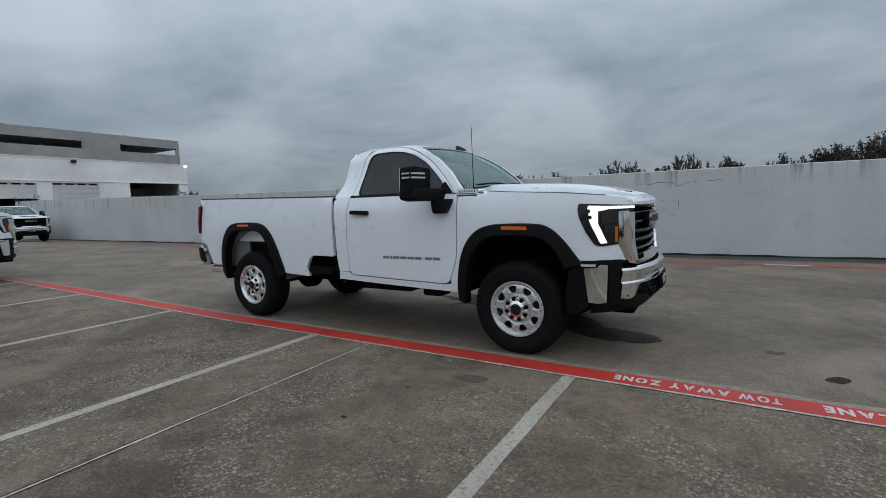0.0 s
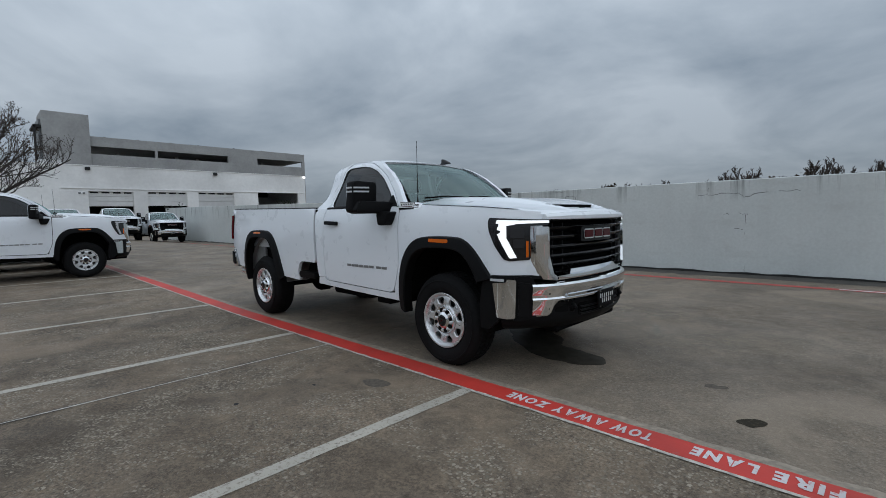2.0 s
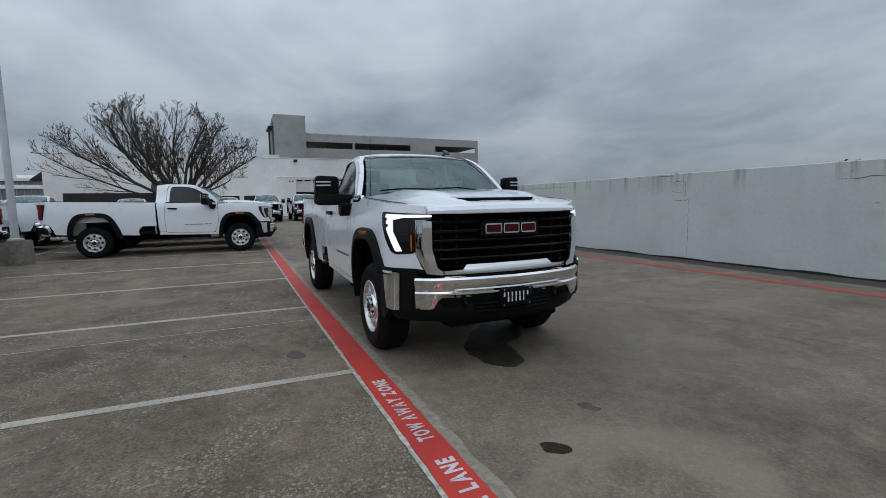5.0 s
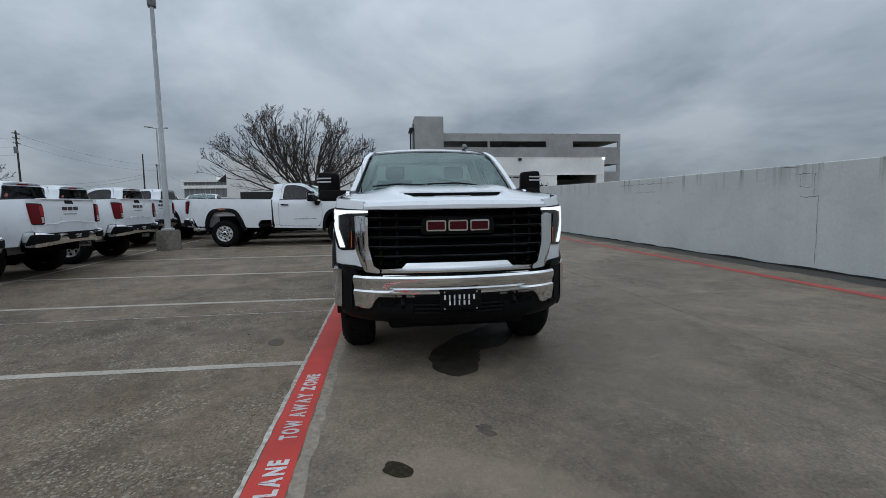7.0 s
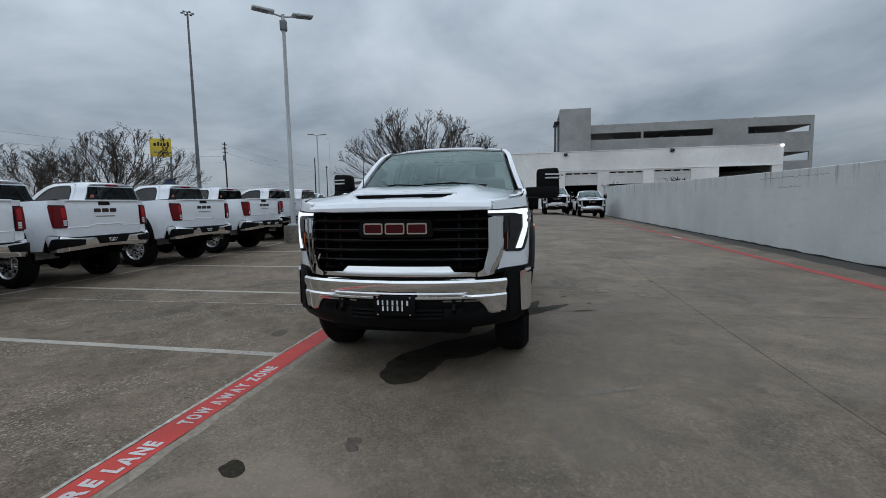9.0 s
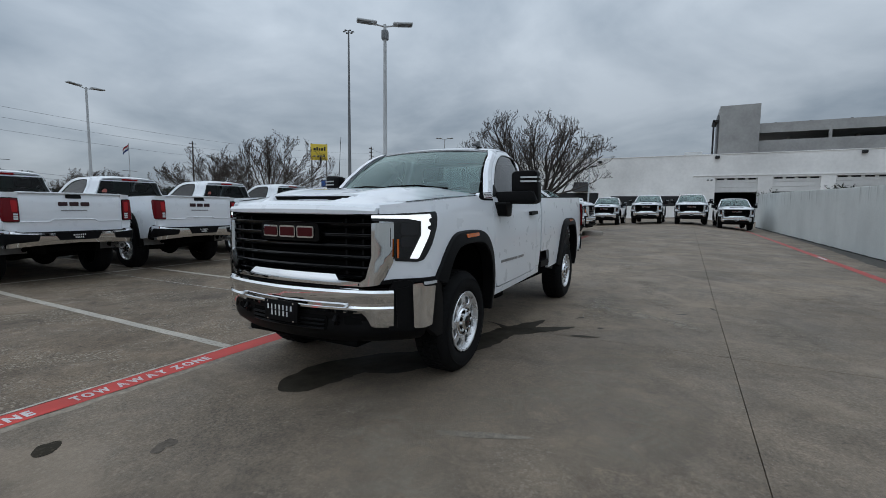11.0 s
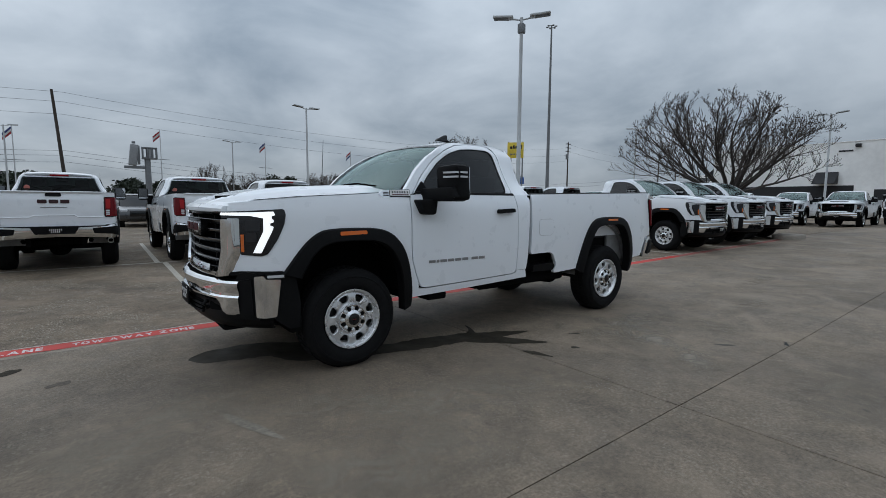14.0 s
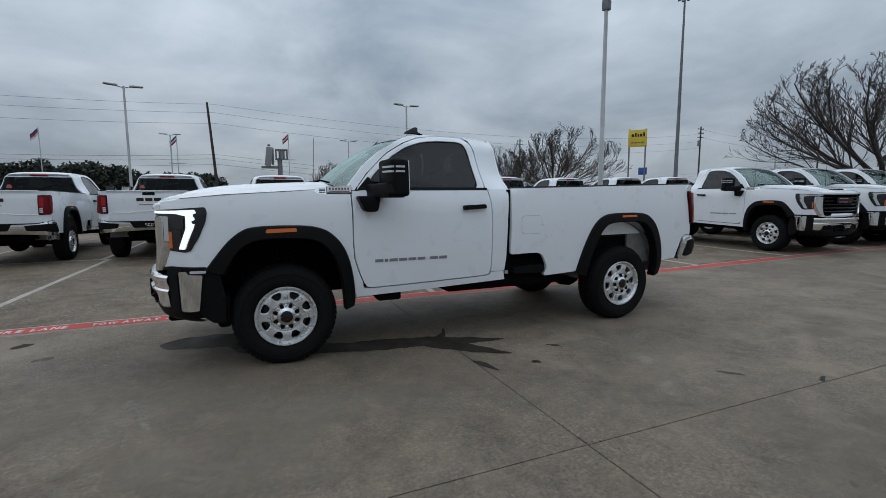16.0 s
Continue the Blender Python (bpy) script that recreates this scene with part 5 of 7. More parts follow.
def skin(outline, to, ds, dz, depth, bm=None, off=0.0):
    """A panel: an outline in (s, z) cut into a grid, laid on the surface to(), with its edges turned in by depth."""
    b = bmesh.new()
    b.faces.new([b.verts.new((p[0], p[1], 0)) for p in outline])
    s0, s1 = min(p[0] for p in outline), max(p[0] for p in outline)
    z0, z1 = min(p[1] for p in outline), max(p[1] for p in outline)
    for axis, a, c, d in (((1, 0, 0), s0, s1, ds), ((0, 1, 0), z0, z1, dz)):
        n = int((c - a) / d)
        for i in range(1, n + 1):
            v = a + (c - a) * i / (n + 1)
            bmesh.ops.bisect_plane(b, geom=b.verts[:] + b.edges[:] + b.faces[:], plane_co=Vector(axis) * v, plane_no=Vector(axis))
    b.normal_update()
    edge = [e for e in b.edges if e.is_boundary]
    keep = set(b.verts)
    bmesh.ops.extrude_edge_only(b, edges=edge)
    for v in b.verts:
        v.co = to(v.co.x, v.co.y, off if v in keep else off - depth)
    return join_bm(bm, b) if bm is not None else b


def ribbon(a, c, to, n, prof, bm=None, closed=False):
    """A strip between two lines of (s, z), with a cross section prof of (share across, how proud)."""
    b = bmesh.new()
    a, c = resample(a, n), resample(c, n)
    rows = [[b.verts.new(to(p[0] + (q[0] - p[0]) * u, p[1] + (q[1] - p[1]) * u, o)) for u, o in prof] for p, q in zip(a, c)]
    pairs = list(zip(rows, rows[1:])) + ([(rows[-1], rows[0])] if closed else [])
    for r0, r1 in pairs:
        for k in range(len(prof) - 1):
            b.faces.new((r0[k], r0[k + 1], r1[k + 1], r1[k]))
    if not closed and len(prof) > 2 and math.dist(a[0], a[-1]) > 1e-4:
        b.faces.new(rows[0]); b.faces.new(rows[-1][::-1])
    return join_bm(bm, b) if bm is not None else b


def mirrored(bm):
    """The same part on the truck's other side."""
    b = bm.copy()
    for v in b.verts:
        v.co.y = -v.co.y
    bmesh.ops.reverse_faces(b, faces=b.faces)
    return b


def pair(name, bm, mat, parent, label="", angle=35):
    part(name, mirrored(bm), mat, parent, label, angle=angle)
    return part(name, bm, mat, parent, label, angle=angle)


def grid_surface(us, vs, f, thick=0.0, down=(0, 0, -1)):
    b = bmesh.new()
    rows = [[b.verts.new(f(u, v)) for v in vs] for u in us]
    for r0, r1 in zip(rows, rows[1:]):
        for k in range(len(vs) - 1):
            b.faces.new((r0[k], r0[k + 1], r1[k + 1], r1[k]))
    if thick:
        edge = [e for e in b.edges if e.is_boundary]
        made = bmesh.ops.extrude_edge_only(b, edges=edge)
        for v in made["geom"]:
            if isinstance(v, bmesh.types.BMVert):
                v.co += Vector(down) * thick
    return b


def revolve(profile, seg, bm=None, y0=0.0):
    """A round body about the y axis from (r, y) pairs."""
    b = bm if bm is not None else bmesh.new()
    rings = []
    for r, y in profile:
        rings.append([b.verts.new((r * math.cos(k * 2 * math.pi / seg), y + y0, r * math.sin(k * 2 * math.pi / seg))) for k in range(seg)])
    for r0, r1 in zip(rings, rings[1:]):
        for k in range(seg):
            b.faces.new((r0[k], r0[(k + 1) % seg], r1[(k + 1) % seg], r1[k]))
    return b


def wheel_meshes():
    """Tyre, rim with eight windows, hub cap, lugs and centre; the outer face looks to +y, the hub's face at y = 0."""
    R = 0.418
    tyre = revolve([(0.235, -0.02), (0.262, 0.012), (0.30, 0.026), (0.345, 0.028), (0.380, 0.016), (0.400, -0.004), (R - 0.006, -0.022), (R, -0.045), (R, -0.20), (R - 0.006, -0.224), (0.395, -0.245), (0.345, -0.262), (0.27, -0.255), (0.235, -0.23)], 64)
    # tread blocks at both shoulders and over the crown
    for k in range(56):
        a0 = k * 2 * math.pi / 56
        for y0, y1, sh in ((-0.040, -0.092, 0.0), (-0.100, -0.148, 0.5), (-0.156, -0.208, 0.0)):
            vs = []
            for rr in (R - 0.004, R + 0.007):
                for y in (y0, y1):
                    for da in (0.012, 0.092):
                        a = a0 + da + sh * 0.05
                        vs.append(tyre.verts.new((rr * math.cos(a), y, rr * math.sin(a))))
            tyre.faces.new((vs[4], vs[5], vs[7], vs[6]))
            for i, j in ((0, 1), (1, 3), (3, 2), (2, 0)):
                tyre.faces.new((vs[i], vs[j], vs[j + 4], vs[i + 4]))
    # sidewall ring
    revolve([(0.352, 0.0285), (0.356, 0.032), (0.362, 0.030), (0.364, 0.024)], 64, bm=tyre)
    rim = revolve([(0.234, -0.20), (0.225, -0.10), (0.228, -0.01), (0.246, 0.008), (0.252, 0.016), (0.248, 0.021), (0.236, 0.019), (0.224, 0.004), (0.219, -0.012)], 64)
    n, m = 8, 24

    def face_y(r):
        return float(np.interp(r, [0.09, 0.115, 0.135, 0.165, 0.195, 0.219], [-0.012, -0.018, -0.006, 0.000, -0.004, -0.012]))
    for k in range(n):
        mid = (k + 0.5) * 2 * math.pi / n
        half = math.pi / n
        rows = []
        for i in range(m):
            a = i * 2 * math.pi / m
            u, v = math.cos(a), math.sin(a)
            # the sector's edge in (angle, radius), the window's edge, and a lip that turns in
            q = max(abs(u), abs(v))
            edge = (mid + half * u / q, 0.1695 + 0.0495 * v / q)
            q4 = (abs(u) ** 3.2 + abs(v) ** 3.2) ** (1 / 3.2)
            win = (mid + half * 0.50 * u / q4 * (1 + 0.20 * v / q4), 0.1760 + 0.0300 * v / q4)
            ring = []
            for t in (0.0, 0.45, 0.85, 1.0):
                an, r = edge[0] + (win[0] - edge[0]) * t, edge[1] + (win[1] - edge[1]) * t
                y = face_y(r) - (0.006 if t == 1.0 else 0)
                ring.append(rim.verts.new((r * math.cos(an), y, r * math.sin(an))))
            an, r = win
            ring.append(rim.verts.new((r * math.cos(an), -0.03, r * math.sin(an))))
            rows.append(ring)
        for i in range(m):
            r0, r1 = rows[i], rows[(i + 1) % m]
            for j in range(4):
                rim.faces.new((r0[j], r1[j], r1[j + 1], r0[j + 1]))
    bmesh.ops.remove_doubles(rim, verts=rim.verts, dist=0.0012)
    cap = revolve([(0.128, -0.020), (0.124, 0.004), (0.116, 0.015), (0.104, 0.012), (0.080, 0.016), (0.062, 0.030), (0.050, 0.034), (0.048, 0.026), (0.0005, 0.026)], 48)
    lugs = []
    for k in range(8):
        lug = bmesh.new()
        a = k * math.pi / 4
        c = Vector((0.0905 * math.cos(a), 0, 0.0905 * math.sin(a)))
        prev = None
        for r, y in ((0.0135, 0.012), (0.0135, 0.024), (0.009, 0.029), (0.0005, 0.030)):
            cur = [lug.verts.new(c + Vector((r * math.cos(j * math.pi / 3), y, r * math.sin(j * math.pi / 3)))) for j in range(6)]
            if prev:
                for j in range(6):
                    lug.faces.new((prev[j], prev[(j + 1) % 6], cur[(j + 1) % 6], cur[j]))
            prev = cur
        lugs.append(("lug_nut", lug, "wheel_silver", "", ""))
    for k in range(8):
        a = k * math.pi / 4 + math.pi / 8
        c = Vector((0.090 * math.cos(a), 0, 0.090 * math.sin(a)))
        ca, sa = math.cos(a), math.sin(a)
        ring = [cap.verts.new(c + Vector((0.022 * math.cos(j * math.pi / 6) * ca - 0.0165 * math.sin(j * math.pi / 6) * sa, 0.0205, 0.022 * math.cos(j * math.pi / 6) * sa + 0.0165 * math.sin(j * math.pi / 6) * ca))) for j in range(12)]
        cap.faces.new(ring).material_index = 1
    centre = revolve([(0.048, 0.026), (0.046, 0.036), (0.036, 0.039), (0.0005, 0.040)], 28)
    mark = rbox((-0.016, 0.039, -0.004), (0.016, 0.0420, 0.004), 0.0015)
    drum = revolve([(0.0005, -0.075), (0.185, -0.075), (0.19, -0.085), (0.19, -0.12), (0.0005, -0.12)], 32)
    barrel = revolve([(0.225, -0.21), (0.215, -0.12), (0.0005, -0.13)], 32)
    return (("tyre", tyre, "rubber", "", "black rubber tyre"), ("rim", rim, "wheel_silver", "", "silver steel rim with eight windows"), ("barrel", barrel, "under_black", "", ""), ("brake_disc", drum, "disc_dark", "", ""),
            ("hub_cap", cap, "chrome", "", "chromed hub cap"), *lugs, ("centre_cap", centre, "gloss_black", "", "black centre cap"), ("centre_mark", mark, "emblem_red", "", ""))


FLARE_F = [(0.585, 0.845), (0.50, 0.96), (0.405, 1.075), (0.30, 1.155), (0.20, 1.175), (-0.03, 1.178), (-0.24, 1.168), (-0.37, 1.12), (-0.47, 1.02), (-0.535, 0.88), (-0.57, 0.70), (-0.585, 0.52), (-0.575, 0.455)]
FLARE_FI = [(0.445, 0.80), (0.41, 0.875), (0.34, 0.985), (0.26, 1.045), (0.15, 1.068), (-0.02, 1.070), (-0.19, 1.062), (-0.30, 1.02), (-0.385, 0.93), (-0.44, 0.80), (-0.468, 0.66), (-0.48, 0.54), (-0.49, 0.425)]
FLARE_R = [(-2.965, 0.585), (-3.01, 0.74), (-3.09, 0.93), (-3.18, 1.085), (-3.28, 1.175), (-3.40, 1.212), (-3.66, 1.218), (-3.88, 1.212), (-3.99, 1.175), (-4.09, 1.08), (-4.165, 0.92), (-4.20, 0.74), (-4.205, 0.60), (-4.18, 0.50)]
FLARE_RI = [(-3.09, 0.53), (-3.13, 0.70), (-3.20, 0.88), (-3.275, 1.01), (-3.35, 1.085), (-3.45, 1.11), (-3.66, 1.115), (-3.83, 1.11), (-3.92, 1.075), (-3.995, 0.99), (-4.06, 0.86), (-4.09, 0.72), (-4.10, 0.60), (-4.09, 0.47)]


def mid_line(a, b, t):
    n = 24
    return [tuple(p[k] + (q[k] - p[k]) * t for k in (0, 1)) for p, q in zip(resample(chaikin(a, 1), n), resample(chaikin(b, 1), n))]


def ease_cab(truck):
    """Draws the upper cab in, sets its back upright, and rounds the plan of the cab's and the bed's rear corners."""
    for ob in truck.children_recursive:
        if ob.type != "MESH" or ob.name.startswith(("mirror", "wheel", "tyre", "roof_antenna")):
            continue
        for v in ob.data.vertices:
            x, y, z = v.co
            if -2.3 < x < -0.45 and z > 1.44:
                up = smoothstep(1.46, 1.80, z)
                lean = 0.28 * max(0, z - 1.48) + 0.25 * max(0, z - 1.88)
                behind = 1 - smoothstep(0.0, 0.26, x + 2.150 - lean)
                corner = (1 - smoothstep(0.0, 0.36, x + 2.150 - lean)) * smoothstep(0.78, 1.0, abs(y) / greenhouse(0, z).y) * smoothstep(1.44, 1.62, z)
                narrow = 0.024 * up + 0.030 * up * smoothstep(-1.0, -1.9, x) + 0.11 * corner
                v.co = (x - 0.72 * lean * behind, y * (1 - narrow), z + 0.018 * up - 0.035 * behind * behind * smoothstep(1.86, 1.99, z))
            elif x < -4.4:
                v.co.y = y * (1 - 0.034 * smoothstep(-4.42, -4.88, x))


def build_truck(lit, label, group=""):
    truck = thing("pickup_truck", label, "pickup truck", group)
    W = "paint_white"
    sy, sx = BODY.of_y, BODY.of_x
    nose = sy(0.735)

    # front fender, round to the nose
    arch = mid_line(FLARE_F, FLARE_FI, 0.45)
    top = [(-0.560, 1.492), (-0.42, 1.482), (-0.25, 1.462), (-0.05, 1.446), (0.35, 1.424), (0.62, 1.402), (sx(0.80), 1.382), (sx(0.90), 1.368), (sy(0.74), 1.352), (nose, 1.34)]
    out = [(-0.655, 0.610), (-0.585, 0.56)] + [p for p in reversed(arch) if p[1] > 0.545 and p[0] > -0.575] + [(sx(0.66), 0.842), (sx(0.86), 0.838), (nose, 0.832)] + list(reversed(top)) + [(-0.567, 1.25), (-0.568, 1.0), (-0.577, 0.865), (-0.613, 0.745), (-0.650, 0.655)]
    pair("front_fender", skin(out, flank, 0.07, 0.07, 0.025), W, truck)
    # black wheel arch mouldings with amber markers
    prof = [(0.0, -0.012), (0.02, 0.014), (0.10, 0.026), (0.60, 0.040), (0.92, 0.044), (1.0, 0.034), (1.0, -0.06)]
    pair("wheel_arch_moulding", ribbon(chaikin(FLARE_F, 2), chaikin(FLARE_FI, 2), flank, 60, prof), "plastic_black", truck, "textured black wheel arch moulding")
    pair("wheel_arch_moulding", ribbon(chaikin(FLARE_R, 2), chaikin(FLARE_RI, 2), bedside, 60, prof), "plastic_black", truck, "textured black wheel arch moulding")
    pair("side_marker", skin(rounded([(0.135, 1.118), (0.13, 1.150), (-0.10, 1.154), (-0.105, 1.124)], 0.012), flank, 0.06, 0.06, 0.03, off=0.043), "lens_amber", truck, "amber side marker")
    pair("side_marker", skin(rounded([(-3.55, 1.166), (-3.56, 1.190), (-3.76, 1.190), (-3.77, 1.166)], 0.010), bedside, 0.06, 0.06, 0.03, off=0.040), "lens_amber", truck, "amber side marker")

    # doors: lower panel, window frame, glass, trim
    dlow = [(-0.572, 1.452), (-0.578, 1.25), (-0.578, 1.0), (-0.588, 0.86), (-0.625, 0.74), (-0.665, 0.645), (-0.69, 0.612), (-0.74, 0.602), (-1.30, 0.616), (-1.86, 0.634), (-1.905, 0.645), (-1.922, 0.68), (-1.935, 0.9), (-1.938, 1.15), (-1.925, 1.35), (-1.90, 1.462)]
    door = skin(dlow, flank, 0.10, 0.07, 0.03)
    wf = rounded([(-0.605, 1.452), (-0.73, 1.60), (-0.93, 1.775), (-1.10, 1.878), (-1.26, 1.937), (-1.45, 1.962), (-1.70, 1.962), (-1.80, 1.93), (-1.845, 1.82), (-1.885, 1.462)], 0.05)
    wi = rounded([(-0.70, 1.478), (-0.79, 1.595), (-0.98, 1.755), (-1.13, 1.845), (-1.28, 1.895), (-1.45, 1.915), (-1.675, 1.915), (-1.74, 1.895), (-1.775, 1.80), (-1.812, 1.478)], 0.05)
    dframe = ribbon(wf + wf[:1], wi + wi[:1], greenhouse, 96, [(0.0, -0.03), (0.0, 0.0), (0.35, 0.004), (0.9, 0.002), (1.0, -0.004), (1.0, -0.03)])
    for side, fix in ((1, lambda b: b), (-1, mirrored)):
        d = part("door", fix(door.copy()), W, truck, "closed white front door")
        part("window_frame", fix(dframe.copy()), W, d)
        wo = [(p[0], p[1]) for p in wi]
        cx, cz = sum(p[0] for p in wo) / len(wo), sum(p[1] for p in wo) / len(wo)
        wn = [(cx + (p[0] - cx) * 0.972, cz + (p[1] - cz) * 0.955) for p in wo]
        part("window_seal", fix(ribbon(wo + wo[:1], wn + wn[:1], greenhouse, 96, [(0, -0.004), (0.5, 0.004), (1.0, -0.006)])), "plastic_black", d, "black window seal")
        g = part("window_glass", fix(skin(wn, greenhouse, 0.25, 0.12, 0.004, off=-0.008)), "glass_tint", d, "dark tinted glass")
        part("belt_moulding", fix(ribbon([(-0.66, 1.487), (-1.90, 1.487)], [(-0.62, 1.460), (-1.90, 1.462)], greenhouse, 30, [(0, 0.0), (0.2, 0.014), (0.8, 0.016), (1.0, 0.0)])), "plastic_black", d, "black belt moulding")
        h = skin(rounded([(-1.62, 1.275), (-1.62, 1.318), (-1.855, 1.328), (-1.86, 1.288)], 0.018), flank, 0.05, 0.02, 0.035, off=0.040)
        part("door_handle", fix(h), "plastic_black", d, "black pull handle")
        part("handle_cup", fix(skin(rounded([(-1.66, 1.262), (-1.66, 1.342), (-1.80, 1.346), (-1.80, 1.268)], 0.03), flank, 0.05, 0.03, 0.004, off=0.003)), W, d)
        # lettering on the door as plain bars
        x = -0.76
        for wdt in (0.075, 0.03, 0.075, 0.075, 0.075, 0.075, 0.0, 0.08, 0.08)[::side]:
            if wdt:
                part("door_badge", fix(skin([(x, 0.826), (x, 0.852), (x - wdt, 0.852), (x - wdt, 0.826)], flank, 0.2, 0.1, 0.003, off=0.0045)), "badge_grey", d, "grey badge bar")
            x -= wdt + 0.014 if wdt else 0.03
        # two-part towing mirror
        mh = rounded([(0.0, 0.0), (0.0, 0.30), (0.235, 0.315), (0.25, 0.0)], 0.04)
        head = prism(mh, (-0.80, -0.925), lambda a, b, x: (x - 0.065 * (a / 0.25) + (0.02 if b > 0.2 else 0), side * (1.055 + a), 1.405 + b), 0.018)
        mr = part("mirror", head, "plastic_black", d, "large black towing mirror")
        low = prism(rounded([(0.0, 0.0), (0.0, 0.115), (0.36, 0.125), (0.40, 0.03), (0.36, 0.0)], 0.02), (-0.70, -0.86), lambda a, b, x: (x - 0.08 * (a / 0.3), side * (0.93 + a * 0.93), 1.395 + b), 0.012)
        part("mirror_arm", low, "plastic_black", mr)
        foot = prism(rounded([(-0.60, 1.41), (-0.66, 1.275), (-0.78, 1.275), (-0.80, 1.41)], 0.03), (0.94, 1.075), lambda a, b, y: (a, side * y, b), 0.012)
        part("mirror_foot", foot, "plastic_black", mr)
        sail = skin(rounded([(-0.63, 1.47), (-0.735, 1.585), (-0.80, 1.47)], 0.02), greenhouse, 0.1, 0.1, 0.01, off=0.006)
        part("mirror_sail", fix(sail), "plastic_black", mr)
        for zz in (1.602, 1.640):
            bar = prism([(0.09, zz - 1.405), (0.09, zz - 1.389), (0.235, zz - 1.389), (0.235, zz - 1.405)], (-0.772, -0.81), lambda a, b, x: (x - 0.065 * (a / 0.25), side * (1.055 + a), 1.405 + b))
            part("mirror_marker", bar, "lens_clear", mr, "clear marker strip", smooth=False)
            bar2 = prism([(-0.81, zz), (-0.81, zz + 0.016), (-0.885, zz + 0.016), (-0.885, zz)], (1.300, 1.3115), lambda a, b, y: (a - 0.055, side * y, b))
            part("mirror_marker", bar2, "lens_clear", mr, "clear marker strip", smooth=False)
        part("mirror_glass", prism([(0.025, 0.03), (0.025, 0.29), (0.225, 0.295), (0.235, 0.03)], (-0.922, -0.928), lambda a, b, x: (x - 0.065 * (a / 0.25), side * (1.055 + a), 1.405 + b)), "chrome", mr, "mirror glass", smooth=False)
    door.free(); dframe.free()

    # sill, cab corner, pillars, roof, back of the cab
    pair("sill", skin([(-0.590, 0.525), (-0.590, 0.60), (-0.63, 0.628), (-0.66, 0.60), (-0.74, 0.592), (-1.30, 0.606), (-1.88, 0.625), (-1.93, 0.64), (-1.935, 0.66), (-2.07, 0.66), (-2.09, 0.575), (-1.3, 0.545)], flank, 0.1, 0.05, 0.10), W, truck)
    pair("cab_corner", skin([(-1.930, 0.665), (-1.943, 0.9), (-1.946, 1.15), (-1.933, 1.35), (-1.908, 1.470), (-2.135, 1.478), (-2.115, 1.2), (-2.10, 0.8), (-2.08, 0.665)], flank, 0.06, 0.07, 0.05), W, truck)
    # added black filler strips, the shade between cab and bed put into their colour
    pair("cab_gap", rbox((-2.160, 0.905, 0.66), (-2.120, 0.948, 1.468)), "under_black", truck)
    pair("rear_pillar", skin([(-1.892, 1.470), (-1.852, 1.83), (-1.806, 1.938), (-1.72, 1.980), (-1.93, 1.984), (-2.003, 1.945), (-2.045, 1.85), (-2.148, 1.478)], greenhouse, 0.06, 0.06, 0.05), W, truck)
    pair("windscreen_pillar", skin([(-0.572, 1.462), (-0.545, 1.50), (-0.70, 1.665), (-0.87, 1.80), (-1.05, 1.905), (-1.16, 1.953), (-1.27, 1.968), (-1.44, 1.968), (-1.25, 1.942), (-1.095, 1.884), (-0.925, 1.78), (-0.725, 1.605), (-0.60, 1.458)], greenhouse, 0.06, 0.06, 0.05), W, truck)

    def roof(u, v):
        # u from the windscreen to the back, v across
        x = -1.13 - 0.885 * u + 0.05 * (1 - v * v) * (1 - u) * 1.0
        edge = 0.716
        y = edge * v
        z = 1.964 + 0.010 * smoothstep(0.1, 0.4, u) + 0.044 * (1 - abs(v) ** 3) - 0.045 * (1 - smoothstep(0.0, 0.30, u)) - 0.018 * smoothstep(0.88, 1.0, u)
        return Vector((x, y, z))
    part("roof", grid_surface([i / 20 for i in range(21)], [-1 + i / 12 for i in range(25)], roof, 0.03), W, truck)
    if lit:
        fin = prism(rounded([(-1.33, 2.02), (-1.345, 2.045), (-1.44, 2.092), (-1.475, 2.088), (-1.47, 2.045), (-1.53, 2.02)], 0.015), (-0.022, 0.022), lambda a, b, y: (a + 0.12, y + 0.465, b + 0.002), 0.008)
        part("roof_antenna", fin, "gloss_black", truck, "black shark fin antenna")
    part("rod_antenna", tube([(-0.47, -0.80, 1.47), (-0.48, -0.795, 1.55), (-0.50, -0.79, 2.08)], [0.008, 0.004, 0.0022], 6), "under_black", truck, "thin black rod antenna")
    back_x = lambda z: -2.150 + 0.28 * max(0, z - 1.48) + 0.25 * max(0, z - 1.88)
    bx = lambda a, z, o=0.0: Vector((back_x(z) - o, a, z))
    bw = rounded([(-0.868, 1.512), (-0.772, 1.882), (0.772, 1.882), (0.868, 1.512)], 0.03)
    back = skin([(-0.925, 0.66), (-0.932, 1.47), (-0.918, 1.515), (0.918, 1.515), (0.932, 1.47), (0.925, 0.66)], bx, 0.12, 0.08, 0.025)
    join_bm(back, skin([(-0.792, 1.878), (-0.762, 1.910), (-0.700, 1.990), (0.700, 1.990), (0.762, 1.910), (0.792, 1.878)], bx, 0.12, 0.04, 0.025))
    for sgn in (-1, 1):
        join_bm(back, skin([(sgn * 0.785, 1.515), (sgn * 0.910, 1.515), (sgn * 0.792, 1.878), (sgn * 0.715, 1.878)], bx, 0.05, 0.06, 0.025))
    part("cab_back", back, W, truck)
    part("rear_window", skin(bw, bx, 0.12, 0.06, 0.006, off=0.006), "glass_rear", truck, "dark tinted rear window")
    part("brake_light", rbox((back_x(1.93) - 0.030, -0.185, 1.918), (back_x(1.93) + 0.06, 0.185, 1.978), 0.016), "lens_red_bright", truck, "red high brake light")

    def screen(u, v):
        half = 0.825 + (0.675 - 0.825) * u
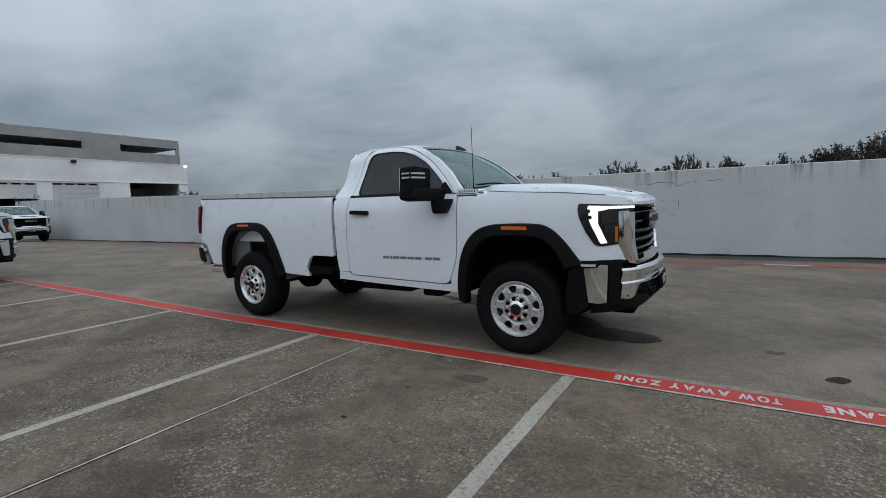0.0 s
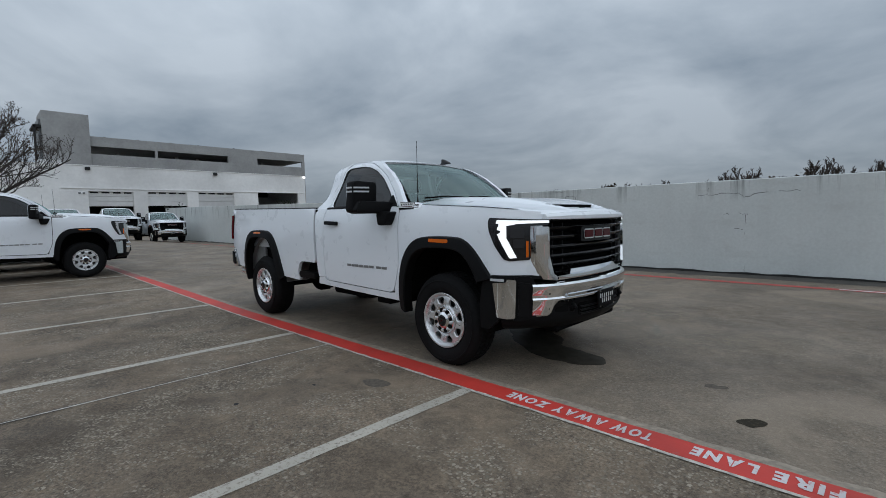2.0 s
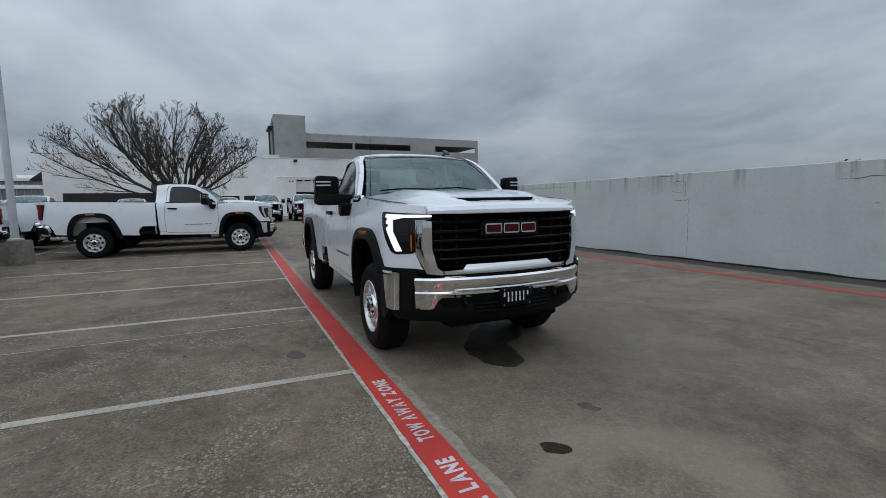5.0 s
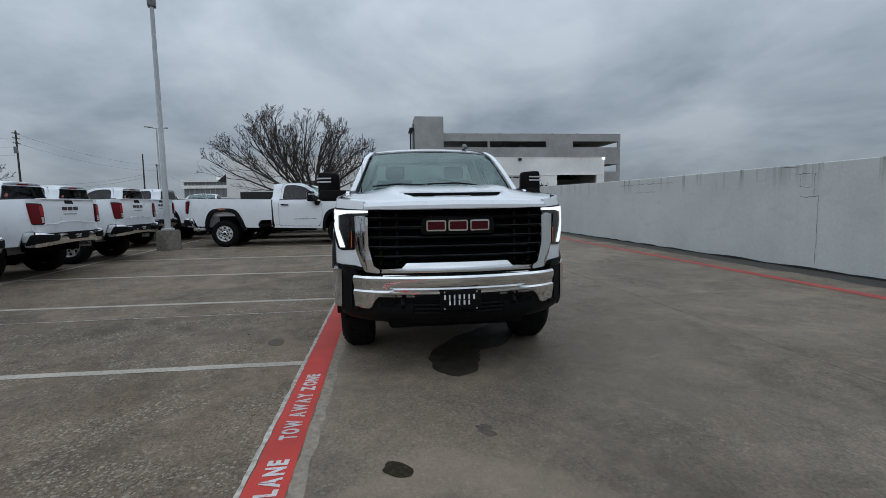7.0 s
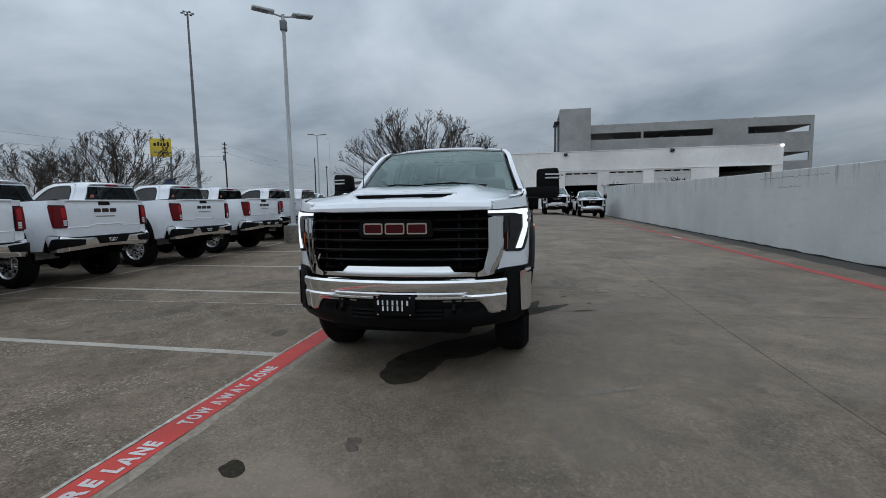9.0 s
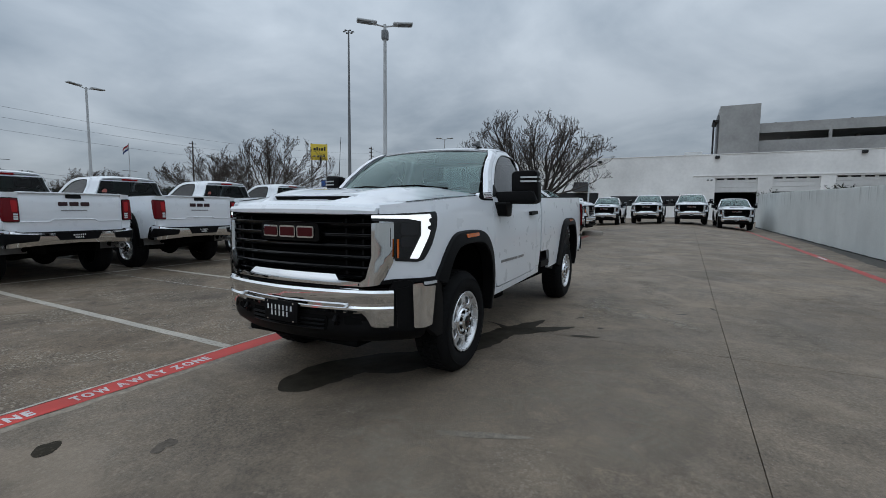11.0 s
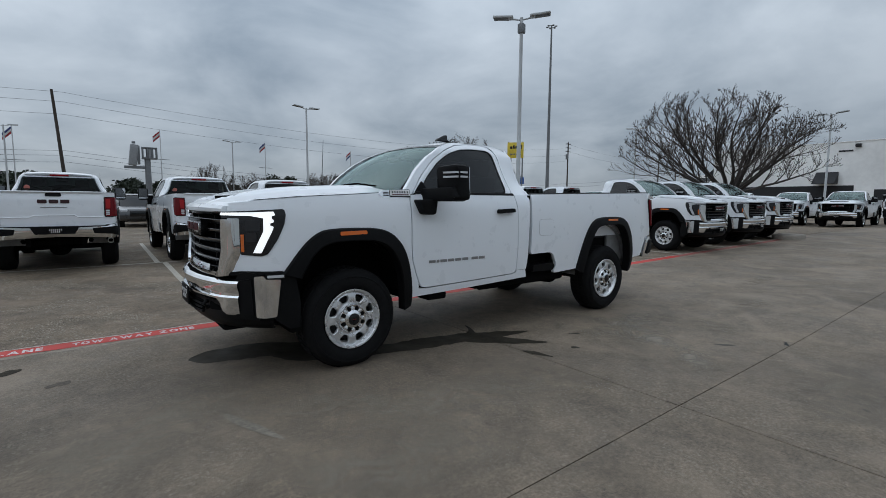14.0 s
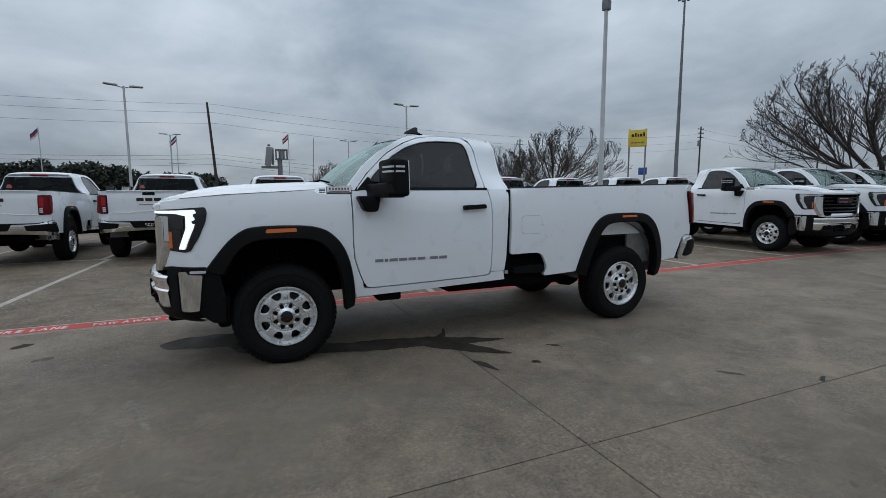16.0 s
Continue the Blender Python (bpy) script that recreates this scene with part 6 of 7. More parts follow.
        x0, x1 = -0.395 - 0.145 * v * v, -1.10 - 0.07 * v * v
        z0, z1 = 1.520 - 0.028 * v * v, 1.965 - 0.022 * v * v
        b = 0.035 * math.sin(math.pi * u)
        return Vector((x0 + (x1 - x0) * u + b * 0.5, half * v, z0 + (z1 - z0) * u + b))
    part("windscreen", grid_surface([i / 12 for i in range(13)], [-1 + i / 10 for i in range(21)], screen, 0.006, (0.6, 0, -0.8)), "glass_clear", truck, "slightly green windscreen")
    band_b = ribbon([(-1, 0.93), (1, 0.93)], [(-1, 1.0), (1, 1.0)], lambda v, u, o: screen(u, v) + Vector((0.6, 0, 0.8)) * (o + 0.004), 21, [(0, 0), (1, 0)])
    part("screen_band", band_b, "gloss_black", truck)
    part("camera_cover", prism(rounded([(-0.14, 0.78), (-0.16, 0.93), (0.16, 0.93), (0.14, 0.78)], 0.03), (0.02, 0.05), lambda v, u, d: screen(u, v * 1.2) - Vector((0.6, 0, 0.8)) * d), "plastic_black", truck, "black camera cover behind the windscreen")
    part("cowl", grid_surface([0, 0.5, 1], [-1 + i / 10 for i in range(21)], lambda u, v: Vector((-0.34 - 0.14 * v * v - 0.14 * u, 0.86 * v, 1.505 - 0.04 * v * v - 0.015 * u)), 0.02), "plastic_black", truck, "black cowl")
    for y0, y1 in ((0.55, -0.10), (-0.12, -0.68)):
        part("wiper", tube([screen(0.02, y0 / 0.82) + Vector((0.02, 0, 0.015)), screen(0.05, (y0 + y1) / 1.64) + Vector((0.02, 0, 0.02)), screen(0.04, y1 / 0.82) + Vector((0.02, 0, 0.015))], 0.008, 6), "under_black", truck)

    # bonnet: flat raised middle, an intake slot near the nose, a shallow recess before it
    def hood_z(x, y, hx):
        crown = float(np.interp(x, [-0.5, -0.3, 0.0, 0.25, 0.45, 0.60, 0.72, 0.85, 0.93, 1.0], [1.535, 1.536, 1.526, 1.508, 1.484, 1.462, 1.440, 1.406, 1.384, 1.352]))
        side = float(np.interp(x, [-0.6, -0.3, 0.0, 0.43, 0.80, 0.96], [1.482, 1.466, 1.448, 1.424, 1.388, 1.356]))
        v = abs(y) / hx
        z = side + (crown - side) * (1 - smoothstep(0.40, 1.0, v)) + 0.010 * smoothstep(0.35, 0.5, v) * (1 - smoothstep(0.5, 0.66, v)) * (1 - smoothstep(0.5, 0.9, x))
        z += 0.013 * (1 - smoothstep(0.545, 0.60, v + 0.10 * smoothstep(0.6, 0.95, x))) * smoothstep(0.0, 0.55, x) * (1 - smoothstep(0.86, 0.97, x))
        z -= 0.040 * smoothstep(0.742, 0.748, x) * (1 - smoothstep(0.79, 0.93, x)) * (1 - smoothstep(0.40, 0.44, abs(y) + (x - 0.74) * 0.6))
        return z

    def hood(u, v):
        x_front = 0.975 - 0.19 * abs(v) ** 6
        x_back = -0.36 - 0.17 * v * v
        x = x_back + (x_front - x_back) * u
        half = 0.925 - 0.012 * smoothstep(0.1, 0.6, x) - 0.150 * smoothstep(0.45, 1.0, x)
        y = half * v
        z = hood_z(x, y, half)
        edge_drop = smoothstep(0.975, 1.0, u)
        return Vector((x + 0.012 * edge_drop, y, z - 0.026 * edge_drop))
    us = [i / 30 * 0.80 for i in range(30)] + [0.80 + i * 0.0045 for i in range(20)] + [0.89 + i * 0.017 for i in range(6)] + [0.985, 0.993, 1.0]
    part("bonnet", grid_surface(us, [-1 + i / 36 for i in range(73)], hood, 0.035), W, truck, "white bonnet with a raised intake", angle=25)
    for v in (-1, 1):
        part("bonnet_seam", tube([hood(u, v) + Vector((0, 0.004 * v, 0.0005)) for u in [0.06 + i / 24 * 0.905 for i in range(25)]], 0.0022, 5), "under_black", truck, "dark shut line beside the bonnet")
    nose_lip = ribbon([(-0.715, 1.350), (-0.5, 1.362), (0, 1.370), (0.5, 1.362), (0.715, 1.350)], [(-0.715, 1.306), (0.715, 1.306)], lambda y, z, o: Vector((1.004 - 0.075 * (abs(y) / 0.69) ** 2.6 - 0.30 * max(0, z - 1.335) + o, y, z)), 40, [(0, -0.02), (0.05, 0.0), (0.5, 0.012), (0.95, 0.010), (1.0, -0.03)])
    part("nose_panel", nose_lip, W, truck)
    slot = rounded([(-0.405, 0.0), (0.405, 0.0), (0.37, -0.042), (0.19, -0.044), (0.15, -0.024), (-0.15, -0.024), (-0.19, -0.044), (-0.37, -0.042)], 0.006)
    part("bonnet_intake", prism(slot, (0.66, 0.752), lambda a, b, x: (x, a, 1.434 + b)), "under_black", truck, "black bonnet intake", smooth=False)

    # grille
    gx = lambda y: 0.992 - 0.065 * (abs(y) / 0.67) ** 2
    grille = thing("grille", "", "")
    grille.parent = truck
    go = [(-0.705, 1.308), (0.705, 1.308), (0.705, 1.02), (0.60, 0.845), (-0.60, 0.845), (-0.705, 1.02)]
    back = skin(go, lambda y, z, o: Vector((gx(y) - 0.075 + o, y, z)), 0.1, 0.2, 0.02)
    bk = part("grille_backing", back, "under_black", truck, "black grille backing")
    bpy.data.objects.remove(grille)
    for z, h, half in ((1.302, 0.034, 0.700), (1.250, 0.052, 0.700), (1.175, 0.052, 0.700), (1.100, 0.052, 0.700), (1.025, 0.052, 0.690), (0.950, 0.048, 0.655), (0.885, 0.034, 0.606)):
        sl = ribbon([(-half, z), (half, z)], [(-half, z - h), (half, z - h)], lambda y, zz, o: Vector((gx(y) - 0.015 + o, y, zz)), 28, [(0.0, -0.05), (0.0, -0.004), (0.05, 0.009), (0.13, 0.012), (0.70, -0.008), (1.0, -0.030), (1.0, -0.05)])
        part("grille_bar", sl, "grille_black", bk, "gloss black grille bar")
    for y in (-0.60, -0.47, 0.47, 0.60):
        part("grille_rib", rbox((gx(y) - 0.07, y - 0.008, 0.89), (gx(y) - 0.03, y + 0.008, 1.28)), "plastic_black", bk, smooth=False)
    plq = skin(rounded([(-0.290, 1.110), (-0.280, 1.240), (0.280, 1.240), (0.290, 1.110)], 0.03), lambda y, z, o: Vector((gx(y) + 0.018 + o, y, z)), 0.08, 0.2, 0.05)
    pq = part("emblem_plate", plq, "grille_black", bk, "black emblem plate")
    for y in (-0.170, 0.0, 0.170):
        w, z0, z1 = 0.076, 1.134, 1.218
        face = lambda a, z, o: Vector((gx(a) + 0.018 + o, a, z))
        part("emblem_rim", skin(rounded([(y - w, z0), (y - w, z1), (y + w, z1), (y + w, z0)], 0.016), face, 0.2, 0.2, 0.01, off=0.010), "chrome", pq, "chrome emblem rim")
        part("emblem_block", skin(rounded([(y - w + 0.011, z0 + 0.011), (y - w + 0.011, z1 - 0.011), (y + w - 0.011, z1 - 0.011), (y + w - 0.011, z0 + 0.011)], 0.008), face, 0.2, 0.2, 0.004, off=0.014), "emblem_red", pq, "dark red emblem block")
    # chrome side blades and lower bar
    b_out, b_in = sx(0.822), sy(0.692)
    blade = rounded([(b_in, 1.250), (sx(0.835), 1.254), (b_out, 1.225), (b_out, 1.00), (sx(0.852), 0.915), (sx(0.885), 0.835), (sy(0.615), 0.812), (sy(0.610), 0.842), (sy(0.655), 0.870), (b_in, 1.02)], 0.012)

    def blade_at(s, z, o):
        # a ridge nearer the outer edge parts a broad face from a narrow one
        lean = 0.10 * max(0.0, 1.0 - z) / 0.17
        r = max(0.0, min(1.0, (s - b_out - lean) / (b_in - b_out)))
        bulge = 0.034 * (r / 0.30 if r < 0.30 else 1 - 0.45 * (r - 0.30) / 0.70)
        return flank(s, z, o + bulge - 0.016)
    pair("chrome_blade", skin(blade, blade_at, 0.014, 0.06, 0.022, off=0.010), "chrome", truck, "chrome blade beside the grille")
    slot = rounded([(sx(0.848), 1.215), (sx(0.856), 1.215), (sx(0.856), 1.09), (sx(0.848), 1.09)], 0.003)
    pair("blade_slot", skin(slot, blade_at, 0.05, 0.08, 0.01, off=0.013), "under_black", truck)
    lower = [(-0.60, 0.812), (-0.60, 0.842), (-0.44, 0.848), (-0.40, 0.888), (0.40, 0.888), (0.44, 0.848), (0.60, 0.842), (0.60, 0.812)]
    part("chrome_bar", skin(lower, lambda y, z, o: Vector((1.016 - 0.065 * (y / 0.6) ** 2 - 0.45 * max(0, z - 0.842) + o, y, z)), 0.07, 0.02, 0.06), "chrome", truck, "chrome lower grille bar")

    # headlamps
    hl = rounded([(sy(0.685), 1.262), (sy(0.685), 1.306), (sx(0.80), 1.314), (sx(0.562), 1.330), (sx(0.552), 1.29), (sx(0.562), 1.215), (sx(0.615), 1.10), (sx(0.675), 0.995), (sx(0.71), 0.980), (sx(0.826), 0.990), (sx(0.826), 1.258)], 0.014)
    hlo = lambda s, z, o=0.0: flank(s, z, o + 0.006)
    ii = []
    for side, fix in ((1, lambda b: b), (-1, mirrored)):
        lamp = part("headlamp", fix(skin(hl, hlo, 0.03, 0.06, 0.03)), "gloss_black", truck, "angular black headlamp")
        drl = [(sy(0.690), 1.281), (sy(0.690), 1.300), (sx(0.78), 1.303), (sx(0.632), 1.311), (sx(0.626), 1.285), (sx(0.645), 1.277), (sx(0.645), 1.258), (sx(0.628), 1.250), (sx(0.628), 1.232), (sx(0.648), 1.225), (sx(0.648), 1.207), (sx(0.634), 1.200), (sx(0.638), 1.165), (sx(0.700), 1.018), (sx(0.716), 1.004), (sx(0.756), 1.006), (sx(0.697), 1.165), (sx(0.692), 1.262), (sx(0.76), 1.278)]
        part("running_light", fix(skin(drl, hlo, 0.03, 0.06, 0.006, off=0.008)), "drl_lit" if lit else "drl_off", lamp, "lit white running light" if lit else "unlit running light")
        for s0, s1, z0, z1 in ((sx(0.715), sx(0.795), 1.165, 1.250), (sx(0.735), sx(0.795), 1.085, 1.155)):
            part("projector", fix(skin(rounded([(s0, z0), (s0, z1), (s1, z1), (s1, z0)], 0.015), hlo, 0.04, 0.06, 0.004, off=0.005)), "lamp_bowl", lamp, "dark projector lens")
        root = hlo(sx(0.812), 1.07, 0.0)
        strip = rbox((root.x - 0.010, root.y - 0.002, 1.01), (root.x + 0.020, root.y + 0.002, 1.14), 0.001)
        part("indicator", fix(strip), "lens_amber", lamp, "amber indicator", smooth=False)

    # front bumper
    bs = BUMP.of_y
    be = BUMP.of_x
    bt = lambda s: 0.822

    def chrome_low(y):
        return 0.628 - 0.096 * smoothstep(0.635, 0.705, y)
    s_end, s_mid = be(0.862), BUMP.s[-1]

    def swept(s0, profile, n=27):
        """A section swept round the front from one end to the other."""
        b, rows = bmesh.new(), []
        stations = [(s0 + (s_mid - s0) * i / n, 1) for i in range(n)] + [(s_mid - (s_mid - s0) * i / n, -1) for i in range(n + 1)]
        for s, sgn in stations:
            y = abs(bumper_at(s, 0).y)
            row = []
            for z, o in profile(y):
                p = bumper_at(s, z, o)
                row.append(b.verts.new((p.x, sgn * p.y, z)))
            rows.append(row)
        for r0, r1 in zip(rows, rows[1:]):
            for k in range(len(r0) - 1):
                b.faces.new((r0[k], r0[k + 1], r1[k + 1], r1[k]))
        return b

    def chrome_section(y):
        lo = chrome_low(y)
        inset = 0.020 * (1 - smoothstep(0.50, 0.56, y))
        return ((0.770, -0.10), (0.798, -0.045), (0.800, -0.022), (0.792, -0.004), (0.775, 0.008), (0.745, 0.010), (0.705, -0.006), (0.697, -0.006 - inset), (0.681, -0.006 - inset * 1.5), (0.668, 0.006), (0.655, 0.006), (lo + 0.012, -0.010), (lo, -0.020), (lo, -0.06))
    bumper = part("front_bumper", swept(s_end, chrome_section), "chrome", truck, "chrome front bumper bar", angle=28)
    part("bumper_top_trim", swept(s_end, lambda y: ((0.835, -0.16), (0.806, -0.13), (0.804, -0.04), (0.796, -0.036))), "under_black", bumper, "black trim on top of the bumper")
    pair("bumper_insert", skin([(be(0.880), 0.515), (be(0.885), 0.80), (be(0.865), 0.85), (be(0.81), 0.862), (be(0.765), 0.850), (be(0.755), 0.50)], bumper_at, 0.03, 0.08, 0.05, off=-0.010), "plastic_black", truck, "black bumper insert")
    pair("insert_ridge", skin([(be(0.845), 0.53), (be(0.850), 0.80), (be(0.790), 0.815), (be(0.780), 0.54)], bumper_at, 0.03, 0.08, 0.012, off=0.0), "plastic_black", truck)
    pair("bumper_corner", skin(rounded([(be(0.760), 0.525), (be(0.770), 0.832), (be(0.715), 0.838), (be(0.700), 0.812), (be(0.605), 0.808), (be(0.630), 0.53), (be(0.70), 0.520)], 0.012), bumper_at, 0.03, 0.08, 0.04, off=0.006), "chrome", truck, "chrome bumper corner")
    pair("bumper_marker", skin(rounded([(be(0.685), 0.820), (be(0.685), 0.840), (be(0.575), 0.842), (be(0.575), 0.822)], 0.006), bumper_at, 0.04, 0.05, 0.02, off=0.0), "lens_clear", truck, "clear corner marker strip")
    pair("bumper_end", skin([(be(0.640), 0.50), (be(0.612), 0.80), (be(0.70), 0.815), (be(0.71), 0.862), (0.54, 0.862), (0.48, 0.80), (0.45, 0.62), (0.46, 0.42), (0.54, 0.42)], bumper_at, 0.05, 0.08, 0.06, off=-0.016), "plastic_black", truck, "black bumper end")
    pair("bumper_trim", skin([(bs(0.60), 0.822), (bs(0.60), 0.836), (be(0.86), 0.866), (be(0.58), 0.868), (be(0.58), 0.845), (be(0.87), 0.835)], bumper_at, 0.05, 0.08, 0.05, off=-0.02), "plastic_black", truck)
    # lower valance
    vs = be(0.66)

    def valance_section(y):
        lift = 0.045 * smoothstep(0.45, 0.75, y)
        return ((0.66, -0.09), (0.635, -0.030), (0.60, -0.028), (0.575, -0.042), (0.545, -0.037), (0.50, -0.032), (0.455, -0.052), (0.405 + lift * 0.3, -0.10), (0.395 + lift * 0.3, -0.20))
    val = part("valance", swept(vs, valance_section), "plastic_black", truck, "black lower front valance")
    mesh_low = part("valance_grille", skin(rounded([(-0.36, 0.495), (-0.36, 0.60), (0.36, 0.60), (0.36, 0.495)], 0.01), lambda y, z, o: Vector((1.052 - 0.10 * (y / 0.6) ** 2 + o, y, z)), 0.1, 0.1, 0.03), "under_black", val)
    for z in (0.510, 0.540, 0.570):
        part("valance_slat", ribbon([(-0.35, z), (0.35, z)], [(-0.35, z - 0.014), (0.35, z - 0.014)], lambda y, zz, o: Vector((1.060 - 0.10 * (y / 0.6) ** 2 + o, y, zz)), 12, [(0.0, -0.03), (0.0, 0.0), (0.5, 0.008), (1.0, 0.0), (1.0, -0.03)]), "plastic_black", mesh_low)
    for sgn in (-1, 1):
        part("tow_hook", tube([(0.94, sgn * 0.44, 0.60), (1.015, sgn * 0.44, 0.598), (1.030, sgn * 0.44, 0.575), (1.015, sgn * 0.44, 0.552), (0.94, sgn * 0.44, 0.55)], 0.016, 8), "plastic_black", val, "black tow hook")
        part("fog_pocket", skin(rounded([(sgn * 0.50, 0.545), (sgn * 0.50, 0.61), (sgn * 0.60, 0.60), (sgn * 0.62, 0.55)], 0.015), lambda y, z, o: Vector((1.005 - 0.45 * max(0, abs(y) - 0.48) + o, y, z)), 0.1, 0.1, 0.03), "under_black", val)
    # plate with two lines of lettering as bars
    plate = part("front_plate", rbox((1.082, -0.160, 0.532), (1.096, 0.160, 0.682), 0.004), "plate_black", truck, "black dealer plate")
    for z, n, w, h in ((0.631, 7, 0.0315, 0.036), (0.588, 5, 0.0315, 0.036)):
        span = n * (w + 0.006)
        for k in range(n):
            y = -span / 2 + k * (w + 0.006) + 0.003
            part("lettering_bar", rbox((1.096, y, z - h / 2), (1.0985, y + w * (0.34 if k % 3 else 0.44), z + h / 2)), "badge_white", plate, "white lettering bar", smooth=False)
    for y in (-0.125, 0.125):
        for z in (0.542, 0.671):
            part("plate_screw", tube([(1.095, y, z), (1.100, y, z)], 0.007, 8), "chrome", plate)

    # fender badges
    badge_at = lambda s, z, o: Vector((s, 0.960 - 0.28 * (z - 1.425) + o, z))
    for side, fix in ((1, lambda b: b), (-1, mirrored)):
        bd = part("fender_badge", fix(skin(rounded([(-0.250, 1.452), (-0.300, 1.486), (-0.575, 1.502), (-0.575, 1.424), (-0.36, 1.422), (-0.28, 1.430)], 0.012), badge_at, 0.05, 0.03, 0.035)), "chrome", truck, "chrome-rimmed fender badge")
        part("badge_frame", fix(skin([(-0.360, 1.428), (-0.362, 1.490), (-0.574, 1.499), (-0.574, 1.428)], badge_at, 0.05, 0.03, 0.002, off=0.002)), "gloss_black", bd, "black badge frame")
        part("badge_panel", fix(skin([(-0.366, 1.442), (-0.368, 1.487), (-0.570, 1.495), (-0.570, 1.442)], badge_at, 0.05, 0.03, 0.002, off=0.0035)), "badge_white", bd, "white badge panel")
        for k in range(7):
            x = -0.386 - k * 0.0255
            part("badge_text", fix(skin([(x, 1.464), (x, 1.482), (x - 0.011, 1.482), (x - 0.011, 1.464)], badge_at, 0.05, 0.03, 0.002, off=0.005)), "under_black", bd, "black lettering bar")
        part("badge_text", fix(skin([(-0.386, 1.448), (-0.386, 1.455), (-0.555, 1.455), (-0.555, 1.448)], badge_at, 0.05, 0.03, 0.002, off=0.005)), "emblem_red", bd, "red lettering bar")
        for k in range(3):
            z = 1.440 + k * 0.013
            part("badge_slot", fix(skin([(-0.300, z), (-0.300, z + 0.007), (-0.352, z + 0.007), (-0.352, z)], badge_at, 0.05, 0.03, 0.002, off=0.003)), "gloss_black", bd, "black slot")

    # bed sides, step notch, rails
    arch = mid_line(FLARE_R, FLARE_RI, 0.45)
    bedtop = lambda x: 1.478 + (-2.16 - x) * 0.022
    out = [(-2.158, bedtop(-2.158)), (-2.158, 1.1), (-2.150, 0.84), (-2.17, 0.822), (-2.30, 0.826), (-2.47, 0.826), (-2.53, 0.80), (-2.585, 0.70), (-2.59, 0.655), (-2.56, 0.60), (-2.575, 0.578), (-2.80, 0.588), (-3.02, 0.600)] + [p for p in arch if p[1] > 0.62] + [(-4.14, 0.645), (-4.435, 0.662), (-4.495, 0.80), (-4.545, 0.905), (-4.60, 0.932), (-4.70, 0.944), (-4.695, 1.035), (-4.681, 1.048), (-4.613, 1.442), (-4.645, 1.464), (-4.705, bedtop(-4.705) - 0.02), (-4.685, bedtop(-4.685))]
    pair("bed_side", skin(out, bedside, 0.10, 0.07, 0.04), W, truck)
    pair("bed_rail", ribbon([(-2.16, bedtop(-2.16) + 0.004), (-4.69, bedtop(-4.69) + 0.004)], [(-2.16, bedtop(-2.16) + 0.004), (-4.69, bedtop(-4.69) + 0.004)], lambda s, z, o: bedside(s, z, 0) + Vector((0, -o, 0.012 if 0.01 < o < 0.10 else -0.002)), 40, [(0, 0.004), (0.2, 0.02), (0.8, 0.09), (1, 0.115)]), "plastic_black", truck, "black bed rail cap")
    pair("bed_inner_wall", rbox((-4.67, 0.80, 0.96), (-2.17, 0.86, 1.475), 0.01), W, truck)
    part("bed_floor", rbox((-4.67, -0.82, 0.93), (-2.17, 0.82, 0.96)), "plastic_black", truck, smooth=False)
    part("bed_front", rbox((-2.21, -0.85, 0.60), (-2.165, 0.85, 1.475), 0.01), W, truck)
    pair("side_step", skin(rounded([(-2.20, 0.62), (-2.20, 0.69), (-2.545, 0.70), (-2.575, 0.655), (-2.545, 0.61)], 0.02), lambda s, z, o: bedside(s, z, o), 0.06, 0.03, 0.14, off=-0.004), "plastic_black", truck, "black side step")
    pair("step_pocket", skin([(-2.09, 0.50), (-2.145, 0.84), (-2.5, 0.84), (-2.6, 0.70), (-2.6, 0.57), (-2.4, 0.545)], bedside, 0.1, 0.1, 0.02, off=-0.16), "under_black", truck)
    fd = rounded([(-2.275, 1.025), (-2.275, 1.205), (-2.515, 1.205), (-2.515, 1.025)], 0.045)
    cx, cz = -2.395, 1.115
    part("fuel_door_seam", ribbon(fd + fd[:1], [(cx + (a - cx) * 1.022, cz + (c - cz) * 1.03) for a, c in fd + fd[:1]], bedside, 60, [(0, 0.0015), (1, 0.0015)]), "badge_grey", truck, "thin fuel door seam")
    part("fuel_door", skin(fd, bedside, 0.08, 0.08, 0.003, off=0.0035), W, truck, "white fuel door")
    part("fuel_door_knob", rbox((-2.545, 0.984, 1.105), (-2.515, 0.997, 1.130), 0.004), W, truck)

    # tail
    tg_x = lambda z: -4.745 - 0.02 * smoothstep(0.85, 1.25, z) + 0.03 * smoothstep(1.40, 1.53, z)
    tx = lambda y, z, o=0.0: Vector((tg_x(z) - o, y, z))
    tail = part("tailgate", skin(rounded([(-0.785, 0.845), (-0.785, 1.528), (0.785, 1.528), (0.785, 0.845)], 0.015), tx, 0.12, 0.06, 0.06), W, truck, "white tailgate")
    part("tailgate_cap", rbox((-4.78, -0.785, 1.522), (-4.665, 0.785, 1.545), 0.008), W, tail)
    part("tailgate_handle", skin(rounded([(-0.125, 1.445), (-0.115, 1.512), (0.115, 1.512), (0.125, 1.445)], 0.02), tx, 0.1, 0.05, 0.01, off=0.010), "plastic_black", tail, "black tailgate handle")
    for y in (-0.170, 0.0, 0.170):
        part("emblem_block", skin(rounded([(y - 0.070, 1.315), (y - 0.070, 1.385), (y + 0.070, 1.385), (y + 0.070, 1.315)], 0.014), tx, 0.2, 0.1, 0.004, off=0.008), "emblem_dark", tail, "blackish red emblem block")
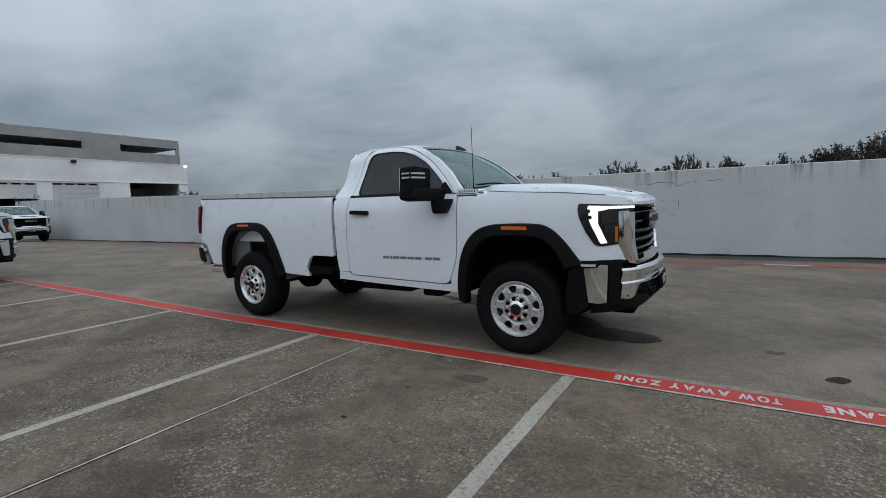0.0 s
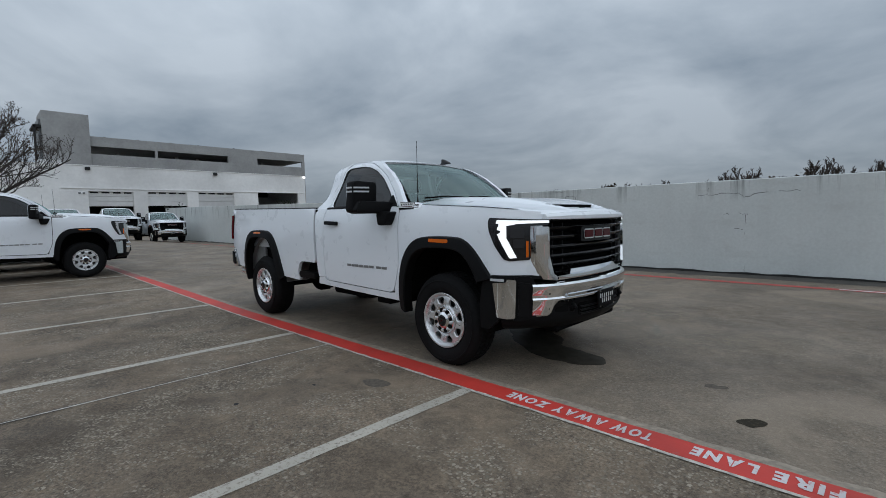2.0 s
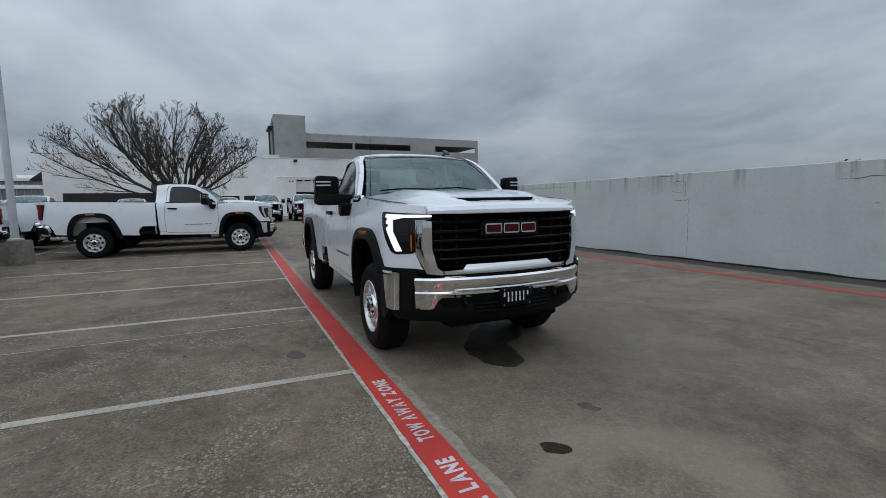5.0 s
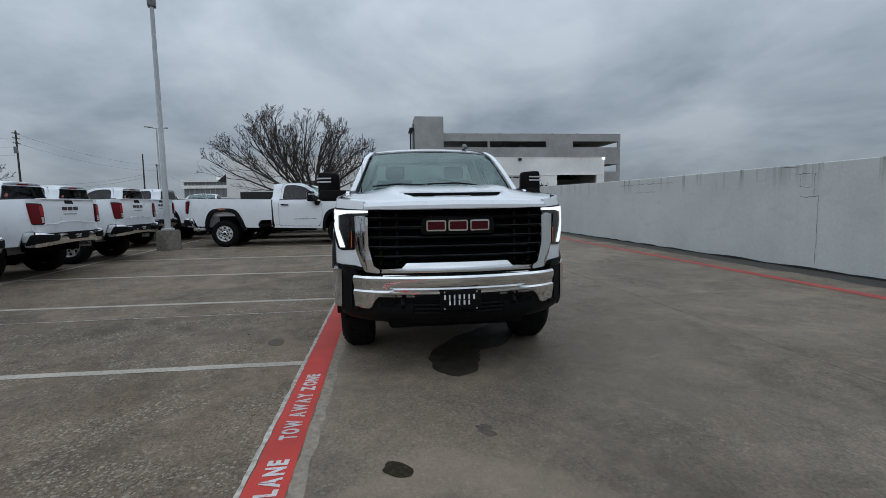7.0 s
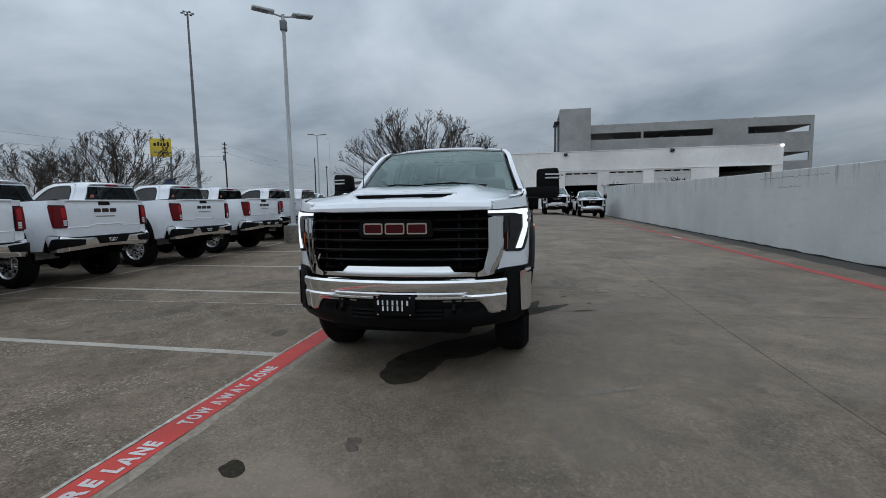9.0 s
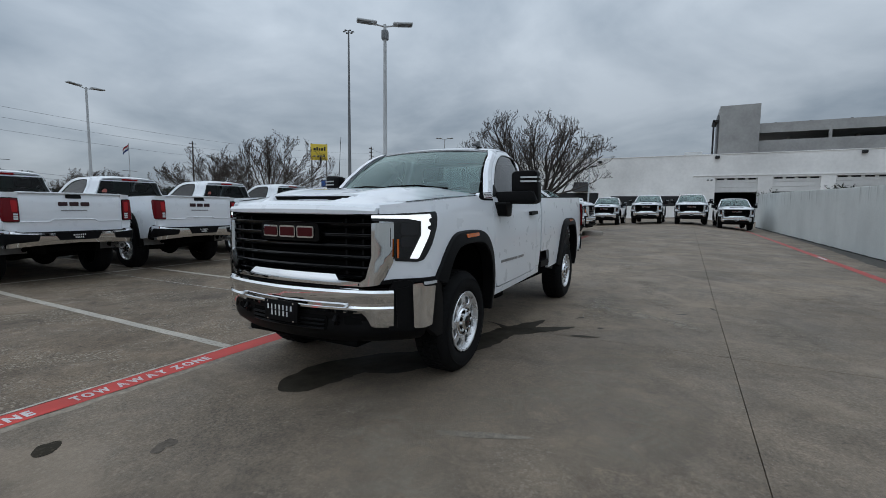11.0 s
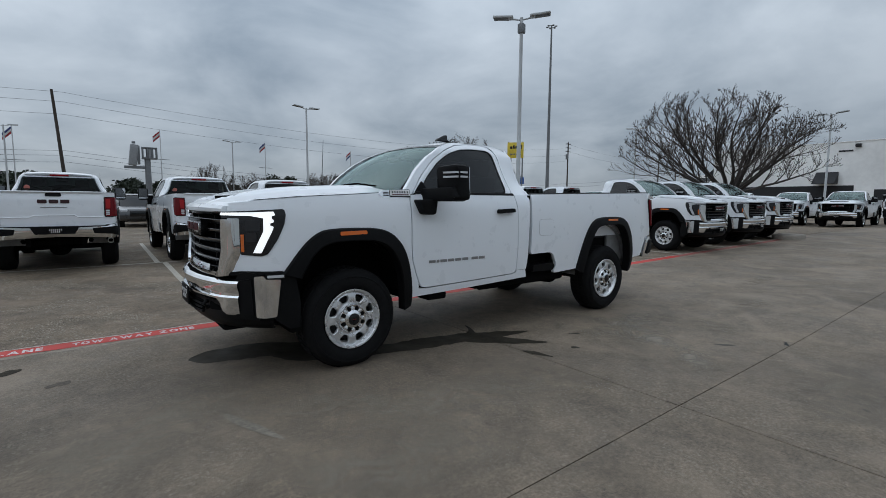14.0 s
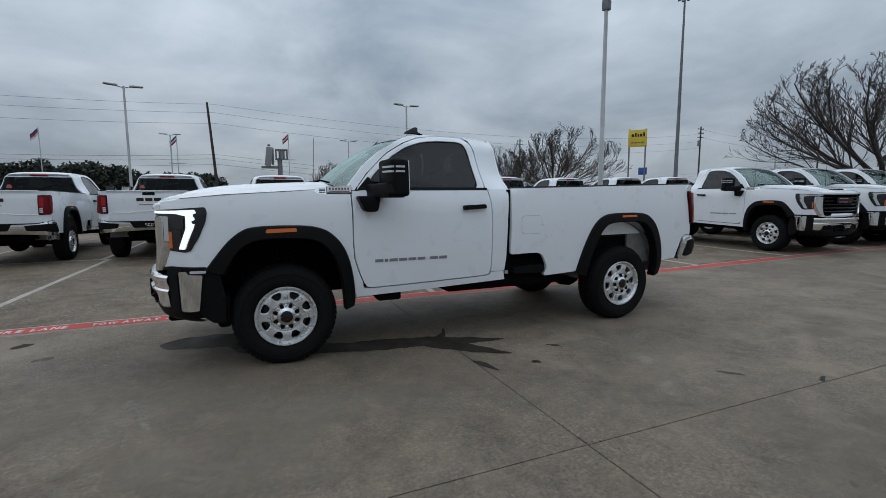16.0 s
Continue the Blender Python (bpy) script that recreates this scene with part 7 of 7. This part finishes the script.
    part("lettering_bar", skin([(-0.20, 1.230), (-0.20, 1.250), (0.20, 1.250), (0.20, 1.230)], tx, 0.2, 0.1, 0.004, off=0.005), "badge_grey", tail, "grey lettering bar")
    ridge = ribbon([(-0.78, 1.065), (-0.36, 1.065), (-0.31, 1.10), (0.31, 1.10), (0.36, 1.065), (0.78, 1.065)], [(-0.78, 1.045), (-0.36, 1.045), (-0.31, 1.08), (0.31, 1.08), (0.36, 1.045), (0.78, 1.045)], tx, 60, [(0, 0.0), (0.5, 0.012), (1, 0.0)])
    part("tailgate_ridge", ridge, W, tail)
    tailc = PlanCurve([(-4.772, 0.772), (-4.770, 0.88), (-4.750, 0.940), (-4.680, 0.966), (-4.55, 0.972), (-4.45, 0.975)], 0.0)
    ts = tailc.of_x

    def tail_at(s, z, o=0.0):
        p, n = tailc.at(s)
        q = p + n * (o - float(np.interp(z, *TUCK_BED)) + 0.03 * smoothstep(1.42, 1.53, z))
        return Vector((q.x, q.y, z))
    pair("corner_post", skin([(0.004, 0.90), (0.004, 1.534), (ts(-4.64), 1.530), (ts(-4.59), 1.43), (ts(-4.62), 1.06), (ts(-4.64), 0.935)], tail_at, 0.03, 0.07, 0.02, off=-0.004), W, truck)
    tl = rounded([(0.028, 1.066), (0.028, 1.430), (ts(-4.640), 1.440), (ts(-4.698), 1.072)], 0.02)
    tf = rounded([(0.010, 1.050), (0.010, 1.444), (ts(-4.622), 1.456), (ts(-4.686), 1.056)], 0.024)
    for side, fix in ((1, lambda b: b), (-1, mirrored)):
        lamp = part("tail_lamp", fix(skin(tl, tail_at, 0.025, 0.07, 0.05, off=0.034)), "lens_red", truck, "dark red tail lamp")
        part("lamp_frame", fix(skin(tf, tail_at, 0.025, 0.07, 0.02, off=0.006)), "gloss_black", lamp, "black lamp surround")
        for z in (1.092, 1.128, 1.164):
            part("reverse_light", fix(skin(rounded([(0.042, z), (0.042, z + 0.028), (0.098, z + 0.030), (0.098, z + 0.002)], 0.006), tail_at, 0.03, 0.05, 0.004, off=0.037)), "lens_clear", lamp, "clear reverse light segment")
        part("brake_segment", fix(skin(rounded([(0.045, 1.215), (0.045, 1.400), (0.120, 1.405), (0.110, 1.22)], 0.02), tail_at, 0.03, 0.05, 0.004, off=0.037)), "lens_red_bright", lamp, "red brake light segment")
    # rear bumper
    rear = PlanCurve([(-4.9, 0.0), (-4.9, 0.35), (-4.895, 0.70), (-4.88, 0.84), (-4.835, 0.925), (-4.745, 0.972), (-4.625, 0.985), (-4.485, 0.985)], 0.0)
    rs = rear.of_x

    def rb(s, z, o=0.0):
        p, n = rear.at(s)
        q = p + n * (o - (0.05 - 0.042 * smoothstep(-4.84, -4.72, p.x)) * smoothstep(0.78, 0.62, z) - 0.02 * smoothstep(0.86, 0.92, z))
        return Vector((q.x, q.y, z))
    half = [(0.0, 0.69), (0.0, 0.742), (0.30, 0.742), (0.365, 0.862), (0.60, 0.870), (0.80, 0.876), (rs(-4.795), 0.912), (rs(-4.610), 0.922), (rs(-4.570), 0.900), (rs(-4.487), 0.690), (rs(-4.487), 0.645), (rs(-4.575), 0.634), (rs(-4.795), 0.640), (0.80, 0.655), (0.45, 0.675)]
    side_b = skin(half, rb, 0.03, 0.05, 0.09)
    rbm = part("rear_bumper", join_bm(side_b, mirrored(side_b)), "chrome", truck, "chrome rear step bumper")
    part("bumper_step", rbox((-4.865, -0.80, 0.866), (-4.705, 0.80, 0.886), 0.006), "plastic_black", rbm, "black step pad")
    part("plate_recess", skin([(-0.31, 0.73), (-0.375, 0.868), (0.375, 0.868), (0.31, 0.73)], lambda y, z, o: Vector((-4.884 - o, y, z)), 0.2, 0.2, 0.05), "plate_black", rbm, "black dealer plate recess")
    for k in range(7):
        part("lettering_bar", rbox((-4.887, -0.10 + k * 0.029, 0.810), (-4.884, -0.087 + k * 0.029, 0.838)), "badge_white", rbm, smooth=False)
    for k in range(5):
        part("lettering_bar", rbox((-4.887, -0.07 + k * 0.029, 0.770), (-4.884, -0.057 + k * 0.029, 0.798)), "badge_white", rbm, smooth=False)
    for sgn in (-1, 1):
        cs = skin(rounded([(0.60, 0.742), (0.575, 0.842), (rs(-4.845), 0.868), (rs(-4.690), 0.872), (rs(-4.655), 0.850), (rs(-4.585), 0.690), (rs(-4.60), 0.672), (rs(-4.845), 0.722)], 0.02), rb, 0.02, 0.05, 0.03, off=0.016)
        part("corner_step", cs if sgn > 0 else mirrored(cs), "plastic_black", rbm, "black corner step")
    ex = part("exhaust_tip", revolve([(0.046, -4.22), (0.050, -4.30), (0.052, -4.585), (0.044, -4.585), (0.042, -4.30)], 20), "wheel_silver", truck, "bright steel exhaust tip")
    ex.matrix_basis = Matrix(((0, 1, 0, 0), (1, 0, 0, -0.84), (0, 0, 1, 0.57), (0, 0, 0, 1)))

    # wheels
    meshes = wheel_meshes()
    wheels = []
    for i, (x, side) in enumerate(((0, 1), (0, -1), (-3.628, 1), (-3.628, -1))):
        m = Matrix.Translation((x, side * 0.945, 0.412)) @ Matrix.Rotation(0 if side > 0 else math.pi, 4, "Z") @ Matrix.Rotation(radians(37 * i), 4, "Y")
        if not wheels:
            w = new("wheel")
            w.parent = truck
            for name, bm, mat, _, lb in meshes:
                piece = part(name, bm, mat, w, lb, angle=30)
                if name == "hub_cap":
                    piece.data.materials.append(MATS["under_black"])
            w.matrix_basis = m
        else:
            w = copy_thing(wheels[0], m)
        wheels.append(w)

    # wheel wells, underside, running gear
    for x, r, mat in ((0, 0.56, "under_black"), (-3.628, 0.57, "liner_grey")):
        for s in (-1, 1):
            b = bmesh.new()
            prev = None
            for k in range(17):
                a = math.pi * k / 16
                cur = [b.verts.new((x + r * math.cos(a), s * y, 0.50 + (r + 0.04) * math.sin(a))) for y in (0.48, 0.90)]
                if prev:
                    b.faces.new((prev[0], prev[1], cur[1], cur[0]))
                prev = cur
            part("wheel_liner", b, mat, truck, "grey wheel housing" if x else "black wheel liner")
            if x:
                part("wheel_house_back", rbox((x - 0.56, min(s * 0.84, s * 0.80), 0.62), (x - 0.18, max(s * 0.84, s * 0.80), 1.16), 0.01), "liner_grey", truck)
    part("floor_pan", rbox((-2.10, -0.90, 0.58), (-0.55, 0.90, 0.70), 0.02), "under_black", truck)
    part("bulkhead", rbox((-0.60, -0.90, 0.58), (-0.52, 0.90, 1.44), 0.01), "under_black", truck)
    part("engine_bay", rbox((-0.52, -0.50, 0.62), (0.86, 0.50, 1.36), 0.02), "under_black", truck)
    part("nose_box", rbox((0.50, -0.62, 0.50), (0.84, 0.62, 1.32), 0.02), "under_black", truck)
    pair("inner_fender", rbox((-0.52, 0.46, 1.10), (0.58, 0.88, 1.36), 0.02), "under_black", truck)
    pair("bed_side_fill", rbox((-4.55, 0.70, 1.14), (-2.2, 0.90, 1.40), 0.02), "under_black", truck)
    pair("frame_rail", rbox((-4.60, 0.38, 0.50), (0.80, 0.46, 0.66), 0.01), "under_black", truck)
    part("bed_underside", rbox((-4.60, -0.78, 0.80), (-2.18, 0.78, 0.92)), "under_black", truck, smooth=False)
    for x in (-4.3, -2.9, -2.3, -1.4, 0.3):
        part("crossmember", rbox((x - 0.05, -0.42, 0.50), (x + 0.05, 0.42, 0.60), 0.01), "under_black", truck)
    part("rear_axle", tube([(-3.628, -0.72, 0.41), (-3.628, 0.72, 0.41)], 0.055, 12), "under_black", truck)
    part("differential", tube([(-3.42, 0, 0.41), (-3.50, 0, 0.41), (-3.628, 0, 0.41), (-3.70, 0, 0.41), (-3.78, 0, 0.41)], [0.08, 0.17, 0.19, 0.16, 0.05], 14), "under_black", truck)
    part("front_axle", tube([(0, -0.72, 0.40), (0, 0.72, 0.40)], 0.05, 12), "under_black", truck)
    part("driveshaft", tube([(-3.42, 0, 0.42), (-0.5, 0, 0.58)], 0.05, 10), "under_black", truck)
    pair("leaf_spring", tube([(-4.25, 0.52, 0.58), (-3.9, 0.52, 0.46), (-3.628, 0.52, 0.44), (-3.2, 0.52, 0.47), (-2.9, 0.52, 0.55)], 0.04, 6), "under_black", truck)
    part("exhaust_pipe", tube([(-0.9, -0.35, 0.48), (-2.2, -0.36, 0.46), (-3.1, -0.38, 0.48), (-3.5, -0.55, 0.72), (-4.0, -0.78, 0.60), (-4.3, -0.84, 0.57)], 0.045, 10), "under_black", truck)
    part("fuel_tank", rbox((-2.9, 0.48, 0.46), (-1.5, 0.86, 0.62), 0.05), "under_black", truck)
    part("side_box", rbox((-1.95, -0.86, 0.46), (-1.2, -0.48, 0.60), 0.04), "under_black", truck)
    pair("body_mount", rbox((-1.02, 0.72, 0.455), (-0.80, 0.92, 0.53), 0.02), "under_black", truck)
    part("skid_plate", rbox((0.25, -0.55, 0.36), (0.92, 0.55, 0.42), 0.03), "under_black", truck)
    pair("mud_guard", rbox((0.42, 0.55, 0.36), (0.52, 0.93, 0.62), 0.03), "under_black", truck)

    # cabin seen through the glass
    part("dashboard", rbox((-0.90, -0.80, 1.10), (-0.56, 0.80, 1.46), 0.06), "cloth_dark", truck)
    part("cabin_back", rbox((-2.09, -0.84, 0.72), (-2.04, 0.84, 1.50), 0.01), "cloth_dark", truck)
    part("headliner", rbox((-2.02, -0.68, 1.925), (-1.22, 0.68, 1.95), 0.01), "liner_grey", truck)
    ring = [(-1.02 + 0.10 * math.sin(k * math.pi / 10) * 0.5, 0.42 + 0.185 * math.cos(k * math.pi / 10), 1.38 + 0.175 * math.sin(k * math.pi / 10)) for k in range(21)]
    part("steering_wheel", tube(ring, 0.016, 8), "cloth_dark", truck)
    for y in (-0.42, 0.42):
        sb = prism(rounded([(-1.62, 1.05), (-1.78, 1.66), (-1.92, 1.66), (-1.85, 1.0)], 0.05), (y - 0.25, y + 0.25), lambda a, b, d: (a, d, b), 0.03)
        part("seat_back", sb, "cloth_dark", truck)
        part("seat_cushion", rbox((-1.75, y - 0.26, 0.92), (-1.15, y + 0.26, 1.10), 0.05), "cloth_dark", truck)
        part("headrest", rbox((-1.93, y - 0.14, 1.67), (-1.80, y + 0.14, 1.85), 0.05), "cloth_dark", truck)
    part("rear_view_mirror", rbox((-1.02, -0.12, 1.80), (-0.99, 0.12, 1.87), 0.015), "cloth_dark", truck)
    if not lit:
        part("window_sticker", tube([bx(0.60, 1.645, 0.008), bx(0.60, 1.645, 0.011)], 0.055, 20), "sticker_red", truck, "round red window sticker")
    ease_cab(truck)
    return truck


hero = build_truck(True, "white regular-cab pickup truck with lit headlamps and chrome bumper")
lot = build_truck(False, "white regular-cab long-bed pickup truck parked in its stall", "parked pickup trucks")


def park(x, y, turn, first=False):
    """Front axle at (x, y); turn 0 looks to +x."""
    c, s = math.cos(radians(turn)), math.sin(radians(turn))
    zf, zr = ground_z(x, y), ground_z(x - 3.628 * c, y - 3.628 * s)
    m = Matrix.Translation((x, y, zf)) @ Matrix.Rotation(radians(turn), 4, "Z") @ Matrix.Rotation(-math.atan2(zf - zr, 3.628), 4, "Y")
    if first:
        lot.matrix_basis = m
        return lot
    return copy_thing(lot, m)


park(-11.86, -2.0, 90, True)
for x, dy in ((-14.62, 0.10), (-17.5, 0.02)):
    park(x, -2.06 + dy, 90)
for k, x in enumerate((4.95, 2.20, -0.66, -3.08, -5.78, -8.38, -11.95, -14.7, -17.4)):
    park(x, -11.69 + (0.1, 0.0, 0.04, 0.0, 0.03, 0.0, -1.0, -0.6, -0.5)[k], -90 + (0.6, -0.4, 0.5, 0, -0.5, 0.3, 0, 0, 0.4)[k])
for k, y in enumerate((5.35, 2.85, 0.10, -2.65, -5.4, -8.5)):
    park(-32.1 + (0.3, 0, -0.1, 0.15, -0.4, 0)[k], y, (1.0, 0, -0.6, 0.5, 1.5, 0)[k])
for y, turn in ((-11.2, 0.6), (-13.7, -0.8)):
    park(-23.4, y, turn)

car_paint("paint_grey", (0.040, 0.042, 0.047))
car_paint("paint_dark", (0.02, 0.021, 0.024))
sport_utility(-0.4, -26.0, 90, "paint_grey", "dark grey sport utility car facing the stalls")
sport_utility(-0.9, -33.0, 90, "paint_dark", "black sport utility car behind the lot")
sport_utility(-7.5, -27.0, 92, "paint_dark", "black sport utility car parked behind the trucks")
sport_utility(13.0, -27.5, 90, "paint_grey", "grey sport utility car parked behind the trucks")

# ---- concrete slabs of the deck ----
for x0, x1 in zip(X_JOINTS, X_JOINTS[1:]):
    for y0, y1 in zip(Y_JOINTS, Y_JOINTS[1:]):
        bm = sheet(steps(x0 + JOINT_X, -4, 1.6) + steps(-4, x1 - JOINT_X, 1.6)[1:] if x0 < -4 < x1 else steps(x0 + JOINT_X, x1 - JOINT_X, 1.6), steps(y0 + JOINT_Y, y1 - JOINT_Y, 1.6), 0.0, 0.014)
        slab = mesh_object("slab", bm, "concrete_lane" if y0 > -2 else "concrete", smooth=False)
        slab.parent = ground
